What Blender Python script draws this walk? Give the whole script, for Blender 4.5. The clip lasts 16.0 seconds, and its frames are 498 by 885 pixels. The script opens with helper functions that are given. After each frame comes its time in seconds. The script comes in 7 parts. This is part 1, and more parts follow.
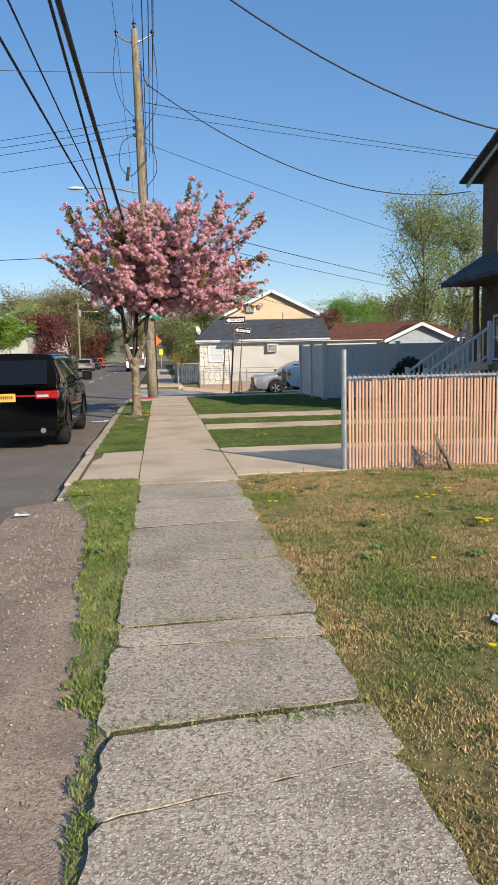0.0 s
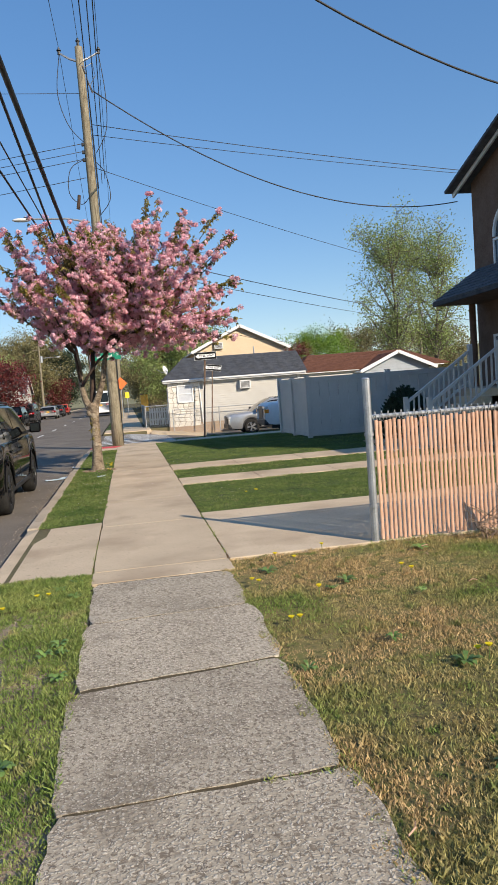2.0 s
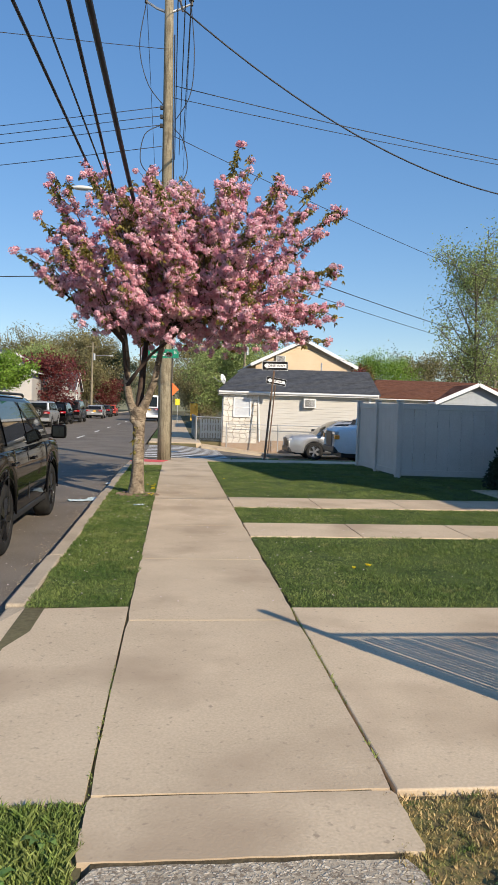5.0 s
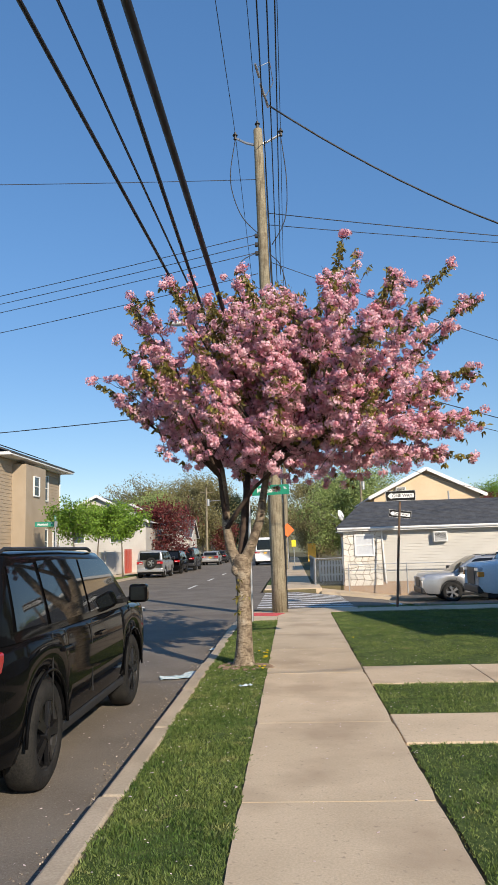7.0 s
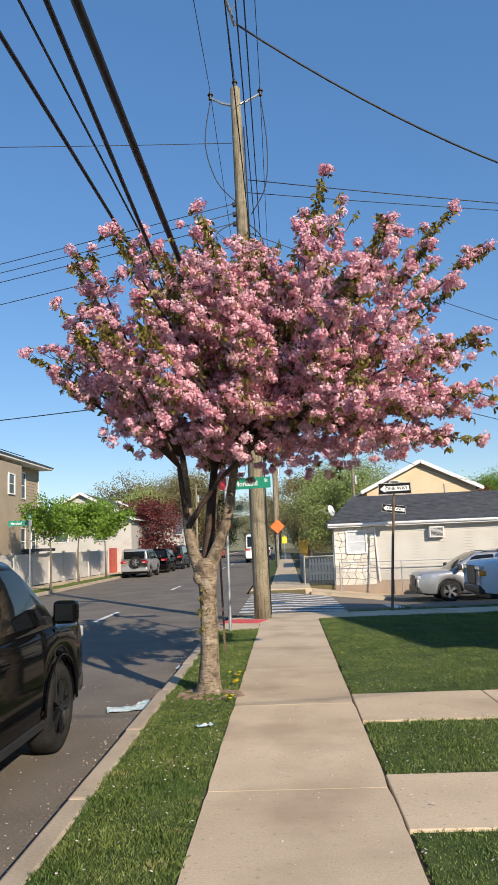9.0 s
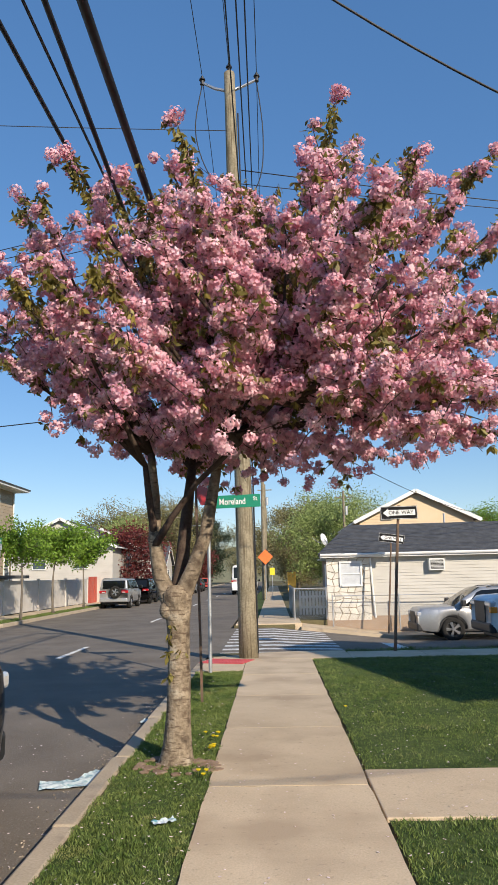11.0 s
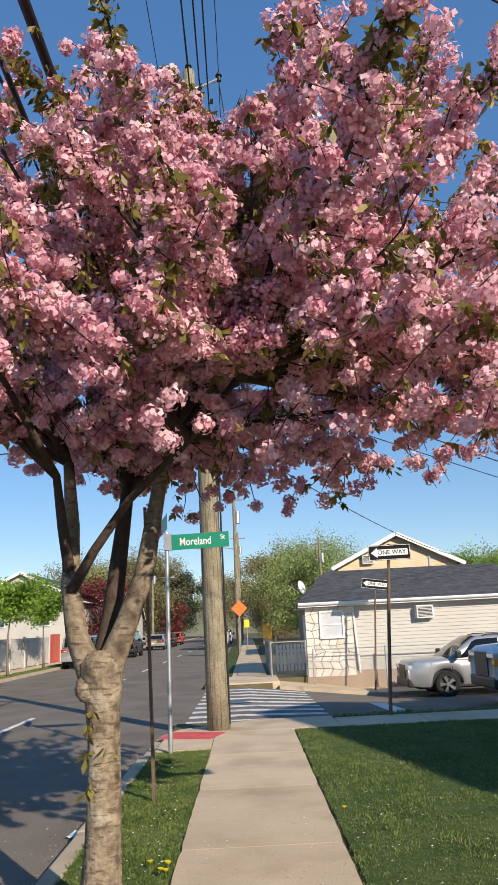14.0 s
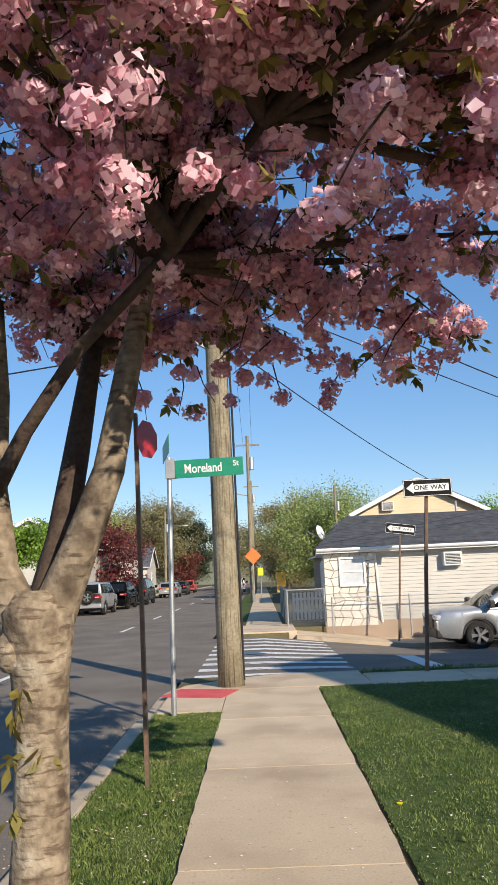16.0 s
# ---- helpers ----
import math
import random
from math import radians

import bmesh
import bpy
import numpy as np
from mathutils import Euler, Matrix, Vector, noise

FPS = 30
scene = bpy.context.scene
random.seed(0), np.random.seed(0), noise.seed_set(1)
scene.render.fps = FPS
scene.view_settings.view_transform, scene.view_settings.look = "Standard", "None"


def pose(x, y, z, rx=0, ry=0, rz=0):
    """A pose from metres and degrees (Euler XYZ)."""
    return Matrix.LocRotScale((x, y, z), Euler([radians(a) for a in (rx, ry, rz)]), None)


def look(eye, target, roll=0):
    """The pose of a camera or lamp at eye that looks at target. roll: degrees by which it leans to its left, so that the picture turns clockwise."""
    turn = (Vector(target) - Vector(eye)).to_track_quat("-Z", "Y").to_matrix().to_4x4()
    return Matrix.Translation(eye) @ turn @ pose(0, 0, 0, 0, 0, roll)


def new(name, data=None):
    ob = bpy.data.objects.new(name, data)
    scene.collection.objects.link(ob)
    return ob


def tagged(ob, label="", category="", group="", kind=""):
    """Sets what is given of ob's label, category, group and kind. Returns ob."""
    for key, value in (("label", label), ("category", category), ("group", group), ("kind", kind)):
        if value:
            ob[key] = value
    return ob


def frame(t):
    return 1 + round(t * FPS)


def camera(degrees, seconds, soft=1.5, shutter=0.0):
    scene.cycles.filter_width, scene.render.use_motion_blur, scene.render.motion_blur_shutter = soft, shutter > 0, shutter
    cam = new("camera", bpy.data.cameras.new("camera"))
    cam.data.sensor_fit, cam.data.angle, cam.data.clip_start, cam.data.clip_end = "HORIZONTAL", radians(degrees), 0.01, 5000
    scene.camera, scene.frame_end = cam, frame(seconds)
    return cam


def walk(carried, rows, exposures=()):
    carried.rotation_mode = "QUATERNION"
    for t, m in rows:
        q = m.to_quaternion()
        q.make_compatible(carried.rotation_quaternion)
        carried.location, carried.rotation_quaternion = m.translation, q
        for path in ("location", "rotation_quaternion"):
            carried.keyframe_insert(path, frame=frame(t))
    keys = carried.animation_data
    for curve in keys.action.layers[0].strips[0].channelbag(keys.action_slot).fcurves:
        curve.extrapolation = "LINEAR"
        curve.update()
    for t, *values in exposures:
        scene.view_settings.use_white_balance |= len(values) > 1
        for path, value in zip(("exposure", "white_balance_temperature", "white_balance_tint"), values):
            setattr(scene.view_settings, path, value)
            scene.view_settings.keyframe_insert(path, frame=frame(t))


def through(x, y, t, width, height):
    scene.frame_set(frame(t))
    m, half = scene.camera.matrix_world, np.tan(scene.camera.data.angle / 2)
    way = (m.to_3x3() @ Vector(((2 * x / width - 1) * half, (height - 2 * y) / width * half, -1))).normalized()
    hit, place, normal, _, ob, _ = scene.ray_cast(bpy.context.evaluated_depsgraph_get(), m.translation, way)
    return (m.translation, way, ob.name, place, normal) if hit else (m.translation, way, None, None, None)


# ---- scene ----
cam = camera(38.0, 16.0)
PATH = [
    (0, (0.262, -0.227, 1.571), (0.5, 1.743, 1.326), -1.3),
    (0.5, (0.211, 0.485, 1.583), (0.424, 2.462, 1.375), -2.4),
    (1, (0.246, 1.177, 1.588), (0.465, 3.155, 1.394), -3.1),
    (1.5, (0.291, 1.809, 1.559), (0.545, 3.78, 1.332), -3.3),
    (2, (0.391, 2.411, 1.57), (0.713, 4.38, 1.423), -4.3),
    (2.5, (0.363, 3.084, 1.552), (0.639, 5.06, 1.425), -2.6),
    (3, (0.362, 3.72, 1.556), (0.625, 5.692, 1.353), -2.8),
    (3.5, (0.29, 4.324, 1.541), (0.527, 6.294, 1.297), -2.5),
    (4, (0.285, 4.983, 1.531), (0.531, 6.953, 1.288), -1.7),
    (4.5, (0.277, 5.567, 1.519), (0.523, 7.54, 1.299), 0.8),
    (5, (0.26, 6.221, 1.575), (0.466, 8.208, 1.478), 1.7),
    (5.2, (0.232, 6.455, 1.612), (0.362, 8.451, 1.586), 1.4),
    (7.3, (0.377, 9.026, 1.618), (0.267, 11.001, 1.91), -1.7),
    (7.5, (0.395, 9.22, 1.616), (0.292, 11.196, 1.908), -1.7),
    (8, (0.459, 9.611, 1.654), (0.345, 11.591, 1.918), -1.6),
    (8.5, (0.54, 10.024, 1.667), (0.367, 11.998, 1.941), -2.0),
    (9, (0.582, 10.457, 1.685), (0.492, 12.435, 1.961), -2.3),
    (9.2, (0.596, 10.655, 1.662), (0.522, 12.634, 1.937), -2.1),
    (11.3, (0.504, 12.631, 1.6), (0.448, 14.587, 2.011), -1.3),
    (11.5, (0.508, 12.815, 1.595), (0.453, 14.763, 2.044), -1.3),
    (12, (0.499, 13.233, 1.592), (0.424, 15.179, 2.048), -1.3),
    (12.5, (0.463, 13.504, 1.608), (0.407, 15.441, 2.106), -2.2),
    (13, (0.496, 13.742, 1.599), (0.432, 15.668, 2.134), -2.9),
    (13.5, (0.546, 14.038, 1.621), (0.494, 15.974, 2.122), -2.5),
    (14, (0.548, 14.382, 1.631), (0.573, 16.321, 2.124), -2.8),
    (14.5, (0.569, 14.784, 1.555), (0.556, 16.708, 2.1), -3.3),
    (15, (0.499, 15.19, 1.621), (0.42, 17.12, 2.14), -2.3),
    (15.5, (0.503, 15.619, 1.64), (0.455, 17.56, 2.121), -1.8),
    (16, (0.484, 16.252, 1.55), (0.466, 18.218, 1.914), -2.4),
]
walk(cam, [(t, look(eye, target, roll)) for t, eye, target, roll in PATH], [(0, 0.24), (5.2, 0.22), (9, 0.26), (12.5, 0.20), (16, 0.34)])

# ---- daylight ----
SUN_EL, SUN_AZ = radians(27.0), math.atan2(0.547, -0.837)
SUN_DIR = Vector((math.sin(SUN_AZ) * math.cos(SUN_EL), math.cos(SUN_AZ) * math.cos(SUN_EL), math.sin(SUN_EL)))
world = bpy.data.worlds.new("sky")
scene.world = world
world.use_nodes = True
wn = world.node_tree.nodes
sky = wn.new("ShaderNodeTexSky")
sky.sky_type, sky.sun_disc = "NISHITA", False
sky.sun_elevation, sky.sun_rotation = SUN_EL, SUN_AZ
sky.air_density, sky.dust_density, sky.ozone_density = 1.0, 0.0, 4.5
wn["Background"].inputs["Strength"].default_value = 0.240
clear_sky, flat = wn.new("ShaderNodeHueSaturation"), wn.new("ShaderNodeGamma")
clear_sky.inputs["Hue"].default_value, clear_sky.inputs["Saturation"].default_value, flat.inputs["Gamma"].default_value = 0.509, 1.46, 0.585
world.node_tree.links.new(sky.outputs[0], flat.inputs["Color"])
world.node_tree.links.new(flat.outputs[0], clear_sky.inputs["Color"])
world.node_tree.links.new(clear_sky.outputs[0], wn["Background"].inputs[0])
sun = new("sun", bpy.data.lights.new("sun", "SUN"))
sun.data.energy, sun.data.angle, sun.data.color = 5.0, radians(0.53), (1.0, 0.87, 0.70)
sun.matrix_world = look(SUN_DIR * 60, (0, 0, 0))


# ---- materials ----
def mat(name, low, high, scale=6.0, rough=0.8, bump=0.2, fine=60.0, metal=0.0, spots=None, vary=0.0, island=False, gloss=0.5, through=0.0, grit=None, bands=None, pebbles=None):
    """A surface with two colours mixed by broad and fine noise, relief, and some spread from piece to piece."""
    m = bpy.data.materials.new(name)
    m.use_nodes = True
    nt = m.node_tree
    n, l = nt.nodes, nt.links.new
    b = n["Principled BSDF"]
    geo = n.new("ShaderNodeNewGeometry")
    broad, small = n.new("ShaderNodeTexNoise"), n.new("ShaderNodeTexNoise")
    broad.inputs["Scale"].default_value, broad.inputs["Detail"].default_value = scale, 4
    small.inputs["Scale"].default_value, small.inputs["Detail"].default_value = fine, 3
    for t in (broad, small):
        l(geo.outputs["Position"], t.inputs["Vector"])
    add = n.new("ShaderNodeMath")
    add.operation = "ADD"
    l(broad.outputs["Fac"], add.inputs[0])
    l(small.outputs["Fac"], add.inputs[1])
    ramp = n.new("ShaderNodeMapRange")
    ramp.inputs["From Min"].default_value, ramp.inputs["From Max"].default_value = 0.72, 1.28
    l(add.outputs[0], ramp.inputs["Value"])
    mix = n.new("ShaderNodeMix")
    mix.data_type = "RGBA"
    mix.inputs[6].default_value, mix.inputs[7].default_value = (*low, 1), (*high, 1)
    l(ramp.outputs[0], mix.inputs[0])
    out = mix.outputs[2]
    for colour, size, amount in [q for q in (spots, grit) if q]:
        sp = n.new("ShaderNodeTexNoise")
        sp.inputs["Scale"].default_value, sp.inputs["Detail"].default_value = size, 5
        l(geo.outputs["Position"], sp.inputs["Vector"])
        r2 = n.new("ShaderNodeMapRange")
        r2.inputs["From Min"].default_value, r2.inputs["From Max"].default_value = 1 - amount - 0.08, 1 - amount + 0.08
        l(sp.outputs["Fac"], r2.inputs["Value"])
        m2 = n.new("ShaderNodeMix")
        m2.data_type = "RGBA"
        m2.inputs[7].default_value = (*colour, 1)
        l(r2.outputs[0], m2.inputs[0])
        l(out, m2.inputs[6])
        out = m2.outputs[2]
    stones = None
    if pebbles:
        # exposed stones: every cell a stone of its own tone, sunk towards its rim
        warp, cells = n.new("ShaderNodeVectorMath"), n.new("ShaderNodeTexVoronoi")
        warp.operation = "MULTIPLY_ADD"
        warp.inputs[1].default_value = (0.034, 0.034, 0.034)
        l(small.outputs["Color"], warp.inputs[0])
        l(geo.outputs["Position"], warp.inputs[2])
        cells.inputs["Scale"].default_value = pebbles[2]
        l(warp.outputs[0], cells.inputs["Vector"])
        tone = n.new("ShaderNodeSeparateColor")
        l(cells.outputs["Color"], tone.inputs[0])
        pick, rim = n.new("ShaderNodeMapRange"), n.new("ShaderNodeMapRange")
        pick.inputs["From Min"].default_value, pick.inputs["From Max"].default_value = 0.25, 0.95
        l(tone.outputs[0], pick.inputs["Value"])
        rim.inputs["From Min"].default_value, rim.inputs["From Max"].default_value = 0.62, 0.30
        l(cells.outputs["Distance"], rim.inputs["Value"])
        stones = n.new("ShaderNodeMath")
        stones.operation = "MULTIPLY"
        l(pick.outputs[0], stones.inputs[0])
        l(rim.outputs[0], stones.inputs[1])
        mp, md = n.new("ShaderNodeMix"), n.new("ShaderNodeMix")
        mp.data_type = md.data_type = "RGBA"
        md.inputs[7].default_value, mp.inputs[7].default_value = (*pebbles[1], 1), (*pebbles[0], 1)
        dark = n.new("ShaderNodeMapRange")
        dark.inputs["From Min"].default_value, dark.inputs["From Max"].default_value = 0.62, 0.80
        l(tone.outputs[1], dark.inputs["Value"])
        l(dark.outputs[0], md.inputs[0])
        l(out, md.inputs[6])
        l(stones.outputs[0], mp.inputs[0])
        l(md.outputs[2], mp.inputs[6])
        out = mp.outputs[2]
    if bands:
        flat_map, bn = n.new("ShaderNodeMapping"), n.new("ShaderNodeTexNoise")
        flat_map.inputs["Scale"].default_value = (bands[1], bands[1], bands[2])
        bn.inputs["Scale"].default_value, bn.inputs["Detail"].default_value = 1.0, 4
        l(geo.outputs["Position"], flat_map.inputs["Vector"])
        l(flat_map.outputs[0], bn.inputs["Vector"])
        r4, m4 = n.new("ShaderNodeMapRange"), n.new("ShaderNodeMix")
        r4.inputs["From Min"].default_value, r4.inputs["From Max"].default_value = 1 - bands[3] - 0.06, 1 - bands[3] + 0.06
        l(bn.outputs["Fac"], r4.inputs["Value"])
        m4.data_type = "RGBA"
        m4.inputs[7].default_value = (*bands[0], 1)
        l(r4.outputs[0], m4.inputs[0])
        l(out, m4.inputs[6])
        out = m4.outputs[2]
    if vary:
        hsv = n.new("ShaderNodeHueSaturation")
        rnd = geo.outputs["Random Per Island"] if island else n.new("ShaderNodeObjectInfo").outputs["Random"]
        r3 = n.new("ShaderNodeMapRange")
        r3.inputs["To Min"].default_value, r3.inputs["To Max"].default_value = 1 - vary, 1 + vary
        l(rnd, r3.inputs["Value"])
        l(r3.outputs[0], hsv.inputs["Value"])
        l(out, hsv.inputs["Color"])
        out = hsv.outputs[0]
    l(out, b.inputs["Base Color"])
    b.inputs["Roughness"].default_value, b.inputs["Metallic"].default_value = rough, metal
    b.inputs["Specular IOR Level"].default_value = gloss if rough < 0.8 else 0.15
    if bump:
        bp = n.new("ShaderNodeBump")
        bp.inputs["Strength"].default_value, bp.inputs["Distance"].default_value = bump, 0.01
        if stones:
            rise = n.new("ShaderNodeMath")
            rise.operation = "ADD"
            l(add.outputs[0], rise.inputs[0])
            l(stones.outputs[0], rise.inputs[1])
            l(rise.outputs[0], bp.inputs["Height"])
        else:
            l(add.outputs[0], bp.inputs["Height"])
        l(bp.outputs[0], b.inputs["Normal"])
    if through:
        tr = n.new("ShaderNodeBsdfTranslucent")
        l(out, tr.inputs["Color"])
        ms = n.new("ShaderNodeMixShader")
        ms.inputs[0].default_value = through
        l(b.outputs[0], ms.inputs[1])
        l(tr.outputs[0], ms.inputs[2])
        l(ms.outputs[0], n["Material Output"].inputs["Surface"])
    return m


def glass(name, tint, rough=0.02, clear=0.35):
    m = bpy.data.materials.new(name)
    m.use_nodes = True
    b = m.node_tree.nodes["Principled BSDF"]
    b.inputs["Base Color"].default_value = (*tint, 1)
    b.inputs["Roughness"].default_value = rough
    b.inputs["Transmission Weight"].default_value = clear
    b.inputs["IOR"].default_value = 1.45
    return m


M = dict(
    soil=mat("soil", (0.10, 0.085, 0.05), (0.17, 0.15, 0.08), 1.2, 0.95, 0.5, 30),
    turf=mat("turf", (0.035, 0.06, 0.015), (0.10, 0.13, 0.04), 2.0, 0.95, 1.0, 24),
    old_turf=mat("old_turf", (0.26, 0.19, 0.085), (0.13, 0.15, 0.045), 0.9, 0.95, 1.0, 22, grit=((0.09, 0.075, 0.04), 14, 0.40)),
    dirt=mat("dirt", (0.29, 0.205, 0.14), (0.47, 0.355, 0.265), 1.6, 0.95, 0.5, 30, spots=((0.22, 0.165, 0.12), 2.5, 0.38), grit=((0.19, 0.14, 0.105), 26, 0.34), pebbles=((0.46, 0.38, 0.30), (0.24, 0.175, 0.125), 85)),
    asphalt=mat("asphalt", (0.14, 0.118, 0.096), (0.23, 0.198, 0.16), 0.9, 0.88, 0.6, 90, spots=((0.21, 0.185, 0.155), 0.5, 0.33), grit=((0.29, 0.265, 0.23), 60, 0.34)),
    old_concrete=mat("old_concrete", (0.36, 0.30, 0.22), (0.56, 0.475, 0.355), 2.2, 0.92, 0.55, 45, spots=((0.29, 0.24, 0.175), 1.5, 0.40), vary=0.10, grit=((0.26, 0.21, 0.155), 34, 0.36), pebbles=((0.72, 0.63, 0.50), (0.23, 0.185, 0.135), 80)),
    concrete=mat("concrete", (0.52, 0.41, 0.28), (0.66, 0.525, 0.365), 1.3, 0.88, 0.16, 70, spots=((0.45, 0.345, 0.235), 0.9, 0.42), vary=0.06, grit=((0.36, 0.28, 0.20), 24, 0.31)),
    kerb=mat("kerb_stone", (0.38, 0.31, 0.225), (0.54, 0.445, 0.33), 2.0, 0.9, 0.3, 60, spots=((0.27, 0.22, 0.165), 3.0, 0.3), vary=0.06),
    joint=mat("joint_soil", (0.07, 0.055, 0.033), (0.14, 0.11, 0.065), 5, 0.95, 0.6, 50),
    paint_white=mat("road_paint", (0.62, 0.61, 0.57), (0.78, 0.77, 0.73), 3, 0.8, 0.1, 60, spots=((0.20, 0.19, 0.18), 5.0, 0.36)),
    tactile=mat("tactile_red", (0.42, 0.05, 0.06), (0.55, 0.10, 0.10), 3, 0.75, 0.2, 40),
    lawn_blade=mat("lawn_blade", (0.075, 0.14, 0.025), (0.24, 0.29, 0.08), 1.5, 0.6, 0, 13, spots=((0.33, 0.32, 0.12), 3.2, 0.33), vary=0.42, island=True, through=0.32),
    straw_blade=mat("straw_blade", (0.42, 0.30, 0.13), (0.64, 0.45, 0.23), 0.9, 0.75, 0, 9, spots=((0.21, 0.27, 0.06), 0.75, 0.46), grit=((0.15, 0.21, 0.045), 7, 0.39), vary=0.42, island=True, through=0.25),
    verge_blade=mat("verge_blade", (0.15, 0.23, 0.045), (0.37, 0.40, 0.12), 1.6, 0.7, 0, 12, spots=((0.44, 0.37, 0.17), 4.0, 0.34), vary=0.40, island=True, through=0.3),
    bark=mat("cherry_bark", (0.14, 0.105, 0.072), (0.37, 0.30, 0.215), 6, 0.85, 1.0, 30, spots=((0.075, 0.055, 0.04), 8, 0.37), bands=((0.12, 0.085, 0.06), 12, 60, 0.40), grit=((0.42, 0.37, 0.29), 6, 0.34)),
    # limb bark, duller than the trunk's: some crown shade is put into the colour
    bark_limb_shaded=mat("shaded_limb_bark", (0.15, 0.115, 0.08), (0.33, 0.265, 0.19), 5, 0.85, 0.8, 30, spots=((0.075, 0.055, 0.04), 6, 0.40), bands=((0.09, 0.068, 0.05), 9, 40, 0.38)),
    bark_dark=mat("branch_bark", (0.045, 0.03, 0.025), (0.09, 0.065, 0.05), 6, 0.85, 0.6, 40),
    bark_grey=mat("grey_bark", (0.12, 0.10, 0.08), (0.22, 0.19, 0.15), 4, 0.9, 0.6, 30),
    petal=mat("cherry_petal", (0.74, 0.33, 0.42), (0.97, 0.73, 0.78), 3.0, 0.6, 0, 11, vary=0.18, island=True, through=0.40),
    bronze_leaf=mat("bronze_leaf", (0.12, 0.10, 0.022), (0.30, 0.25, 0.06), 4, 0.5, 0, 16, vary=0.5, island=True, through=0.40),
    leaf_lime=mat("lime_leaf", (0.13, 0.25, 0.02), (0.25, 0.38, 0.05), 1.2, 0.6, 0, 8, vary=0.35, island=True, through=0.35),
    leaf_red=mat("red_leaf", (0.10, 0.018, 0.018), (0.20, 0.04, 0.035), 1.2, 0.6, 0, 8, vary=0.35, island=True, through=0.25),
    leaf_spring=mat("spring_leaf", (0.22, 0.29, 0.085), (0.36, 0.42, 0.15), 0.8, 0.7, 0, 5, vary=0.3, island=True, through=0.35),
    leaf_brown=mat("budding_leaf", (0.20, 0.175, 0.08), (0.30, 0.27, 0.13), 0.6, 0.8, 0, 4, vary=0.3, island=True, through=0.3),
    leaf_dark=mat("evergreen_leaf", (0.012, 0.025, 0.010), (0.03, 0.05, 0.018), 3, 0.7, 0, 12, vary=0.35, island=True),
    pole_wood=mat("pole_wood", (0.20, 0.17, 0.115), (0.36, 0.315, 0.225), 3, 0.9, 0.5, 26, spots=((0.15, 0.12, 0.08), 3, 0.36), bands=((0.13, 0.105, 0.07), 42, 1.6, 0.42)),
    galvanised=mat("galvanised_steel", (0.34, 0.35, 0.36), (0.50, 0.51, 0.52), 8, 0.45, 0.05, 60, metal=0.7),
    rusty=mat("weathered_post", (0.13, 0.085, 0.06), (0.22, 0.15, 0.10), 6, 0.75, 0.2, 50, metal=0.3, spots=((0.20, 0.085, 0.05), 4, 0.4)),
    wire=mat("cable_black", (0.012, 0.012, 0.014), (0.03, 0.03, 0.032), 3, 0.6, 0, 20),
    sign_green=mat("sign_green", (0.0, 0.19, 0.11), (0.005, 0.23, 0.14), 2, 0.4, 0, 20),
    sign_white=mat("sign_white", (0.70, 0.70, 0.70), (0.80, 0.80, 0.79), 3, 0.4, 0, 30),
    sign_black=mat("sign_black", (0.010, 0.010, 0.011), (0.02, 0.02, 0.02), 3, 0.85, 0, 30),
    sign_red=mat("sign_red", (0.40, 0.012, 0.018), (0.48, 0.03, 0.035), 3, 0.4, 0, 30),
    sign_orange=mat("sign_orange", (0.85, 0.16, 0.03), (0.95, 0.22, 0.05), 3, 0.5, 0, 30),
    sign_yellow=mat("sign_yellow", (0.75, 0.62, 0.02), (0.85, 0.72, 0.05), 3, 0.5, 0, 30),
    slat_back=mat("slat_back", (0.16, 0.09, 0.06), (0.22, 0.13, 0.09), 4, 0.7, 0, 30),
    slat=mat("fence_slat", (0.50, 0.29, 0.185), (0.62, 0.38, 0.26), 4, 0.55, 0.05, 30, vary=0.10),
    vinyl=mat("white_vinyl", (0.50, 0.475, 0.44), (0.58, 0.555, 0.52), 2, 0.5, 0.03, 30),
    siding_white=mat("white_siding", (0.50, 0.475, 0.425), (0.57, 0.545, 0.495), 1.2, 0.65, 0.03, 40),
    siding_tan=mat("tan_siding", (0.34, 0.27, 0.19), (0.41, 0.33, 0.24), 1.2, 0.7, 0.03, 40),
    siding_beige=mat("beige_siding", (0.62, 0.47, 0.30), (0.70, 0.54, 0.36), 1.2, 0.7, 0.03, 40),
    brick_brown=mat("brown_brick", (0.13, 0.08, 0.055), (0.20, 0.13, 0.095), 3, 0.85, 0.3, 30),
    grey_siding=mat("grey_siding", (0.30, 0.33, 0.36), (0.38, 0.41, 0.44), 2, 0.7, 0.03, 40),
    trim=mat("white_trim", (0.70, 0.70, 0.68), (0.80, 0.80, 0.78), 3, 0.5, 0.02, 40),
    shingle_dark=mat("dark_shingle", (0.055, 0.058, 0.065), (0.11, 0.115, 0.125), 4, 0.9, 0.3, 40, vary=0.25),
    shingle_brown=mat("brown_shingle", (0.13, 0.055, 0.035), (0.21, 0.10, 0.065), 4, 0.9, 0.3, 40, vary=0.2),
    stone=mat("pale_stone", (0.60, 0.56, 0.49), (0.76, 0.73, 0.66), 3, 0.85, 0.4, 30, vary=0.15),
    mortar=mat("mortar", (0.30, 0.24, 0.17), (0.40, 0.33, 0.25), 6, 0.9, 0.4, 50),
    foundation=mat("foundation", (0.34, 0.25, 0.18), (0.45, 0.34, 0.25), 2, 0.9, 0.3, 40),
    window_glass=glass("window_glass", (0.10, 0.13, 0.16), 0.03, 0.2),
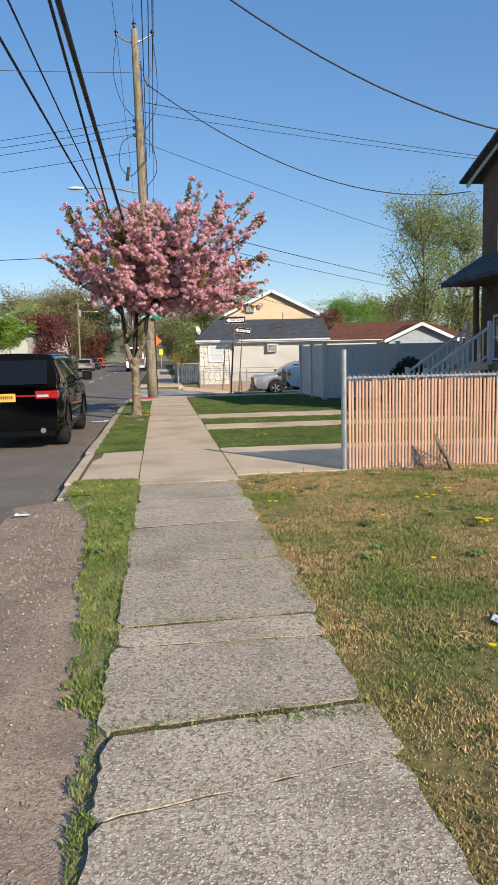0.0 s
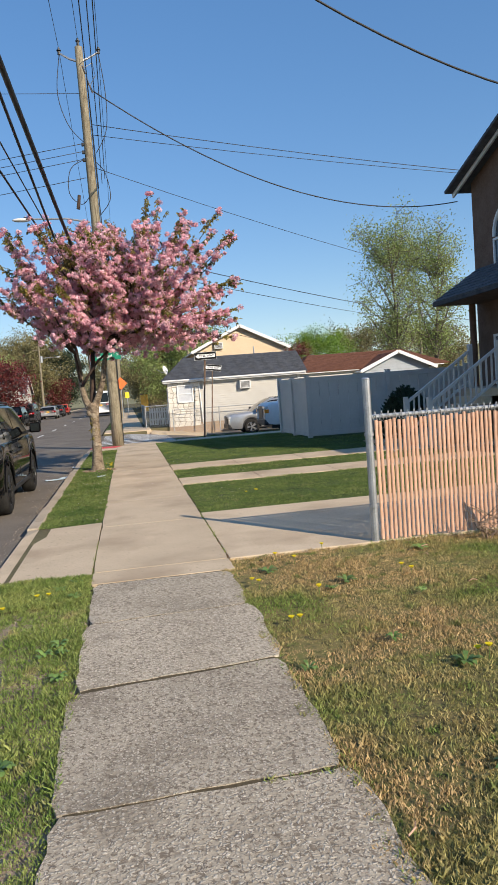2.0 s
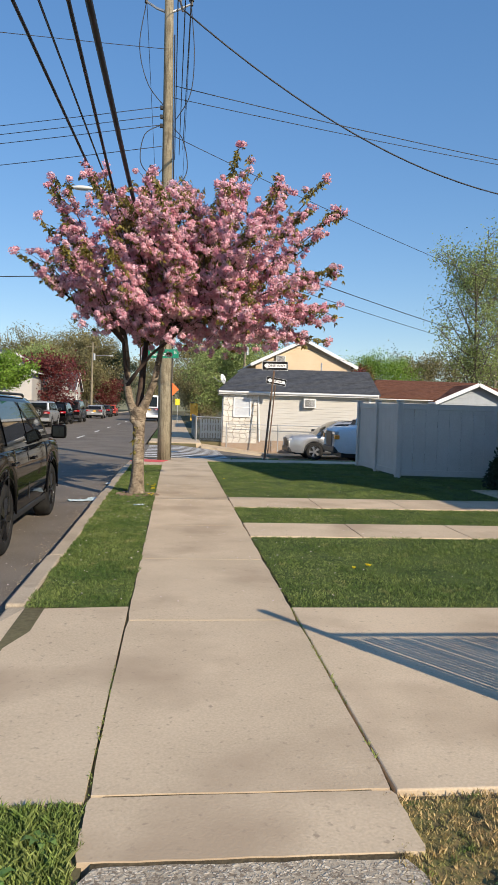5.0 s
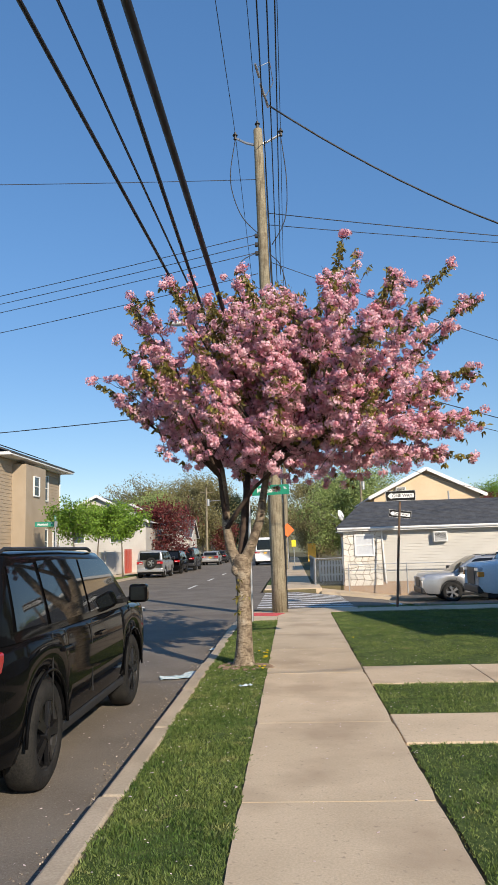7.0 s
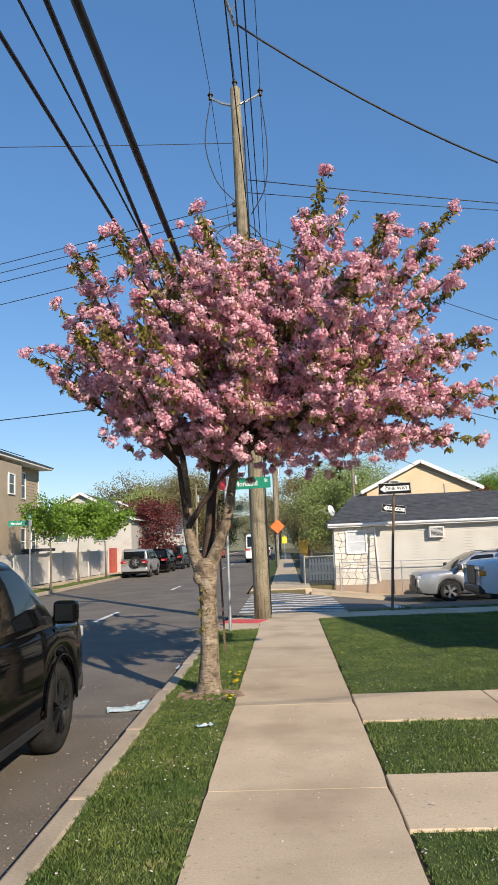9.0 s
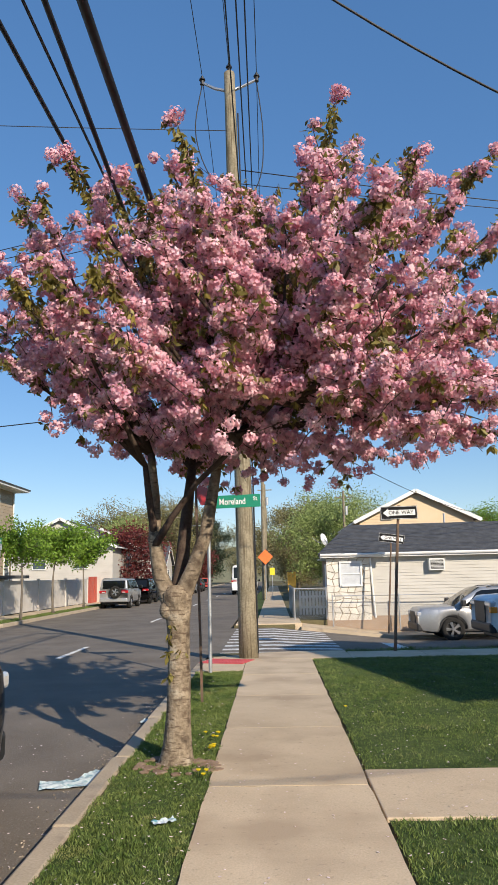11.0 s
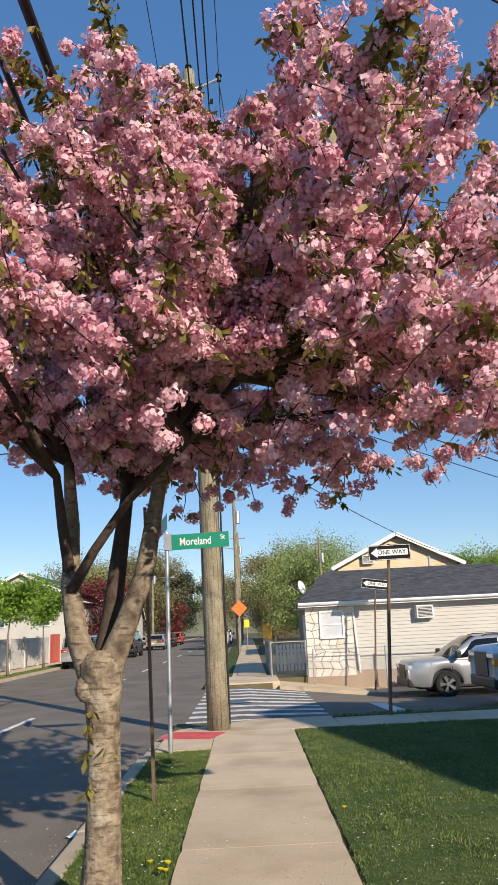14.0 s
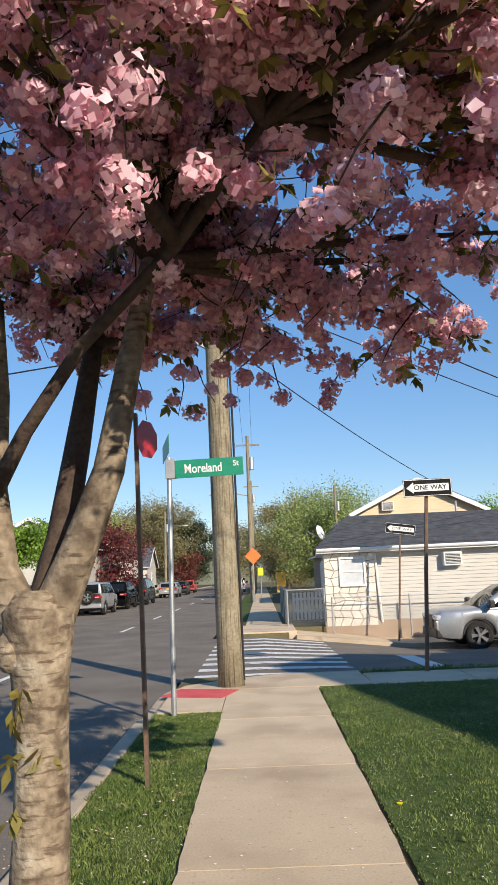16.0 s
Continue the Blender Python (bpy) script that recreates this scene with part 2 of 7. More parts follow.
    car_glass=glass("tinted_glass", (0.008, 0.009, 0.010), 0.03, 0.0),
    car_black=mat("black_car_paint", (0.004, 0.004, 0.0045), (0.006, 0.006, 0.0065), 2, 0.05, 0, 20, gloss=0.05),
    car_grey=mat("dark_grey_paint", (0.05, 0.05, 0.055), (0.065, 0.065, 0.07), 2, 0.25, 0, 20, metal=0.3),
    car_silver=mat("silver_car_paint", (0.46, 0.46, 0.46), (0.54, 0.54, 0.54), 2, 0.28, 0, 20, metal=0.6),
    car_white=mat("white_car_paint", (0.70, 0.71, 0.72), (0.78, 0.79, 0.80), 2, 0.25, 0, 20),
    car_red=mat("red_paint", (0.40, 0.05, 0.03), (0.50, 0.08, 0.05), 2, 0.5, 0, 20),
    rubber=mat("tyre_rubber", (0.015, 0.015, 0.015), (0.035, 0.033, 0.03), 8, 0.85, 0.3, 60),
    black_plastic=mat("black_plastic", (0.012, 0.012, 0.013), (0.025, 0.025, 0.026), 6, 0.5, 0.05, 60),
    rim_dark=mat("dark_rim", (0.03, 0.03, 0.032), (0.05, 0.05, 0.055), 6, 0.3, 0, 60, metal=0.8),
    rim_silver=mat("alloy_rim", (0.45, 0.45, 0.46), (0.55, 0.55, 0.56), 6, 0.3, 0, 60, metal=0.9),
    lamp_red=mat("tail_lamp_red", (0.28, 0.006, 0.012), (0.42, 0.015, 0.02), 6, 0.15, 0, 60),
    lamp_clear=mat("headlamp_clear", (0.55, 0.56, 0.58), (0.70, 0.71, 0.72), 6, 0.1, 0, 60, metal=0.3),
    lamp_amber=mat("amber_lamp", (0.75, 0.22, 0.02), (0.85, 0.30, 0.04), 6, 0.2, 0, 60),
    plate=mat("plate_orange", (0.75, 0.42, 0.06), (0.85, 0.52, 0.10), 6, 0.5, 0, 60),
    metal_white=mat("white_enamel", (0.62, 0.62, 0.60), (0.72, 0.72, 0.70), 6, 0.5, 0.02, 60),
    dandelion=mat("dandelion_yellow", (0.75, 0.55, 0.01), (0.85, 0.68, 0.03), 20, 0.8, 0, 60),
    dead_wood=mat("dead_wood", (0.17, 0.11, 0.075), (0.30, 0.22, 0.16), 8, 0.9, 0.7, 40),
    paper=mat("litter_paper", (0.45, 0.55, 0.56), (0.70, 0.76, 0.76), 9, 0.7, 0.1, 40, spots=((0.12, 0.30, 0.36), 14, 0.4)),
    pebble=mat("pebble", (0.20, 0.16, 0.12), (0.46, 0.39, 0.31), 9, 0.9, 0.3, 60, vary=0.35, island=True),
    weed_leaf=mat("weed_leaf", (0.09, 0.17, 0.03), (0.17, 0.26, 0.06), 8, 0.55, 0.1, 40, vary=0.2),
    fallen_petal=mat("fallen_petal", (0.72, 0.56, 0.55), (0.85, 0.74, 0.72), 6, 0.7, 0, 30, vary=0.15, island=True),
    pale_blind=mat("pale_blind", (0.50, 0.52, 0.55), (0.62, 0.64, 0.66), 5, 0.25, 0, 30),
    hill=mat("distant_wood", (0.11, 0.12, 0.085), (0.17, 0.17, 0.12), 0.1, 0.95, 0, 1.5),
)


# ---- mesh helpers ----
def finish(name, bm, material, smooth=False):
    me = bpy.data.meshes.new(name)
    bm.to_mesh(me)
    bm.free()
    me.materials.append(material)
    if smooth:
        for p in me.polygons:
            p.use_smooth = True
    return me


def part(name, bm, material, parent, label="", smooth=False):
    """One bmesh as one mesh object under a thing or a part."""
    ob = new(name, finish(name, bm, material, smooth))
    ob.parent = parent
    if label:
        ob["label"] = label
    return ob


def thing(name, at, label, category, group="", kind="", turn=0.0):
    ob = new(name)
    ob.empty_display_size = 0.1
    ob.matrix_basis = pose(*at, 0, 0, turn)
    return tagged(ob, label, category, group, kind)


def solid(name, bm, material, label, category, group="", kind="", at=(0, 0, 0), turn=0.0, smooth=False):
    """One mesh that is a thing by itself."""
    ob = new(name, finish(name, bm, material, smooth))
    ob.matrix_basis = pose(*at, 0, 0, turn)
    return tagged(ob, label, category, group, kind)


def box(bm, a, b, bevel=0.0):
    x0, y0, z0 = (min(p, q) for p, q in zip(a, b))
    x1, y1, z1 = (max(p, q) for p, q in zip(a, b))
    m = Matrix.Translation(((x0 + x1) / 2, (y0 + y1) / 2, (z0 + z1) / 2)) @ Matrix.Diagonal((x1 - x0, y1 - y0, z1 - z0, 1))
    vs = bmesh.ops.create_cube(bm, size=1, matrix=m)["verts"]
    if bevel:
        es = list({e for v in vs for e in v.link_edges})
        bmesh.ops.bevel(bm, geom=es, offset=bevel, segments=2, affect="EDGES", profile=0.5)
    return bm


def beam(bm, p, q, w, h):
    """A bar of w by h from p to q."""
    p, q = Vector(p), Vector(q)
    d = q - p
    m = Matrix.Translation((p + q) / 2) @ d.to_track_quat("Z", "Y").to_matrix().to_4x4() @ Matrix.Diagonal((w, h, d.length, 1))
    bmesh.ops.create_cube(bm, size=1, matrix=m)
    return bm


def rod(bm, p, q, r0, r1=None, n=10):
    p, q = Vector(p), Vector(q)
    d = q - p
    m = Matrix.Translation((p + q) / 2) @ d.to_track_quat("Z", "Y").to_matrix().to_4x4()
    bmesh.ops.create_cone(bm, cap_ends=True, segments=n, radius1=r0, radius2=r0 if r1 is None else r1, depth=d.length, matrix=m)
    return bm


def ball(bm, c, r, squash=(1, 1, 1), sub=2):
    bmesh.ops.create_icosphere(bm, subdivisions=sub, radius=r, matrix=Matrix.Translation(c) @ Matrix.Diagonal((*squash, 1)))
    return bm


def tube(bm, pts, radii, n=8):
    """A round tube along points, each with its radius."""
    rings = []
    pts = [Vector(p) for p in pts]
    for i, p in enumerate(pts):
        d = (pts[min(i + 1, len(pts) - 1)] - pts[max(i - 1, 0)]).normalized()
        side = d.cross(Vector((0.31, 0.95, 0.05))).normalized()
        up = d.cross(side)
        rings.append([bm.verts.new(p + (side * math.cos(a) + up * math.sin(a)) * radii[i]) for a in (2 * math.pi * k / n for k in range(n))])
    for a, b in zip(rings, rings[1:]):
        for k in range(n):
            bm.faces.new((a[k], a[(k + 1) % n], b[(k + 1) % n], b[k]))
    bm.faces.new(rings[0][::-1])
    bm.faces.new(rings[-1])
    return bm


def prism(bm, outline, z0, z1):
    """A flat outline in x and y, raised from z0 to z1."""
    low = [bm.verts.new((x, y, z0)) for x, y in outline]
    high = [bm.verts.new((x, y, z1)) for x, y in outline]
    n = len(outline)
    bm.faces.new(high)
    bm.faces.new(low[::-1])
    for i in range(n):
        bm.faces.new((low[i], low[(i + 1) % n], high[(i + 1) % n], high[i]))
    return bm


def quads(name, corners, material, parent=None, label="", category="", kind="stuff"):
    """Many loose four-cornered pieces (n, 4, 3) as one mesh."""
    n = len(corners)
    me = bpy.data.meshes.new(name)
    me.vertices.add(n * 4)
    me.vertices.foreach_set("co", np.ascontiguousarray(corners, dtype=np.float32).ravel())
    me.loops.add(n * 4)
    me.loops.foreach_set("vertex_index", np.arange(n * 4, dtype=np.int32))
    me.polygons.add(n)
    me.polygons.foreach_set("loop_start", np.arange(0, n * 4, 4, dtype=np.int32))
    me.update(calc_edges=True)
    me.materials.append(material)
    ob = new(name, me)
    ob.parent = parent
    return tagged(ob, label, category, "", kind)


def unit(rng, n):
    v = rng.normal(size=(n, 3))
    return v / np.linalg.norm(v, axis=1, keepdims=True)


def leaf_quads(rng, centres, size, stretch=1.6, droop=0.0):
    """A pointed, folded leaf at each centre."""
    n = len(centres)
    along = unit(rng, n)
    along[:, 2] -= droop
    along /= np.linalg.norm(along, axis=1, keepdims=True)
    side = np.cross(along, unit(rng, n))
    side /= np.linalg.norm(side, axis=1, keepdims=True) + 1e-9
    lift = np.cross(along, side)
    s = size * rng.uniform(0.7, 1.3, (n, 1))
    tip = centres + along * s * stretch
    mid = centres + along * s * stretch * 0.5 + lift * s * 0.12
    return np.stack([centres, mid + side * s * 0.5, tip, mid - side * s * 0.5], axis=1)


def grass(name, regions, count, height, material, label, seed):
    """Blades of grass on flat regions (x0, x1, y0, y1, z)."""
    count = int(count * 0.8)
    rng = np.random.default_rng(seed)
    area = np.array([(b - a) * (d - c) for a, b, c, d, _ in regions])
    pick = rng.choice(len(regions), count, p=area / area.sum())
    r = np.array(regions)[pick]
    base = np.stack([rng.uniform(r[:, 0], r[:, 1]), rng.uniform(r[:, 2], r[:, 3]), r[:, 4]], axis=1)
    tuft = np.sin(base[:, 0] * 5.1 + 1.7 * np.sin(base[:, 1] * 3.3)) * np.sin(base[:, 1] * 4.3 + 1.3 * np.sin(base[:, 0] * 6.1))
    patch = np.sin(base[:, 0] * 23.0 + 2.0 * np.sin(base[:, 1] * 17.0)) * np.sin(base[:, 1] * 21.0 + 2.2 * np.sin(base[:, 0] * 19.0))
    h = height * (0.72 + 0.30 * tuft + 0.30 * patch) * rng.uniform(0.45, 1.3, count)
    a = rng.uniform(0, 2 * math.pi, count)
    side = np.stack([np.cos(a), np.sin(a), 0 * a], axis=1) * rng.uniform(0.0017, 0.0043, (count, 1))
    b = rng.uniform(0, 2 * math.pi, count)
    lean = np.stack([np.cos(b), np.sin(b), 0 * b], axis=1) * (h * rng.uniform(0.1, 1.0, count))[:, None]
    up = np.stack([0 * h, 0 * h, h], axis=1)
    c = np.stack([base - side, base + side, base + side * 0.7 + up * 0.6 + lean * 0.35, base + up + lean], axis=1)
    return quads(name, c, material, None, label, "grass")


# ---- ground, roads, kerbs ----
def slab_struct(name, a, b, material, label, category, bevel=0.0):
    return solid(name, box(bmesh.new(), a, b, bevel), material, label, category, kind="structure")


solid("ground", box(bmesh.new(), (-900, -300, -1.1), (900, 1500, -0.70)), M["soil"], "wide earth ground under the whole neighbourhood", "ground", kind="structure")
slab_struct("road", (-9.7, -60, -0.30), (-0.98, 400, -0.13), M["asphalt"], "grey asphalt main street with worn patches", "road")


def side_z(x, y):
    """The side street falls away to the east."""
    k = min(1.0, max(0.0, (x - 0.5) / 4.0))
    return -0.131 - k * (0.03 + 0.42 * (y - 28.75) / 8.45)


road_cross = bmesh.new()
for yi in range(12):
    for xi in range(14):
        xs = [-0.978, 0.5, 1.3, 2.1, 2.9, 3.7, 4.5, 8, 14, 22, 32, 44, 58, 74, 90][xi:xi + 2]
        yy = [28.75 + 8.45 * yi / 12, 28.75 + 8.45 * (yi + 1) / 12]
        road_cross.faces.new([road_cross.verts.new((x, y, side_z(x, y))) for x, y in ((xs[0], yy[0]), (xs[1], yy[0]), (xs[1], yy[1]), (xs[0], yy[1]))])
bmesh.ops.remove_doubles(road_cross, verts=road_cross.verts[:], dist=0.001)
box(road_cross, (-90, 29.2, -0.30), (-9.702, 38.0, -0.131))
solid("road_side_street", road_cross, M["asphalt"], "grey asphalt side street crossing the main street", "road", kind="structure")

blocks = bmesh.new()
box(blocks, (1.2, -60, -0.30), (90, 26.9, -0.03))
box(blocks, (-0.85, 8.2, -0.30), (-0.021, 26.9, -0.016))
box(blocks, (-0.85, 26.9, -0.30), (90, 28.6, -0.05))
box(blocks, (-0.85, 37.35, -0.30), (1.2, 400, -0.05))
box(blocks, (1.2, 39.28, -0.72), (90, 400, -0.05))
box(blocks, (-90, 38.2, -0.30), (-9.85, 400, -0.05))
box(blocks, (-90, -60, -0.30), (-9.85, 29.0, -0.05))
solid("ground_lots", blocks, M["soil"], "raised earth of the building lots", "ground", kind="structure")

# shoulder of bare earth that falls from the walk to the road
verge = bmesh.new()
NX, NY = 26, 140
rows_v = []
for j in range(NY + 1):
    y = -6 + 14.2 * j / NY
    row = []
    for i in range(NX + 1):
        x = -1.75 + (1.75 - 0.02) * i / NX
        s = min(1.0, max(0.0, (x + 1.55) / 1.1))
        z = -0.135 + 0.10 * s * s * (3 - 2 * s) + 0.012 * noise.noise((x * 2.4, y * 2.0, 0)) * (0.25 + s) + 0.006 * noise.noise((x * 11, y * 11, 3))
        if x < -1.6:
            z -= 0.02
        row.append(verge.verts.new((x, y, z)))
    rows_v.append(row)
for a, b in zip(rows_v, rows_v[1:]):
    for i in range(NX):
        verge.faces.new((a[i], a[i + 1], b[i + 1], b[i]))
solid("ground_shoulder", verge, M["dirt"], "bare brown dirt shoulder beside the walk", "ground", kind="structure", smooth=True)


def verge_z(x):
    s = min(1.0, max(0.0, (x + 1.55) / 1.1))
    return -0.135 + 0.10 * s * s * (3 - 2 * s)


# turf sheets
def turf(name, x0, x1, y0, y1, z, material, label):
    bm = bmesh.new()
    nx, ny = max(2, int((x1 - x0) / 0.25)), max(2, int((y1 - y0) / 0.25))
    nx, ny = min(nx, 60), min(ny, 80)
    vs = [[bm.verts.new((x0 + (x1 - x0) * i / nx, y0 + (y1 - y0) * j / ny, z + 0.012 * noise.noise((i * 0.4 + x0, j * 0.4 + y0, 0)) * (0 < i < nx) * (0 < j < ny))) for i in range(nx + 1)] for j in range(ny + 1)]
    for a, b in zip(vs, vs[1:]):
        for i in range(nx):
            bm.faces.new((a[i], a[i + 1], b[i + 1], b[i]))
    solid(name, bm, material, label, "lawn", kind="structure", smooth=True)


turf("lawn_dry", 1.03, 9.0, -6, 9.02, -0.012, M["old_turf"], "patchy dry lawn with straw and green tufts")
turf("lawn_middle", 1.24, 9.2, 11.85, 14.95, -0.010, M["turf"], "mown green lawn between drive and path")
turf("lawn_strip", 1.24, 7.0, 16.02, 17.52, -0.010, M["turf"], "narrow green lawn strip between two paths")
turf("lawn_corner", 1.24, 9.0, 18.80, 26.9, -0.010, M["turf"], "green corner lawn in front of a vinyl fence")
turf("verge_lawn", -0.83, -0.06, 11.86, 25.0, -0.010, M["turf"], "green grass verge between kerb and walk")
turf("verge_lawn_near", -0.83, -0.06, 8.2, 9.0, -0.010, M["turf"], "green grass verge beside the drive apron")
turf("lawn_street", 2.0, 40, 28.15, 28.6, -0.04, M["turf"], "thin grass verge along the side street")
turf("lawn_far", -0.85, -0.1, 40.5, 90, -0.03, M["turf"], "far grass verge along the main street")
turf("lawn_opposite", -10.9, -9.9, 40, 80, -0.03, M["turf"], "grass verge on the opposite side of the street")

# kerbs: stones laid end to end
kerb = solid("kerb", box(bmesh.new(), (-0.97, 8.22, -0.30), (-0.85, 25.2, -0.045)), M["kerb"], "concrete kerb bed along the main street", "kerb", kind="structure")
step = 1.86
for k in range(9):
    y0 = 8.2 + k * step
    bm = box(bmesh.new(), (0, 0, -0.17), (0.16, min(step, 25.2 - y0) - 0.012, 0.0), 0.02)
    ob = part("kerb_stone", bm, M["kerb"], kerb)
    ob.location = (-1.005 + 0.012 * math.sin(k * 2.3), y0, (-0.085 if 0 < y0 - 8.0 < 2.0 and k == 0 else 0.0) + (-0.02 if k == 1 else 0.0))
# rounded corner of the kerb
bm = bmesh.new()
prev = None
outl = []
for k in range(9):
    a = math.pi + (math.pi / 2) * -k / 8
    outl.append((0.9 - 0.0 + 1.9 * math.cos(a), 26.7 + 2.05 * math.sin(a) * 1.0))
inner = [(0.9 + 1.75 * math.cos(math.pi - (math.pi / 2) * k / 8), 26.7 + 1.9 * math.sin(math.pi - (math.pi / 2) * k / 8)) for k in range(9)]
prism(bm, [(-1.0, 25.2)] + outl + [(90, 28.75), (90, 28.6)] + inner[::-1] + [(-0.85, 25.2)], -0.30, -0.05)
solid("kerb_corner", bm, M["kerb"], "worn concrete kerb rounding the street corner", "kerb", kind="structure")
far_kerb, far_walk = bmesh.new(), bmesh.new()
for k in range(24):
    x0, x1 = 1.4 + k * 0.8, 2.2 + k * 0.8
    z0, z1 = side_z(x0, 37.2) + 0.11, side_z(x1, 37.2) + 0.11
    for bm_, ya, yb, dz in ((far_kerb, 37.2, 37.36, 0.0), (far_walk, 37.36, 39.28, -0.006)):
        vs = [bm_.verts.new(c) for c in ((x0, ya, z0 + dz), (x1, ya, z1 + dz), (x1, yb, z1 + dz), (x0, yb, z0 + dz), (x0, ya, z0 - 0.3), (x1, ya, z1 - 0.3))]
        bm_.faces.new(vs[:4])
        bm_.faces.new((vs[4], vs[5], vs[1], vs[0]))
solid("kerb_far", far_kerb, M["kerb"], "concrete kerb on the far side of the side street", "kerb", kind="structure")
solid("pavement_far_side", far_walk, M["concrete"], "concrete walk falling away beside the pale house", "pavement", kind="structure")
slab_struct("kerb_opposite", (-9.85, 40.0, -0.30), (-9.7, 400, 0.0), M["kerb"], "concrete kerb on the opposite side of the street", "kerb", 0.01)
slab_struct("kerb_opposite_near", (-9.85, -60, -0.30), (-9.7, 28.0, 0.0), M["kerb"], "concrete kerb opposite, before the crossing", "kerb", 0.01)

# ---- pavement, slab by slab ----
pavement = solid("pavement", box(bmesh.new(), (0.01, -6, -0.20), (1.115, 26.9, -0.0035)), M["joint"], "soil bed showing in the joints of the walk", "pavement", kind="structure")


def worn_outline(rng, x0, x1, y0, y1, amount, skew=0.0, skew_far=0.0):
    """A slab outline with uneven edges and worn corners."""
    pts = []
    nx, ny = 12, 12
    c = amount * 2.2
    for i in range(nx + 1):
        pts.append((x0 + c * (i == 0) - c * (i == nx) + (x1 - x0) * i / nx, y0 + skew * i / nx + rng.uniform(-1, 1) * amount * 0.5))
    for i in range(1, ny):
        pts.append((x1 + rng.uniform(-1, 0.6) * amount, y0 + skew + (y1 + skew_far - y0 - skew) * i / ny))
    for i in range(nx, -1, -1):
        pts.append((x0 + c * (i == 0) - c * (i == nx) + (x1 - x0) * i / nx, y1 + skew_far * i / nx + rng.uniform(-1, 1) * amount * 0.5))
    for i in range(ny - 1, 0, -1):
        pts.append((x0 + rng.uniform(-0.6, 1) * amount, y0 + (y1 - y0) * i / ny))
    return pts


def slab(outline, top, material, tilt=(0, 0), label=""):
    bm = bmesh.new()
    prism(bm, outline, -0.09, 0.0)
    es = [e for e in bm.edges if all(v.co.z > -0.001 for v in e.verts)]
    bmesh.ops.bevel(bm, geom=es, offset=0.0015, segments=1, affect="EDGES")
    for v in bm.verts:
        v.co.z += top + (v.co.x - 0.58) * tilt[0] + (v.co.y - outline[0][1]) * tilt[1]
    return part("slab", bm, material, pavement, label)


# old exposed-aggregate slabs, then the smooth newer ones
old_rng = random.Random(5)
OLD = [(-5.9, -5.9), (-4.4, -4.4), (-2.9, -2.85), (-1.4, -1.4), (0.1, 0.15), (1.28, 1.36), (2.10, 2.36), (2.68, 2.80), (3.60, 3.57), (3.88, 3.94), (5.16, 5.20), (6.34, 6.48), (7.54, 7.60), (8.645, 8.645)]
WIDE = [0.014, 0.014, 0.014, 0.016, 0.014, 0.010, 0.008, 0.024, 0.009, 0.018, 0.012, 0.020, 0.009, 0.012]
for k in range(len(OLD) - 1):
    (a0, a1), (b0, b1) = OLD[k], OLD[k + 1]
    slab(worn_outline(old_rng, -0.04 + old_rng.uniform(-0.02, 0.03), 1.165 + old_rng.uniform(-0.04, 0.03), a0 + WIDE[k], b0 - WIDE[k + 1], 0.018, a1 - a0, b1 - b0), 0.004 - 0.0003 * k, M["old_concrete"], (old_rng.uniform(-0.003, 0.003), old_rng.uniform(-0.0004, 0.0004)))
new_rng = random.Random(8)
for k, (y0, y1) in enumerate([(8.66, 9.08), (9.09, 11.47), (11.48, 13.6), (13.605, 15.7), (15.705, 18.32), (18.335, 20.5), (20.505, 22.6), (22.605, 24.7), (24.71, 26.88)]):
    slab(worn_outline(new_rng, -0.048, 1.205, y0 + 0.004, y1 - 0.004, 0.005), 0.003 - 0.0003 * k, M["concrete"])

# drive, apron, paths to the houses
drive = solid("driveway", box(bmesh.new(), (1.24, 9.10, -0.2), (9.2, 11.80, -0.03)), M["joint"], "soil bed under the drive slabs", "driveway", kind="structure")
for x0, x1 in [(1.218, 4.1), (4.12, 7.0), (7.02, 9.2)]:
    part("slab", box(bmesh.new(), (x0, 9.08, -0.1), (x1, 11.82, 0.002), 0.008), M["concrete"], drive)
apron = bmesh.new()
prism(apron, [(-0.99, 9.05), (-0.062, 9.05), (-0.062, 11.84), (-0.86, 11.84), (-0.99, 11.4)], -0.15, 0.0)
for v in apron.verts:
    if v.co.x < -0.5 and v.co.z > -0.01:
        v.co.z = -0.02
solid("drive_apron", apron, M["concrete"], "sloping concrete apron between street and walk", "driveway", kind="structure")
for nm, y0, y1, xe in [("path_near", 14.97, 15.98, 7.2), ("path_far", 17.55, 18.76, 6.4)]:
    base = solid(nm, box(bmesh.new(), (1.25, y0 + 0.01, -0.2), (xe, y1 - 0.01, -0.03)), M["joint"], "soil bed under a concrete garden path", "path", kind="structure")
    x = 1.218
    while x < xe - 0.2:
        x1 = min(x + 1.42, xe)
        part("slab", box(bmesh.new(), (x, y0, -0.09), (x1 - 0.012, y1, 0.003), 0.008), M["concrete"], base)
        x = x1
slab_struct("patio", (6.4, 17.3, -0.1), (9.2, 20.6, 0.006), M["concrete"], "pale concrete patio before the house steps", "path", 0.01)

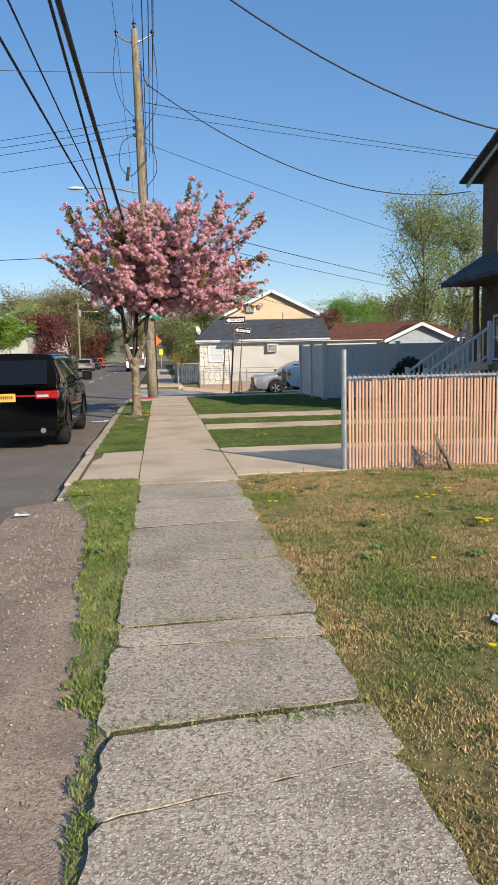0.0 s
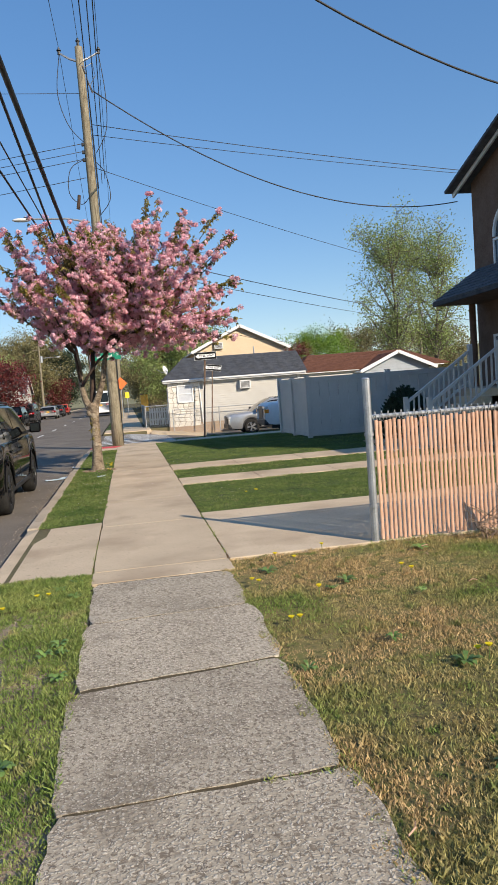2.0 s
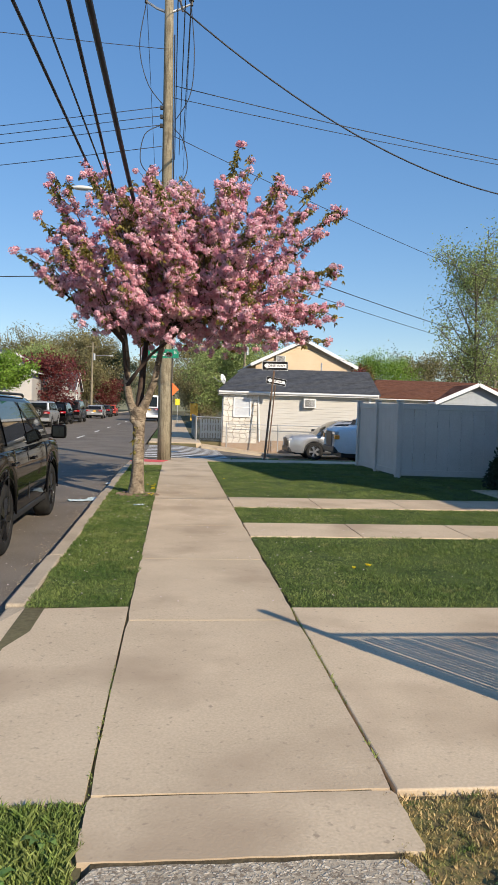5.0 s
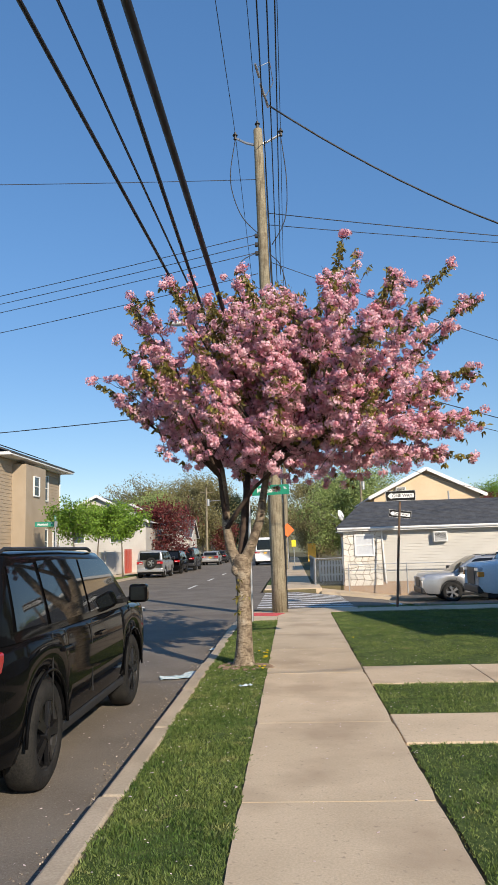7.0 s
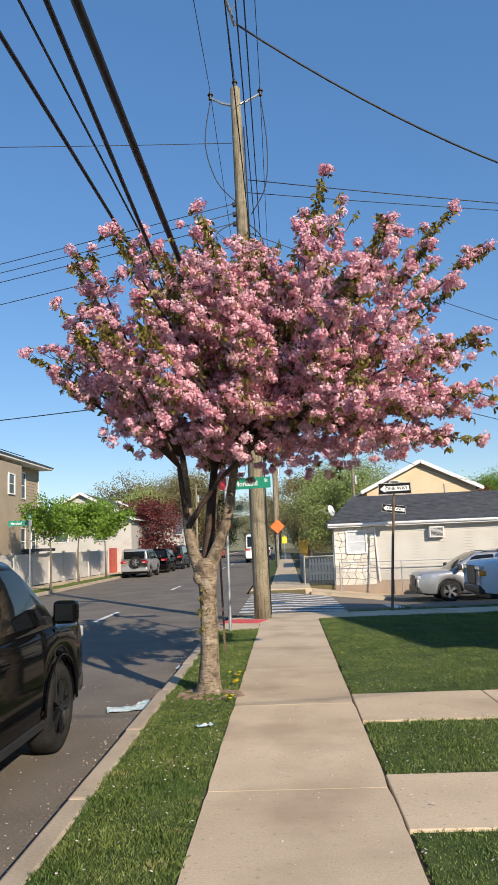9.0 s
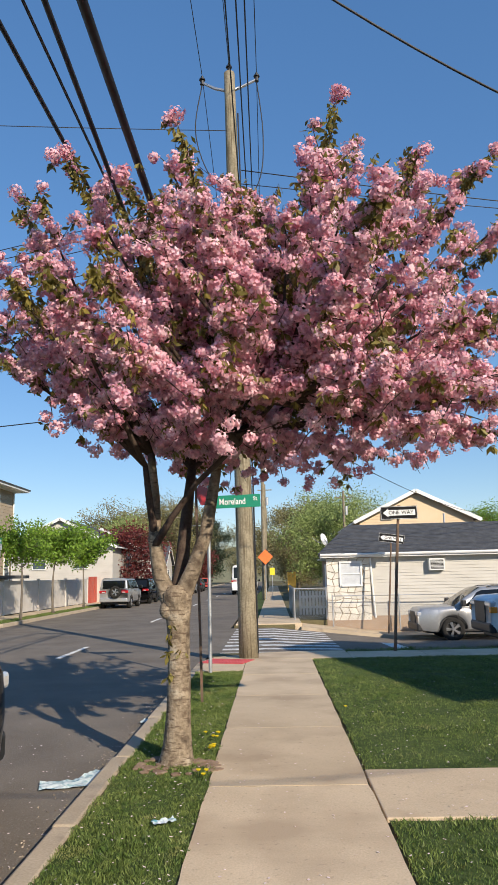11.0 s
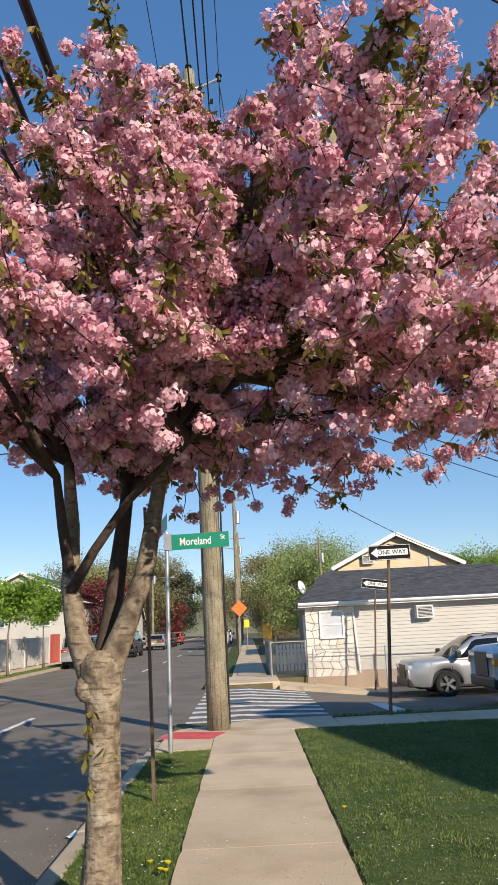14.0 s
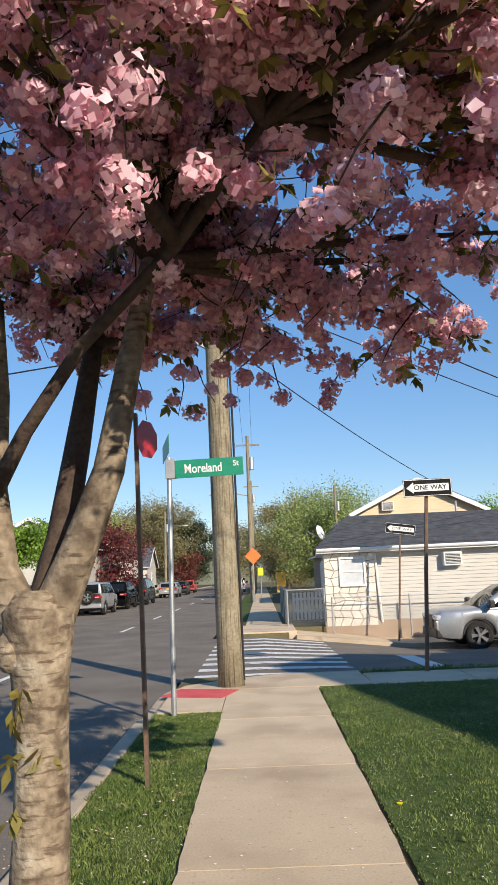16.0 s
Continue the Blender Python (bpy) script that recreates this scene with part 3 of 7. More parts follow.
# corner landing with the red tactile pad, and the walk along the side street
landing = bmesh.new()
inner2 = [(0.9 + 1.74 * math.cos(math.pi - (math.pi / 2) * k / 8), 26.7 + 1.88 * math.sin(math.pi - (math.pi / 2) * k / 8)) for k in range(9)]
prism(landing, [(-0.84, 25.25), (-0.06, 25.25), (-0.06, 26.91), (2.0, 26.91), (2.0, 28.58), (0.9, 28.58)] + inner2[::-1], -0.10, 0.0)
for v in landing.verts:
    if v.co.z > -0.01 and v.co.y > 27.6:
        v.co.z = -0.04
solid("pavement_landing", landing, M["concrete"], "concrete landing at the street corner", "pavement", kind="structure")
cross = solid("pavement_side", box(bmesh.new(), (2.0, 26.93, -0.2), (40, 28.1, -0.045)), M["joint"], "soil bed under the side street walk", "pavement", kind="structure")
for k in range(18):
    part("slab", box(bmesh.new(), (2.01 + k * 1.5, 26.92, -0.1), (3.495 + k * 1.5, 28.12, -0.012), 0.006), M["concrete"], cross)
pad = thing("tactile_pad", (-0.42, 26.6, 0.0), "red tactile paving pad with raised domes at the kerb", "tactile paving", turn=-18)
part("plate", box(bmesh.new(), (-0.44, -0.33, 0.0), (0.44, 0.33, 0.012), 0.003), M["tactile"], pad)
dome = bmesh.new()
for i in range(14):
    for j in range(10):
        bmesh.ops.create_cone(dome, cap_ends=True, segments=6, radius1=0.016, radius2=0.009, depth=0.008, matrix=Matrix.Translation((-0.40 + i * 0.0615, -0.29 + j * 0.0645, 0.015)))
part("domes", dome, M["tactile"], pad)["kind"] = "stuff"

# far corner walk
slab_struct("pavement_far_corner", (-0.8, 37.36, -0.35), (1.42, 40.4, -0.01), M["concrete"], "concrete landing on the far street corner", "pavement", 0.01)
slab_struct("pavement_far", (-0.1, 40.41, -0.1), (1.1, 120, -0.012), M["concrete"], "concrete walk going on beyond the crossing", "pavement", 0.01)
slab_struct("pavement_opposite", (-12.1, 40.2, -0.1), (-10.9, 120, -0.012), M["concrete"], "concrete walk on the opposite side of the street", "pavement", 0.01)

# crossing bars and lane dashes
crosswalk = thing("crosswalk", (0, 0, -0.13), "worn white ladder crosswalk over the side street", "crosswalk", kind="structure")
for k in range(9):
    y0 = 29.1 + k * 0.9
    bm = bmesh.new()
    for xa, xb in ((-0.75, 0.5), (0.5, 1.3), (1.3, 2.1)):
        bm.faces.new([bm.verts.new((x, y, side_z(x, y) + 0.135)) for x, y in ((xa, y0), (xb, y0), (xb, y0 + 0.36), (xa, y0 + 0.36))])
    part("bar", bm, M["paint_white"], crosswalk)
lane = thing("lane_marking", (0, 0, -0.13), "worn white dashed lane line of the main street", "road marking", kind="structure")
for y in [-7, 5, 17, 29, 41.5, 49, 57, 66, 75, 84, 95, 110]:
    part("dash", box(bmesh.new(), (-4.42, y, 0), (-4.30, y + 2.6, 0.004)), M["paint_white"], lane)
stop_line = bmesh.new()
for ya, yb in ((28.9, 30.2), (30.2, 31.6), (31.6, 33.0)):
    stop_line.faces.new([stop_line.verts.new((x, y, side_z(x, y) + 0.006)) for x, y in ((3.4, ya), (3.8, ya), (3.8, yb), (3.4, yb))])
solid("stop_line", stop_line, M["paint_white"], "worn white stop line on the side street", "road marking", kind="structure")


# ---- trees ----
def curve_pts(a, b, c, n):
    a, b, c = Vector(a), Vector(b), Vector(c)
    return [a * (1 - t) ** 2 + b * 2 * t * (1 - t) + c * t * t for t in (i / n for i in range(n + 1))]


def tree(name, at, height, spread, clear, radius, leaf, bark, count, size, label, seed, category="tree", limbs=14, squash=1.0, tall=False, group=""):
    """A trunk that forks into curving limbs and twigs, with loose leaves in clumps round the twigs."""
    rr = random.Random(seed)
    rng = np.random.default_rng(seed)
    ob = thing(name, at, label, category, group)
    bm = bmesh.new()
    top = Vector((rr.uniform(-0.06, 0.06) * height, rr.uniform(-0.06, 0.06) * height, height * 0.8))
    stem = curve_pts((0, 0, -0.05), (rr.uniform(-0.2, 0.2), rr.uniform(-0.2, 0.2), clear), top, 10)
    tube(bm, stem, [radius * (1.25 if i == 0 else 1 - 0.088 * i) for i in range(11)], 8)
    clumps = []
    for k in range(limbs):
        f = clear / height + (0.95 - clear / height) * (k + rr.random()) / limbs
        i = min(9, int(f / 0.8 * 10)) if f < 0.8 else 9
        p0 = stem[i]
        a = k * 2.4 + rr.uniform(-0.5, 0.5)
        reach = spread * (math.sin(math.pi * min(1, max(0.12, (f - clear / height) / (1.02 - clear / height)))) ** 0.6) * rr.uniform(0.65, 1.1)
        if tall:
            reach *= 0.8
        end = Vector((math.cos(a) * reach, math.sin(a) * reach * squash, min(height * 0.98, p0.z + height * (rr.uniform(0.12, 0.32) if tall else rr.uniform(0.04, 0.2)))))
        pts = curve_pts(p0, (p0 + end) / 2 + Vector((0, 0, -0.03 * height)), end, 5)
        r0 = radius * 0.42 * (1 - 0.5 * f)
        tube(bm, pts, [r0 * (1 - 0.16 * j) for j in range(6)], 5)
        for j in (2, 3, 4, 5):
            for _ in range(3):
                tip = pts[j] + Vector((rr.uniform(-1, 1), rr.uniform(-1, 1), rr.uniform(-0.3, 0.9))) * spread * 0.32
                tube(bm, [pts[j], (pts[j] + tip) / 2 + Vector((0, 0, 0.03)), tip], [r0 * 0.35, r0 * 0.25, r0 * 0.1], 4)
                clumps += [tuple(tip), tuple((pts[j] + tip) / 2)]
    part("trunk", bm, bark, ob, smooth=True)
    c = np.array(clumps)
    pick = rng.integers(0, len(c), count)
    pos = c[pick] + rng.normal(size=(count, 3)) * spread * 0.10
    part_ob = quads("crown", leaf_quads(rng, pos, size), leaf, ob)
    return ob


# the flowering cherry by the kerb; tips of its long shoots, from its foot
SHOOTS = [(0.26, -1.75, 5.05), (1.60, -0.85, 5.85), (2.30, -0.95, 5.25), (3.15, -0.30, 5.60), (2.45, 0.50, 5.75), (-0.62, -0.30, 5.45), (-1.62, 0.40, 5.40), (-1.72, -0.10, 4.72), (-2.06, -0.10, 4.12), (3.22, -0.10, 4.72), (3.45, 0.00, 4.14), (3.46, -0.20, 3.45), (3.30, -0.10, 2.80), (1.32, -0.24, 5.35), (0.45, 0.60, 5.55), (-0.25, 1.10, 5.40)]


def cherry():
    rr = random.Random(41)
    rng = np.random.default_rng(41)
    ob = thing("cherry_tree", (-0.39, 19.1, -0.01), "flowering cherry tree full of pink double blossoms on the verge", "tree")
    trunk = bmesh.new()
    n = 14
    heights = [-0.02, 0.05, 0.15, 0.4, 0.7, 1.0, 1.22, 1.36, 1.46, 1.54]
    radii = [0.175, 0.148, 0.126, 0.112, 0.103, 0.100, 0.110, 0.135, 0.145, 0.09]
    rings = []
    for z, r in zip(heights, radii):
        rings.append([trunk.verts.new((0.03 * math.sin(z * 2) + r * math.cos(a) * (1 + 0.10 * noise.noise((math.cos(a) * 2, math.sin(a) * 2, z * 3))), r * math.sin(a) * (1 + 0.10 * noise.noise((math.sin(a) * 2, 4, z * 3))), z)) for a in (2 * math.pi * k / n for k in range(n))])
    for a, b in zip(rings, rings[1:]):
        for k in range(n):
            trunk.faces.new((a[k], a[(k + 1) % n], b[(k + 1) % n], b[k]))
    trunk.faces.new(rings[-1])
    ball(trunk, (-0.065, -0.055, 1.32), 0.078, (1, 0.8, 1.1))
    ball(trunk, (0.04, -0.095, 1.42), 0.06, (1, 0.6, 1))
    part("trunk", trunk, M["bark"], ob, "pale scarred trunk with pruning knobs", smooth=True)
    # limbs: local places, from the fork up
    limbs = [
        ([(-0.04, 0, 1.38), (-0.14, 0.0, 1.62), (-0.20, 0.05, 1.95), (-0.21, 0.12, 2.35), (-0.26, 0.2, 2.8)], [0.092, 0.072, 0.062, 0.050, 0.036]),
        ([(0.05, 0.02, 1.42), (0.17, 0.0, 1.70), (0.28, 0.02, 2.0), (0.36, 0.05, 2.45), (0.44, 0.15, 2.95)], [0.092, 0.072, 0.064, 0.052, 0.038]),
        ([(0.0, 0.06, 1.40), (0.03, 0.25, 1.75), (0.05, 0.42, 2.15), (0.10, 0.55, 2.7)], [0.08, 0.066, 0.060, 0.045]),
        ([(-0.21, 0.03, 1.88), (-0.02, -0.10, 2.15), (0.22, -0.20, 2.45), (0.62, -0.36, 2.78), (0.95, -0.6, 3.1)], [0.040, 0.031, 0.026, 0.023, 0.020]),
        ([(-0.20, 0.05, 2.0), (-0.24, -0.02, 2.32), (-0.27, -0.08, 2.65)], [0.040, 0.034, 0.026]),
    ]
    names = []
    for pts, rs in limbs:
        bm = bmesh.new()
        fine, fr = [], []
        for i in range(len(pts) - 1):
            for k in range(4):
                t = k / 4
                fine.append(Vector(pts[i]).lerp(Vector(pts[i + 1]), t))
                fr.append(rs[i] * (1 - t) + rs[i + 1] * t)
        fine.append(Vector(pts[-1]))
        fr.append(rs[-1])
        tube(bm, fine, fr, 9)
        # back and crossing limbs take the dark branch bark, painting in the crown's shade
        part("limb", bm, M["bark_limb_shaded"] if pts[0][2] < 1.6 and pts[0][1] < 0.05 else M["bark_dark"], ob, smooth=True)
    starts = [Vector(p[-1]) for p, _ in limbs] + [Vector((0.36, 0.05, 2.45)), Vector((0.06, 0.45, 2.3)), Vector((0.62, -0.36, 2.78))]
    twigs, spots, tips = bmesh.new(), [], []
    heart = Vector((0.50, -0.02, 2.72))
    clear = Vector((0.87, -2.85, 1.6))

    def reach(az, el):
        """How far the crown reaches from its heart: wider and flatter to one side, a spiky vase above."""
        ca = math.cos(az)
        side = 2.52 + (0.42 if ca > 0 else 0.28) * ca
        flat_r = side * (1.0 - 0.27 * abs(math.sin(az)))
        return 1 / math.sqrt((math.cos(el) / (flat_r * 1.08)) ** 2 + (math.sin(el) / 2.70) ** 2) * (1 + (0.30 if ca > 0 else 0.14) * math.sin(2 * el) * abs(ca) + 0.10 * math.sin(2 * el))

    def spray(p, q, droop, gap, spread):
        """A shoot clothed in blossom clusters from p to q."""
        mid = p.lerp(q, 0.5) + Vector((rr.uniform(-0.03, 0.03), rr.uniform(-0.03, 0.03), -droop))
        tube(twigs, [p, mid, q], [0.005, 0.004, 0.002], 4)
        m = max(2, int((q - p).length / gap))
        for k in range(m):
            f = 0.12 + 0.88 * (k + rr.random() * 0.6) / m
            at = p.lerp(mid, f * 2) if f < 0.5 else mid.lerp(q, f * 2 - 1)
            spots.append(at + Vector((rr.gauss(0, spread), rr.gauss(0, spread), rr.gauss(-0.01, spread))))

    N = 104
    for k in range(N):
        az = k * 2.39996 + rr.uniform(-0.2, 0.2)
        ca = math.cos(az)
        u = (k * 0.7548 + 0.11) % 1.0
        low = radians(2 + 24 * max(0.0, -ca) + 4 * abs(math.sin(az)))
        el = low + (radians(86) - low) * u ** 1.08
        tall = k % 4 == 0 and u > 0.16
        R = reach(az, el) * (rr.uniform(0.90, 1.04) if tall else rr.uniform(0.64, 0.93))
        tip = heart + Vector((math.cos(el) * ca * R, math.cos(el) * math.sin(az) * R, math.sin(el) * R))
        if (tip - clear).length < 1.8:
            continue
        s = min(starts[:12], key=lambda q: (q - tip).length + 0.3 * (q - heart).length)
        d = (tip - s).normalized()
        mid = s.lerp(tip, 0.45) + Vector((ca * 0.12, math.sin(az) * 0.12, 0.16 if ca < -0.2 else -0.08 if el > 0.3 else 0.08))
        pts = curve_pts(s, mid, tip, 10)
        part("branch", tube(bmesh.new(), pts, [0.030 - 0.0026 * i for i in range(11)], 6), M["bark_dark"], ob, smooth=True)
        for j in range(2, 11):
            p = pts[j]
            if j > 3 and (p - clear).length > 1.8:
                for _ in range(2):
                    spots.append(p.lerp(pts[j - 1], rr.random()) + Vector((rr.gauss(0, 0.06), rr.gauss(0, 0.06), rr.gauss(0, 0.06))))
            if tall and j > 8:
                continue
            for _ in range(2):
                length = rr.uniform(0.18, 0.46)
                e = p + (d * rr.uniform(0.2, 1.0) + Vector((rr.uniform(-0.9, 0.9), rr.uniform(-0.9, 0.9), rr.uniform(-0.5, 0.8)))).normalized() * length
                edge = 2.44 + 0.50 * max(0.0, -(e.x + 0.15))
                if e.z < edge or (e - clear).length < 1.8:
                    continue
                spray(p, e, 0.015, 0.125, 0.03)
                if rr.random() < 0.50:
                    tips.append((e, (e - p).normalized()))
        for _ in range(4 if tall else 2):
            tips.append((tip + Vector((rr.gauss(0, 0.03), rr.gauss(0, 0.03), rr.gauss(0, 0.06))), d))
        if tall and el > 0.5:
            # a bare stretch with leaves, then a last bunch at the top
            for q in range(5):
                tips.append((tip - d * (0.03 + 0.07 * q), d))
            for _ in range(3):
                spots.append(tip + d * 0.03 + Vector((rr.gauss(0, 0.045), rr.gauss(0, 0.045), rr.gauss(0, 0.035))))
    # long shoots that stand clear of the crown: bare wood with hanging leaves below a last bunch
    for x, y, z in SHOOTS:
        tip = Vector((x, y, z))
        s = min(starts, key=lambda q: (q - tip).length + 0.3 * (q - heart).length)
        d = (tip - s).normalized()
        pts = curve_pts(s, s.lerp(tip, 0.5) + Vector((0.18 * d.x, 0.18 * d.y, -0.10)), tip, 16)
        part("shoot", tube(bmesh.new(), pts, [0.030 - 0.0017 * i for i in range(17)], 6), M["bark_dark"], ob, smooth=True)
        for j in range(5, 14):
            for _ in range(5):
                spots.append(pts[j].lerp(pts[j - 1], rr.random()) + Vector((rr.gauss(0, 0.055), rr.gauss(0, 0.055), rr.gauss(0, 0.05))))
            if j < 12:
                for _ in range(2):
                    e = pts[j] + (d * rr.uniform(0.3, 1.0) + Vector((rr.uniform(-0.8, 0.8), rr.uniform(-0.8, 0.8), rr.uniform(-0.2, 0.8)))).normalized() * rr.uniform(0.14, 0.34)
                    spray(pts[j], e, 0.01, 0.11, 0.03)
                    tips.append((e, (e - pts[j]).normalized()))
        for q in range(9):
            tips.append((tip - d * (0.02 + 0.055 * q) + Vector((rr.gauss(0, 0.02), rr.gauss(0, 0.02), 0)), d))
        for _ in range(rr.choice((1, 2, 3))):
            spots.append(tip + d * 0.03 + Vector((rr.gauss(0, 0.035), rr.gauss(0, 0.035), rr.gauss(0, 0.03))))
    # short hanging sprays under the crown
    for k in range(110):
        a, r = k * 2.4, math.sqrt((k + 0.5) / 110)
        x, y = 0.66 + math.cos(a) * r * (2.35 if math.cos(a) > 0 else 1.75), -0.05 + math.sin(a) * r * 1.8
        b = Vector((x, y, 2.76 + rr.uniform(0, 0.22) + 0.35 * r * max(0, -math.cos(a))))
        e = b + Vector((rr.uniform(-0.2, 0.2), rr.uniform(-0.2, 0.2), -rr.uniform(0.08, 0.28)))
        if (e - clear).length < 1.8:
            continue
        spray(b + Vector((rr.uniform(-0.2, 0.2), rr.uniform(-0.2, 0.2), 0.06)), e, 0.0, 0.10, 0.05)
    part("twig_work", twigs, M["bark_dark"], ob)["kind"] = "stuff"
    # the blossom stands in clumps with gaps between them
    spots = [s for s in spots if s.z < 3.0 or noise.noise(s * 1.9) < 0.24]
    c = np.array([tuple(s) for s in spots])
    # each spot: a pompom of ruffled petals laid over a small ball
    per = 74
    n = len(c)
    ball_r = np.repeat(rng.uniform(0.050, 0.092, n), per)[:, None]
    ax = unit(rng, n * per)
    ce = np.repeat(c, per, axis=0) + ax * ball_r * rng.uniform(0.30, 1.10, (n * per, 1)) ** 0.75 * np.array([1, 1, 0.85])
    t1 = np.cross(ax, unit(rng, n * per))
    t1 /= np.linalg.norm(t1, axis=1, keepdims=True) + 1e-9
    t2 = np.cross(ax, t1)
    t1 = t1 + ax * rng.uniform(-0.75, 0.75, (n * per, 1))
    t2 = t2 + ax * rng.uniform(-0.6, 0.6, (n * per, 1))
    s = rng.uniform(0.011, 0.019, (n * per, 1))
    bend = ax * s * 0.35
    petals = np.stack([ce - t1 * s * 1.05 - bend, ce - t2 * s, ce + t1 * s * 1.15 - bend, ce + t2 * s], axis=1)
    quads("blossoms", petals, M["petal"], ob)
    t = []
    for e, dd in tips:
        for q in range(13):
            t.append(e - dd * (0.012 * q) + Vector((rr.gauss(0, 0.022), rr.gauss(0, 0.022), rr.gauss(0, 0.015))))
    extra = np.repeat(c[rng.integers(0, len(c), 1100)] + rng.normal(size=(1100, 3)) * 0.07, 6, axis=0)
    low = [(x + rr.gauss(0, 0.012), -0.088, z + rr.gauss(0, 0.014)) for x, z in ((-0.05, 0.76), (-0.06, 0.95), (-0.05, 1.10), (0.05, 0.95), (-0.03, 1.18)) for _ in range(9)]
    lv = np.concatenate([np.array([tuple(v) for v in t]), extra, np.array(low)])
    quads("leaves", leaf_quads(rng, lv, 0.034, 2.3, 0.9), M["bronze_leaf"], ob, "bronze-green young leaves")


cherry()

# ---- utility pole, sign posts, wires ----
pole = thing("utility_pole", (-0.02, 27.3, -0.03), "tall weathered wooden utility pole leaning slightly", "utility pole")
bm = bmesh.new()
tube(bm, [(-0.16 * t / 12, 0, t * 1.095 - 0.05) for t in range(13)], [0.195 - 0.006 * t for t in range(13)], 16)
part("shaft", bm, M["pole_wood"], pole, smooth=True)
bm = bmesh.new()
tube(bm, [(-0.80, 0.1, 12.95), (-0.5, 0.05, 12.75), (-0.16, 0, 12.62), (0.15, 0.05, 12.78), (0.47, 0.1, 12.98)], [0.03, 0.035, 0.045, 0.035, 0.03], 6)
part("crossarm", bm, M["galvanised"], pole, "pale bent steel crossarm")
for x, z in [(-0.80, 13.0), (0.47, 13.03), (-0.17, 13.3)]:
    bm = rod(bmesh.new(), (x, 0.1, z - 0.1), (x, 0.1, z + 0.12), 0.05, 0.03, 8)
    rod(bm, (x, 0.1, z + 0.02), (x, 0.1, z + 0.05), 0.075, 0.07, 8)
    part("insulator", bm, M["black_plastic"], pole, "dark pin insulator")
for z in (10.0, 9.75, 9.5):
    bm = box(bmesh.new(), (-0.34, -0.05, z - 0.05), (-0.16, 0.05, z + 0.05), 0.01)
    part("spool", bm, M["black_plastic"], pole)
bm = beam(bmesh.new(), (-1.1, 0, 5.68), (0.0, 0, 5.1), 0.08, 0.08)
part("cable_bracket", bm, M["galvanised"], pole)
bm = tube(bmesh.new(), [(0.19, -0.05, 0.1), (0.16, -0.1, 4), (0.08, -0.1, 8), (0.02, -0.08, 12)], [0.018] * 4, 6)
part("conduit", bm, M["wire"], pole)


for k, pts in enumerate([
    [(-0.80, 0.05, 12.85), (-0.95, -0.1, 11.6), (-0.70, -0.1, 10.6), (-0.25, -0.05, 10.05)],
    [(0.47, 0.05, 12.85), (0.58, -0.1, 11.5), (0.50, -0.1, 10.4), (0.12, -0.05, 9.7)],
    [(-0.3, -0.05, 9.5), (-0.75, -0.2, 9.15), (-0.85, -0.2, 8.4), (-0.5, -0.1, 8.05), (-0.22, -0.05, 8.3)],
    [(0.08, -0.1, 9.4), (0.35, -0.2, 9.0), (0.45, -0.2, 8.2), (0.10, -0.1, 7.7)],
]):
    a = [Vector(p) for p in pts]
    smooth_pts = []
    for i in range(len(a) - 1):
        p0, p1, p2, p3 = a[max(i - 1, 0)], a[i], a[i + 1], a[min(i + 2, len(a) - 1)]
        for q in range(6):
            t = q / 6
            smooth_pts.append(0.5 * (2 * p1 + (p2 - p0) * t + (2 * p0 - 5 * p1 + 4 * p2 - p3) * t * t + (3 * p1 - p0 - 3 * p2 + p3) * t ** 3))
    smooth_pts.append(a[-1])
    part("jumper", tube(bmesh.new(), smooth_pts, [0.013] * len(smooth_pts), 5), M["wire"], pole, "looped black jumper wire", smooth=True)
part("cutout", rod(bmesh.new(), (-0.62, -0.1, 7.9), (-0.55, -0.1, 8.35), 0.06, 0.05, 8), M["bark_dark"], pole, "small dark cutout hanging from a jumper")


def street_lamp(at, reach, turn, label):
    ob = thing("street_lamp", at, label, "street lamp", turn=turn)
    part("arm", tube(bmesh.new(), [(0, 0, 0), (reach * 0.4, 0, 0.14), (reach, 0, 0.16)], [0.035, 0.03, 0.028], 8), M["galvanised"], ob)
    bm = bmesh.new()
    ball(bm, (reach + 0.28, 0, 0.14), 0.3, (1, 0.38, 0.22), 3)
    part("lamp_head", bm, M["metal_white"], ob, "white cobra-head lamp", smooth=True)


street_lamp((-0.3, 27.25, 7.45), 1.9, 180, "white cobra-head street lamp on the wooden pole")


def wire(p, q, sag, r=0.009, label="thin black overhead wire strung across the street", group="overhead wires"):
    p, q = Vector(p), Vector(q)
    pts = [p.lerp(q, t) - Vector((0, 0, sag * 4 * t * (1 - t))) for t in (i / 24 for i in range(25))]
    bm = tube(bmesh.new(), pts, [r] * 25, 5)
    solid("cable", bm, M["wire"], label, "cable", group, smooth=True)


# heavy cables along the street, low on the pole
wire((-0.68, -12, 5.45), (-0.50, 27.3, 5.25), 0.30, 0.035, "thick black bundled cable running along the street")
wire((-0.67, -12, 6.5), (-0.92, 27.3, 5.0), 0.20, 0.022, "black overhead cable running along the street")
wire((-2.40, -12, 6.2), (-1.05, 27.3, 5.7), 0.20, 0.022, "black overhead cable running along the street")
wire((-2.10, -12, 7.0), (-1.00, 27.3, 5.9), 0.25, 0.008)
wire((-2.20, -12, 7.1), (-1.02, 27.3, 5.9), 0.20, 0.008)
wire((-0.6, 8.9, 7.08), (10.1, 11.8, 5.4), 1.35, 0.012, "twisted black service drop to a house")
splice = thing("cable_splice", (0.18, 18.66, 8.28), "pale splice clamps where a service drop leaves the wires", "cable splice")
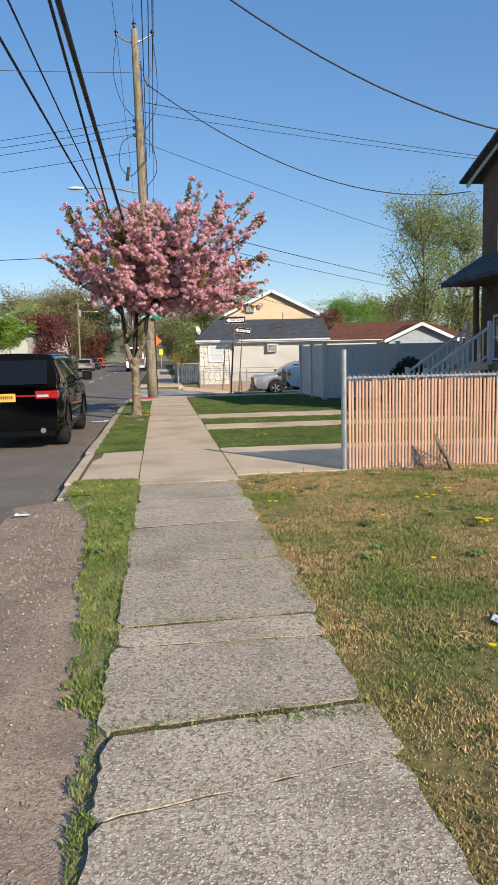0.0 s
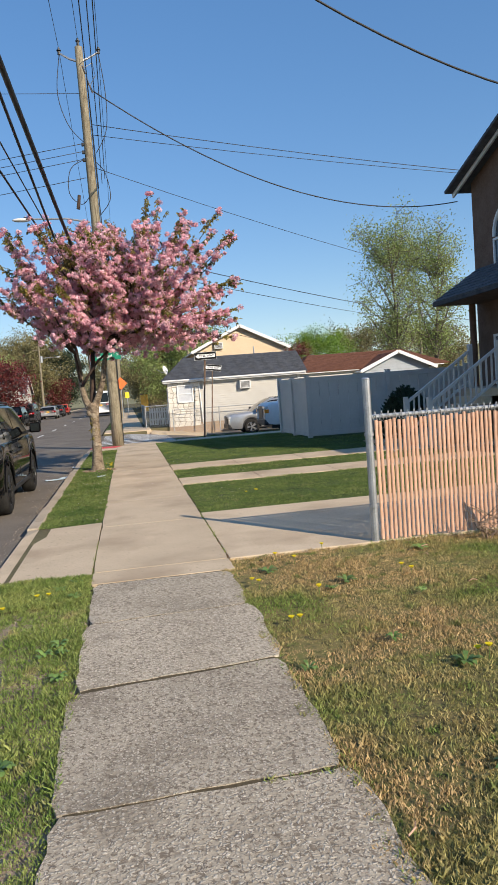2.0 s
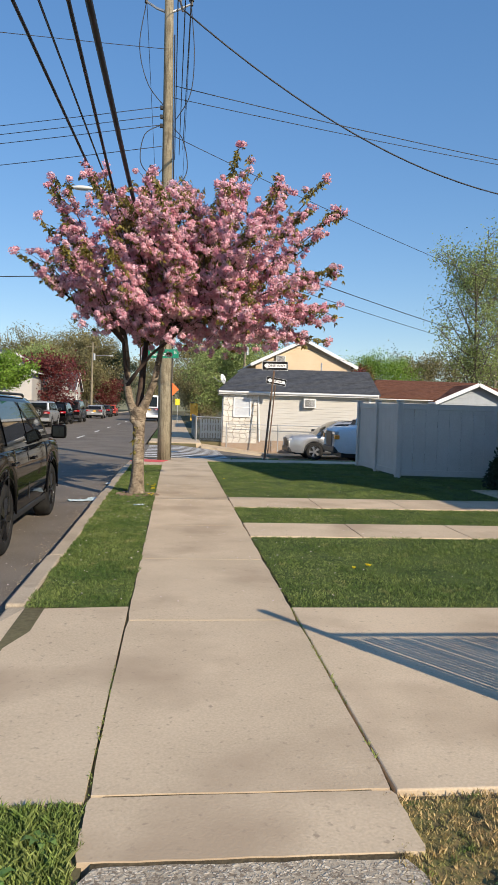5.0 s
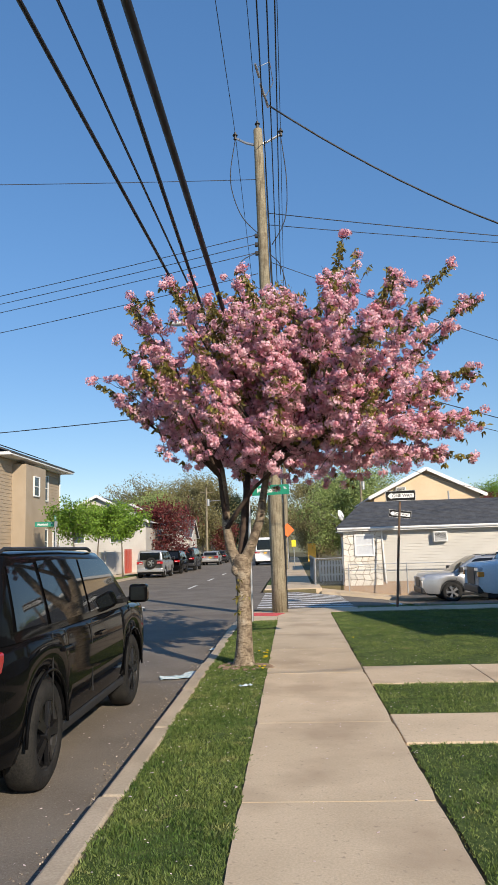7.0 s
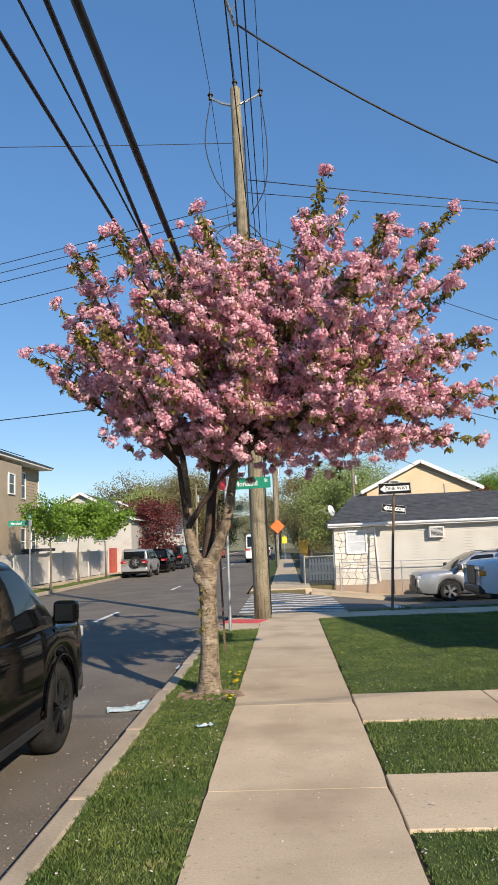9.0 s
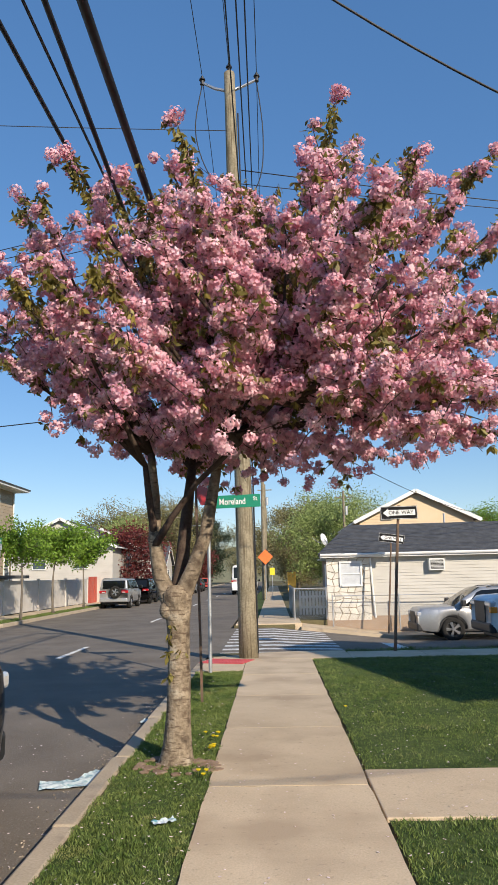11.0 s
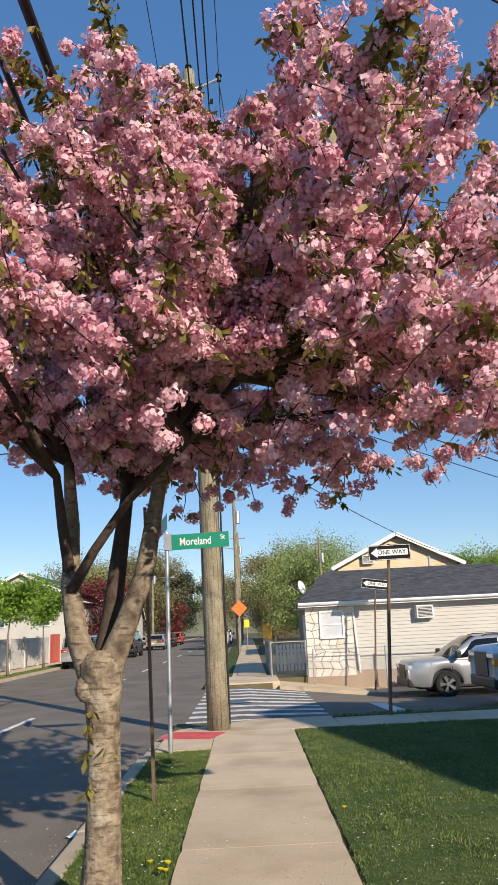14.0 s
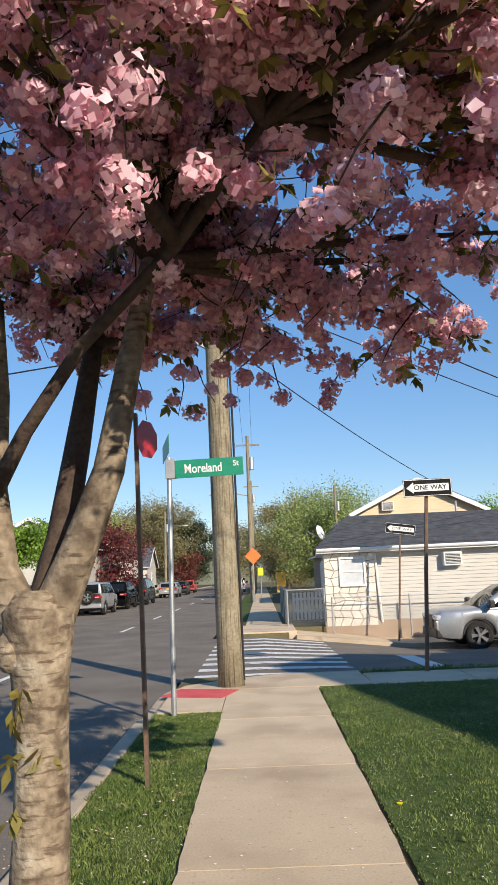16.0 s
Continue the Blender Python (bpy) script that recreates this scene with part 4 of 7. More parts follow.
for dx, dy, dz in ((0.0, 0.0, 0.0), (0.05, 0.15, -0.08), (-0.06, -0.25, 0.14)):
    part("clamp", rod(bmesh.new(), (dx, dy, dz), (dx - 0.05, dy - 0.18, dz + 0.09), 0.022, 0.018, 8), M["galvanised"], splice)
part("loop", tube(bmesh.new(), [(0, 0.05, 0), (0.14, -0.05, 0.18), (0.10, -0.3, 0.34), (-0.06, -0.4, 0.2)], [0.008] * 4, 5), M["galvanised"], splice)
# primaries over the crossarm
for x, z in [(-0.82, 13.15), (0.45, 13.17), (-0.19, 13.42)]:
    wire((x, -14, 12.6), (x, 27.4, z - 0.05), 0.5, 0.009)
    wire((x, 27.4, z - 0.05), (x - 0.3, 72, 11.5), 0.6, 0.009)
for dx, z in [(0.40, 8.55), (0.52, 8.7), (0.62, 8.85)]:
    wire((dx, -14, z - 0.3), (dx - 0.32, 27.3, z), 0.6, 0.010)
# across the side street to the far left
for z, s in [(10.0, 0.3), (9.75, 0.3), (9.5, 0.32), (8.9, 0.35)]:
    wire((-0.3, 27.3, z), (-32, 34, z - 2.2), s, 0.010)
wire((-0.3, 27.3, 11.6), (-30, 20, 9.8), 0.3, 0.009)
wire((-0.1, 27.3, 5.3), (-30, 40, 6.3), 0.15, 0.014)
# drops to the houses
wire((0.2, 18.8, 8.25), (9.95, 21.75, 6.35), 0.96, 0.014, "twisted black service drop to a house")
wire((0.05, 27.3, 9.2), (30, 44, 5.2), 0.6, 0.010)
wire((0.05, 27.3, 10.6), (30, 30, 8.3), 0.4, 0.012)
wire((-0.2, 27.3, 10.3), (30, 29, 8.0), 0.35, 0.010)
wire((0.1, 27.3, 6.6), (34, 60, 5.4), 0.5, 0.016)
wire((0.1, 27.3, 6.1), (34, 60, 4.9), 0.5, 0.012)
wire((0.1, 27.3, 5.2), (12.0, 53.0, 4.7), 0.4, 0.012)


# ---- lettering ----
def letters(text, size, depth, material, parent, at, turn=(90, 0, 0), align="CENTER", width=1.0, name="lettering"):
    cu = bpy.data.curves.new(name, "FONT")
    cu.body, cu.size, cu.extrude, cu.align_x, cu.align_y = text, size, depth, align, "CENTER"
    cu.offset = size * 0.012
    tmp = new("lettering_shape", cu)
    bpy.context.view_layer.update()
    me = bpy.data.meshes.new_from_object(tmp.evaluated_get(bpy.context.evaluated_depsgraph_get()))
    bpy.data.objects.remove(tmp)
    me.materials.clear()
    me.materials.append(material)
    ob = new(name, me)
    ob.parent = parent
    ob.matrix_basis = pose(*at, *turn) @ Matrix.Diagonal((width, 1, 1, 1))
    return ob


def plate_with_arrow(ob, w, h, tilt, z, shift):
    """A one-way plate: black, white border and arrow to the left, black words on it."""
    holder = part("sign_plate", box(bmesh.new(), (-w / 2, -0.004, -h / 2), (w / 2, 0.004, h / 2), 0.003), M["sign_black"], ob, "black and white one-way plate")
    holder.matrix_basis = pose(shift, -0.045, z, 0, tilt, 4)
    e = 0.007
    bm = bmesh.new()
    for a, b in [((-w / 2 + e, -h / 2 + e), (w / 2 - e, -h / 2 + 2 * e)), ((-w / 2 + e, h / 2 - 2 * e), (w / 2 - e, h / 2 - e)), ((-w / 2 + e, -h / 2 + 2 * e), (-w / 2 + 2 * e, h / 2 - 2 * e)), ((w / 2 - 2 * e, -h / 2 + 2 * e), (w / 2 - e, h / 2 - 2 * e))]:
        box(bm, (a[0], -0.008, a[1]), (b[0], -0.0045, b[1]))
    part("border", bm, M["sign_white"], holder)
    bm = bmesh.new()
    x0, x1 = -w / 2 + 0.05, w / 2 - 0.05
    outline = [(x0, 0), (x0 + h * 0.42, h * 0.33), (x0 + h * 0.42, h * 0.21), (x1, h * 0.21), (x1, -h * 0.21), (x0 + h * 0.42, -h * 0.21), (x0 + h * 0.42, -h * 0.33)]
    lo = [bm.verts.new((x, -0.008, z_)) for x, z_ in outline]
    hi = [bm.verts.new((x, -0.0045, z_)) for x, z_ in outline]
    bm.faces.new(lo)
    for i in range(7):
        bm.faces.new((lo[i], lo[(i + 1) % 7], hi[(i + 1) % 7], hi[i]))
    part("arrow", bm, M["sign_white"], holder, "white arrow")
    for word, x in (("ONE", h * 0.16 - w * 0.19), ("WAY", h * 0.16 + w * 0.17)):
        letters(word, h * 0.39, 0.001, M["sign_black"], holder, (x, -0.0095, 0), width=1.05)


one_way = thing("one_way_sign", (3.0, 28.02, -0.05), "one-way sign on a leaning rusty post", "street sign")
bm = tube(bmesh.new(), [(0, 0, 0), (0.12, 0.01, 1.6), (0.25, 0.02, 3.06)], [0.034, 0.032, 0.03], 6)
part("post", bm, M["rusty"], one_way)
plate_with_arrow(one_way, 0.80, 0.28, -1, 2.90, 0.24)
one_way2 = thing("one_way_sign", (4.38, 37.9, -0.50), "smaller one-way sign on a thin rusty post by the pale house", "street sign")
part("post", tube(bmesh.new(), [(0, 0, 0), (0.14, 0, 1.6), (0.28, 0, 3.4)], [0.03, 0.03, 0.028], 6), M["rusty"], one_way2)
plate_with_arrow(one_way2, 0.90, 0.31, 8, 3.25, 0.28)


def name_sign(at, words, small, turn, label, post_h, second=True, shift=0.5):
    ob = thing("street_name_sign", at, label, "street sign")
    part("post", rod(bmesh.new(), (0, 0, 0), (0, 0, post_h), 0.032, 0.03, 10), M["galvanised"], ob, "grey steel post")
    w, h = 0.84, 0.225
    bm = box(bmesh.new(), (-w / 2, -0.004, -h / 2), (w / 2, 0.004, h / 2), 0.003)
    pl = part("name_plate", bm, M["sign_green"], ob, "green name plate with white letters")
    pl.matrix_basis = pose(shift, -0.04, post_h - 0.15, 0, -1.5, turn)
    letters(words, 0.16, 0.001, M["sign_white"], pl, (-0.075, -0.006, -0.005), width=0.76)
    letters(small, 0.10, 0.001, M["sign_white"], pl, (0.33, -0.006, 0.035), width=0.9)
    part("bracket", box(bmesh.new(), (-0.04, -0.05, post_h - 0.27), (0.09, 0.0, post_h - 0.03), 0.006), M["galvanised"], ob)
    if second:
        bm = box(bmesh.new(), (-0.004, -0.45, -h / 2), (0.004, 0.45, h / 2), 0.003)
        p2 = part("name_plate", bm, M["sign_green"], ob, "green name plate seen almost edge-on")
        p2.matrix_basis = pose(-0.05, 0.1, post_h + 0.12, 0, 0, 12)
        bars = bmesh.new()
        for k in range(5):
            box(bars, (0.0045, -0.30 + k * 0.13, -0.05), (0.006, -0.22 + k * 0.13, 0.05))
        part("lettering", bars, M["sign_white"], p2)
    return ob


name_sign((-0.60, 25.1, -0.01), "Moreland", "St", 2, "green street name sign on a steel post at the corner", 3.05)
name_sign((-10.3, 41.0, -0.03), "Moreland", "St", 30, "green street name sign across the street", 3.1, True, -0.5)

stop_sign = thing("stop_sign", (-0.46, 22.2, -0.01), "dark red stop sign on a brown channel post seen edge-on", "street sign")
bm = bmesh.new()
beam(bm, (0.0, 0, -0.05), (-0.06, 0, 2.95), 0.06, 0.03)
part("post", bm, M["rusty"], stop_sign)
bm = bmesh.new()
bmesh.ops.create_cone(bm, cap_ends=True, segments=8, radius1=0.165, radius2=0.165, depth=0.006, matrix=pose(0, 0, 0, 90, 0, 0) @ pose(0, 0, 0, 0, 0, 22.5))
pl = part("sign_plate", bm, M["sign_red"], stop_sign, "dark red octagonal plate")
pl.matrix_basis = pose(0.04, -0.03, 2.72, 0, 0, 66)

orange = thing("road_work_sign", (0.02, 61.6, -0.02), "orange diamond road-work sign on a thin post", "street sign")
part("post", rod(bmesh.new(), (0, 0, 0), (0, 0, 2.9), 0.03, 0.03, 8), M["galvanised"], orange)
bm = box(bmesh.new(), (-0.36, -0.03, -0.36), (0.36, -0.02, 0.36), 0.01)
pl = part("sign_plate", bm, M["sign_orange"], orange)
pl.matrix_basis = pose(0, -0.02, 2.80, 0, 45, 0)
yellow = thing("warning_sign", (0.45, 64.0, -0.02), "yellow warning sign on a post far down the walk", "street sign")
part("post", rod(bmesh.new(), (0, 0, 0), (0, 0, 2.2), 0.03, 0.03, 8), M["galvanised"], yellow)
part("sign_plate", box(bmesh.new(), (-0.17, -0.03, 1.6), (0.17, -0.02, 2.1), 0.01), M["sign_yellow"], yellow)


# ---- fences ----
def slat_fence():
    ob = thing("slat_fence", (2.67, 9.12, -0.02), "chain-link fence woven with salmon privacy slats", "fence")
    L = 6.6
    part("end_post", rod(bmesh.new(), (0, 0, -0.05), (0, 0, 1.60), 0.038, None, 12), M["galvanised"], ob, "tall grey steel end post")
    ball(bm0 := bmesh.new(), (0, 0, 1.60), 0.04, (1, 1, 0.5))
    part("post_cap", bm0, M["galvanised"], ob)
    for x in (2.4, 4.6, 6.6):
        part("post", rod(bmesh.new(), (x, 0.05, -0.05), (x, 0.05, 1.26), 0.027, None, 10), M["galvanised"], ob)
    part("top_rail", rod(bmesh.new(), (0.03, 0.01, 1.235), (L, 0.01, 1.235), 0.021, None, 10), M["galvanised"], ob, "grey top rail")
    for z in (1.05, 0.35):
        part("clamp", rod(bmesh.new(), (0, 0, z), (0, 0, z + 0.03), 0.046, None, 12), M["galvanised"], ob)
    sl_bm = bmesh.new()
    prism(sl_bm, [(-0.0165, 0.004), (-0.0165, -0.002), (-0.009, -0.009), (0.009, -0.009), (0.0165, -0.002), (0.0165, 0.004)][::-1], 0.03, 1.20)
    shared = finish("slat", sl_bm, M["slat"])
    k, x = 0, 0.075
    rr = random.Random(3)
    while x < L:
        s = new("slat", shared)
        s.parent = ob
        s.matrix_basis = pose(x, -0.012 + rr.uniform(-0.003, 0.003), rr.uniform(-0.012, 0.012), 0, rr.uniform(-0.4, 0.4), rr.uniform(-7, 7))
        x += 0.0455
    mesh = bmesh.new()
    n = int(L / 0.0665)
    for i in range(n):
        x = 0.045 + i * 0.0665
        zz = [(x + (0.0665 if j % 2 else 0.0), -0.02 if j % 2 else 0.004, 0.02 + j * 0.0665) for j in range(19)]
        for a, b in zip(zz, zz[1:]):
            beam(mesh, a, b, 0.0024, 0.0024)
        # twisted barbs over the rail
        beam(mesh, (x, -0.015, 1.20), (x + 0.02, -0.02, 1.285), 0.005, 0.005)
        beam(mesh, (x + 0.04, -0.015, 1.20), (x + 0.02, -0.02, 1.285), 0.005, 0.005)
    me = part("wire_mesh", mesh, M["galvanised"], ob)
    me["kind"] = "stuff"


slat_fence()


def vinyl_run(ob, p, q, height, bay, cap=0.1):
    """Posts, rails and plank panels from p to q."""
    p, q = Vector(p), Vector(q)
    n = max(1, round((q - p).length / bay))
    d = (q - p).normalized()
    side = Vector((-d.y, d.x, 0))
    ang = math.degrees(math.atan2(d.y, d.x))
    for k in range(n + 1):
        c = p.lerp(q, k / n)
        bm = box(bmesh.new(), (-0.065, -0.065, 0), (0.065, 0.065, height + 0.05), 0.008)
        box(bm, (-0.08, -0.08, height + 0.05), (0.08, 0.08, height + 0.075), 0.01)
        po = part("post", bm, M["vinyl"], ob)
        po.matrix_basis = pose(*c, 0, 0, ang)
    for k in range(n):
        a, b = p.lerp(q, k / n), p.lerp(q, (k + 1) / n)
        ln = (b - a).length
        for z in (0.06, height - 0.14):
            po = part("rail", box(bmesh.new(), (0.065, -0.03, z), (ln - 0.065, 0.03, z + 0.14), 0.006), M["vinyl"], ob)
            po.matrix_basis = pose(*a, 0, 0, ang)
        m = max(3, round((ln - 0.13) / 0.28))
        w = (ln - 0.13) / m
        sh = finish("plank", box(bmesh.new(), (0.003, -0.012, 0.18), (w - 0.003, 0.012, height - 0.12), 0.004), M["vinyl"])
        for i in range(m):
            po = new("plank", sh)
            po.parent = ob
            po.matrix_basis = pose(*(a + d * (0.065 + i * w)), 0, 0, ang)


vf = thing("vinyl_fence", (5.65, 23.2, -0.02), "tall white vinyl privacy fence standing in shade", "fence")
vinyl_run(vf, (0, 0, 0), (4.8, -0.5, 0), 1.80, 2.4)
vinyl_run(vf, (0, 0, 0), (-0.15, 3.2, 0), 1.80, 1.75)
vf2 = thing("vinyl_fence", (-12.2, 41.5, -0.03), "long white vinyl fence along the opposite walk", "fence")
vinyl_run(vf2, (0, 0, 0), (0.2, 20.0, 0), 1.62, 2.4)
vinyl_run(vf2, (0, 0, 0), (-9, 0.3, 0), 1.62, 2.4)
bm = bmesh.new()
for k in range(12):
    box(bm, (-12.0 + 0.02 * (k % 2), 61.8 + k * 0.5, -0.03), (-11.94 + 0.02 * (k % 2), 62.28 + k * 0.5, 1.75), 0.01)
solid("board_fence", bm, M["car_red"], "red board fence beside the opposite walk", "fence")


def chain_link(name, at, turn, L, H, label, dense=0.09, posts=2.4, green=False):
    ob = thing(name, at, label, "fence", turn=turn)
    n = max(1, round(L / posts))
    for k in range(n + 1):
        part("post", rod(bmesh.new(), (L * k / n, 0, 0), (L * k / n, 0, H + 0.04), 0.026, None, 8), M["galvanised"], ob)
    part("top_rail", rod(bmesh.new(), (0, 0, H), (L, 0, H), 0.018, None, 8), M["galvanised"], ob)
    mesh = bmesh.new()
    for i in range(int(L / dense)):
        for j in range(int(H / dense)):
            x, z = i * dense, 0.03 + j * dense
            beam(mesh, (x, 0, z), (x + dense, 0, z + dense), 0.004, 0.004)
            beam(mesh, (x + dense, 0.004, z), (x, 0.004, z + dense), 0.004, 0.004)
    part("wire_mesh", mesh, M["galvanised"], ob)["kind"] = "stuff"


chain_link("chain_link_fence", (2.6, 38.85, -0.40), -4, 7.0, 1.2, "low chain-link fence in front of the pale house", 0.11)
chain_link("chain_link_fence", (1.25, 39.2, -0.02), 0, 1.15, 1.1, "chain-link gate beside the far walk", 0.08, 1.15)
chain_link("chain_link_fence", (1.25, 39.25, -0.02), 90, 8.0, 1.1, "chain-link fence beside the far walk", 0.14, 2.0)
picket = thing("picket_fence", (1.5, 41.5, -0.02), "white picket fence beside the pale house", "fence")
for k in range(9):
    bm = box(bmesh.new(), (k * 0.13, -0.01, 0.05), (k * 0.13 + 0.085, 0.01, 0.95), 0.004)
    part("picket", bm, M["vinyl"], picket)
part("rail", box(bmesh.new(), (0, 0.011, 0.3), (1.13, 0.04, 0.38)), M["vinyl"], picket)
part("rail", box(bmesh.new(), (0, 0.011, 0.7), (1.13, 0.04, 0.78)), M["vinyl"], picket)


# ---- houses ----
def siding(parent, x0, x1, y, z0, z1, material, board=0.13, name="wall"):
    """A wall skin of lapped boards facing -y."""
    wall = part(name, box(bmesh.new(), (x0, y + 0.001, z0), (x1, y + 0.015, z1)), material, parent)
    n = max(1, round((z1 - z0) / board))
    h = (z1 - z0) / n
    for k in range(n):
        bm = bmesh.new()
        vs = [bm.verts.new(c) for c in [(x0, y - 0.018, z0 + k * h), (x1, y - 0.018, z0 + k * h), (x1, y - 0.002, z0 + (k + 1) * h), (x0, y - 0.002, z0 + (k + 1) * h)]]
        bm.faces.new(vs)
        lip = [bm.verts.new(c) for c in [(x0, y, z0 + k * h), (x1, y, z0 + k * h)]]
        bm.faces.new((lip[0], lip[1], vs[1], vs[0]))
        part("board", bm, material, wall)
    return wall


def window(parent, x, y, z, w, h, sash=True, face="y", blind=False):
    """A framed window on a wall that faces -y, or -x, or +x."""
    def put(a, b, bevel=0.0):
        if face == "y":
            return (x + a[0], y + a[1], z + a[2]), (x + b[0], y + b[1], z + b[2])
        s = 1 if face == "-x" else -1
        return (x + a[1] * s, y + a[0], z + a[2]), (x + b[1] * s, y + b[0], z + b[2])
    bm = bmesh.new()
    for a, b in [((-w / 2 - 0.06, -0.06, -h / 2 - 0.06), (-w / 2, 0.02, h / 2 + 0.06)), ((w / 2, -0.06, -h / 2 - 0.06), (w / 2 + 0.06, 0.02, h / 2 + 0.06)), ((-w / 2, -0.06, h / 2), (w / 2, 0.02, h / 2 + 0.06)), ((-w / 2, -0.075, -h / 2 - 0.06), (w / 2, 0.02, -h / 2))]:
        box(bm, *put(a, b))
    if sash:
        box(bm, *put((-w / 2, -0.04, -0.02), (w / 2, 0.0, 0.02)))
    f = part("window", bm, M["trim"], parent, "white-framed window")
    part("pane", box(bmesh.new(), *put((-w / 2, -0.02, -h / 2), (w / 2, -0.01, h / 2))), M["pale_blind"] if blind else M["window_glass"], f, "pale drawn blind behind glass" if blind else "")
    return f


def shingles(parent, p, along, up, w, h, material, row=0.16, taper0=0.0, taper1=0.0, name="roof_slope"):
    """A roof slope from corner p: lapped shingle rows. along, up: unit directions; tapers pull the ends in towards the top."""
    p, along, up = Vector(p), Vector(along).normalized(), Vector(up).normalized()
    nrm = along.cross(up).normalized()
    bm = bmesh.new()
    n = max(2, round(h / row))
    rr = random.Random(int(abs(w) * 100 + h * 10))
    for k in range(n):
        f0, f1 = k / n, (k + 1) / n
        a0, b0 = p + along * (taper0 * f0) + up * h * f0, p + along * (w - taper1 * f0) + up * h * f0
        a1, b1 = p + along * (taper0 * f1) + up * h * f1, p + along * (w - taper1 * f1) + up * h * f1
        m = max(1, int((b0 - a0).length / 0.9))
        for i in range(m):
            off = nrm * (0.012 + rr.uniform(0, 0.006))
            q = [a0.lerp(b0, i / m) + off, a0.lerp(b0, (i + 1) / m) + off, a1.lerp(b1, (i + 1) / m) + nrm * 0.002, a1.lerp(b1, i / m) + nrm * 0.002]
            vs = [bm.verts.new(c) for c in q]
            bm.faces.new(vs)
            lo = [bm.verts.new(c - nrm * 0.02) for c in q[:2]]
            bm.faces.new((lo[0], lo[1], vs[1], vs[0]))
    q = [p, p + along * w, p + along * (w - taper1) + up * h, p + along * taper0 + up * h]
    if taper0 + taper1 < w - 0.01:
        lo, hi = [bm.verts.new(c - nrm * 0.06) for c in q], [bm.verts.new(c - nrm * 0.004) for c in q]
        bm.faces.new(lo[::-1])
        bm.faces.new(hi)
        for i in range(4):
            bm.faces.new((lo[i], lo[(i + 1) % 4], hi[(i + 1) % 4], hi[i]))
    return part(name, bm, material, parent)


def air_conditioner(at, w=0.56, h=0.42):
    ob = thing("air_conditioner", at, "white window air conditioner set through the wall", "air conditioner")
    bm = box(bmesh.new(), (-w / 2, -0.22, -h / 2), (w / 2, 0.05, h / 2), 0.012)
    part("case", bm, M["metal_white"], ob)
    bm = box(bmesh.new(), (-w / 2 + 0.05, -0.228, -h / 2 + 0.05), (w / 2 - 0.05, -0.221, h / 2 - 0.05))
    part("grille_back", bm, M["black_plastic"], ob)
    bm = bmesh.new()
    for k in range(7):
        box(bm, (-w / 2 + 0.05, -0.236, -h / 2 + 0.07 + k * 0.045), (w / 2 - 0.05, -0.2285, -h / 2 + 0.085 + k * 0.045))
    part("grille", bm, M["metal_white"], ob)


# pale house across the side street, with a stone-faced corner
wh = thing("white_house", (2.45, 39.3, -0.05), "low white-sided house with a stone corner and dark roof", "house", turn=-4)
W, D, E = 6.75, 6.0, 2.22
bm = bmesh.new()
box(bm, (0.02, 0.02, 0.12), (W, D, E + 0.02))
part("core_wall", bm, M["siding_white"], wh)
part("foundation", box(bmesh.new(), (-0.03, -0.05, -0.66), (W + 0.05, D, 0.12)), M["foundation"], wh)
siding(wh, 1.62, W + 0.02, 0.02, 0.14, E - 0.02, M["siding_white"], 0.115)
part("corner_board", box(bmesh.new(), (W - 0.06, -0.03, 0.12), (W + 0.05, 0.05, E)), M["trim"], wh)
part("downspout", tube(bmesh.new(), [(1.60, -0.05, E - 0.05), (1.64, -0.06, 1.2), (1.70, -0.06, 0.05)], [0.035] * 3, 6), M["trim"], wh)
stone = part("stone_facing", box(bmesh.new(), (0.0, -0.03, -0.05), (1.58, 0.02, E - 0.02)), M["mortar"], wh, "pale irregular stone facing")
srng = random.Random(12)
lattice = [[(i * 1.58 / 6 + (srng.uniform(-0.06, 0.06) + (0.06 if j % 2 else -0.06)) * (0 < i < 6), -0.03 + j * (E + 0.0) / 9 + srng.uniform(-0.05, 0.05) * (0 < j < 9)) for i in range(7)] for j in range(10)]
for j, i in [(j, i) for j in range(9) for i in range(6)]:
    outl = [lattice[j][i], lattice[j][i + 1], lattice[j + 1][i + 1], lattice[j + 1][i]]
    cx, cz = sum(q[0] for q in outl) / 4, sum(q[1] for q in outl) / 4
    if 0.50 < cx < 1.26 and 1.22 < cz < 2.05:
        continue
    k = 4
    outl = [(a + (cx - a) * 0.07, b + (cz - b) * 0.07) for a, b in outl]
    bm = bmesh.new()
    out = srng.uniform(0.05, 0.07)
    f_ = [bm.verts.new((a * 0.97 + cx * 0.03, -out, b * 0.97 + cz * 0.03)) for a, b in outl]
    g_ = [bm.verts.new((a, -0.03, b)) for a, b in outl]
    bm.faces.new(f_)
    for i in range(k):
        bm.faces.new((f_[i], f_[(i + 1) % k], g_[(i + 1) % k], g_[i]))
    part("stone", bm, M["stone"], stone)
window(wh, 0.88, -0.05, 1.62, 0.70, 0.78, blind=True)
for k in range(3):
    window(wh, 0.0, 1.2 + k * 1.9, 1.45, 0.8, 0.95, True, "-x")
part("eave", box(bmesh.new(), (-0.22, -0.30, E - 0.02), (W + 0.35, D + 0.2, E + 0.13), 0.01), M["trim"], wh, "white eave board")
part("gutter", tube(bmesh.new(), [(-0.2, -0.33, E + 0.09), (W + 0.33, -0.33, E + 0.09)], [0.055, 0.055], 8), M["trim"], wh)
rise, run = 1.2, 3.12
sl = math.hypot(rise, run)
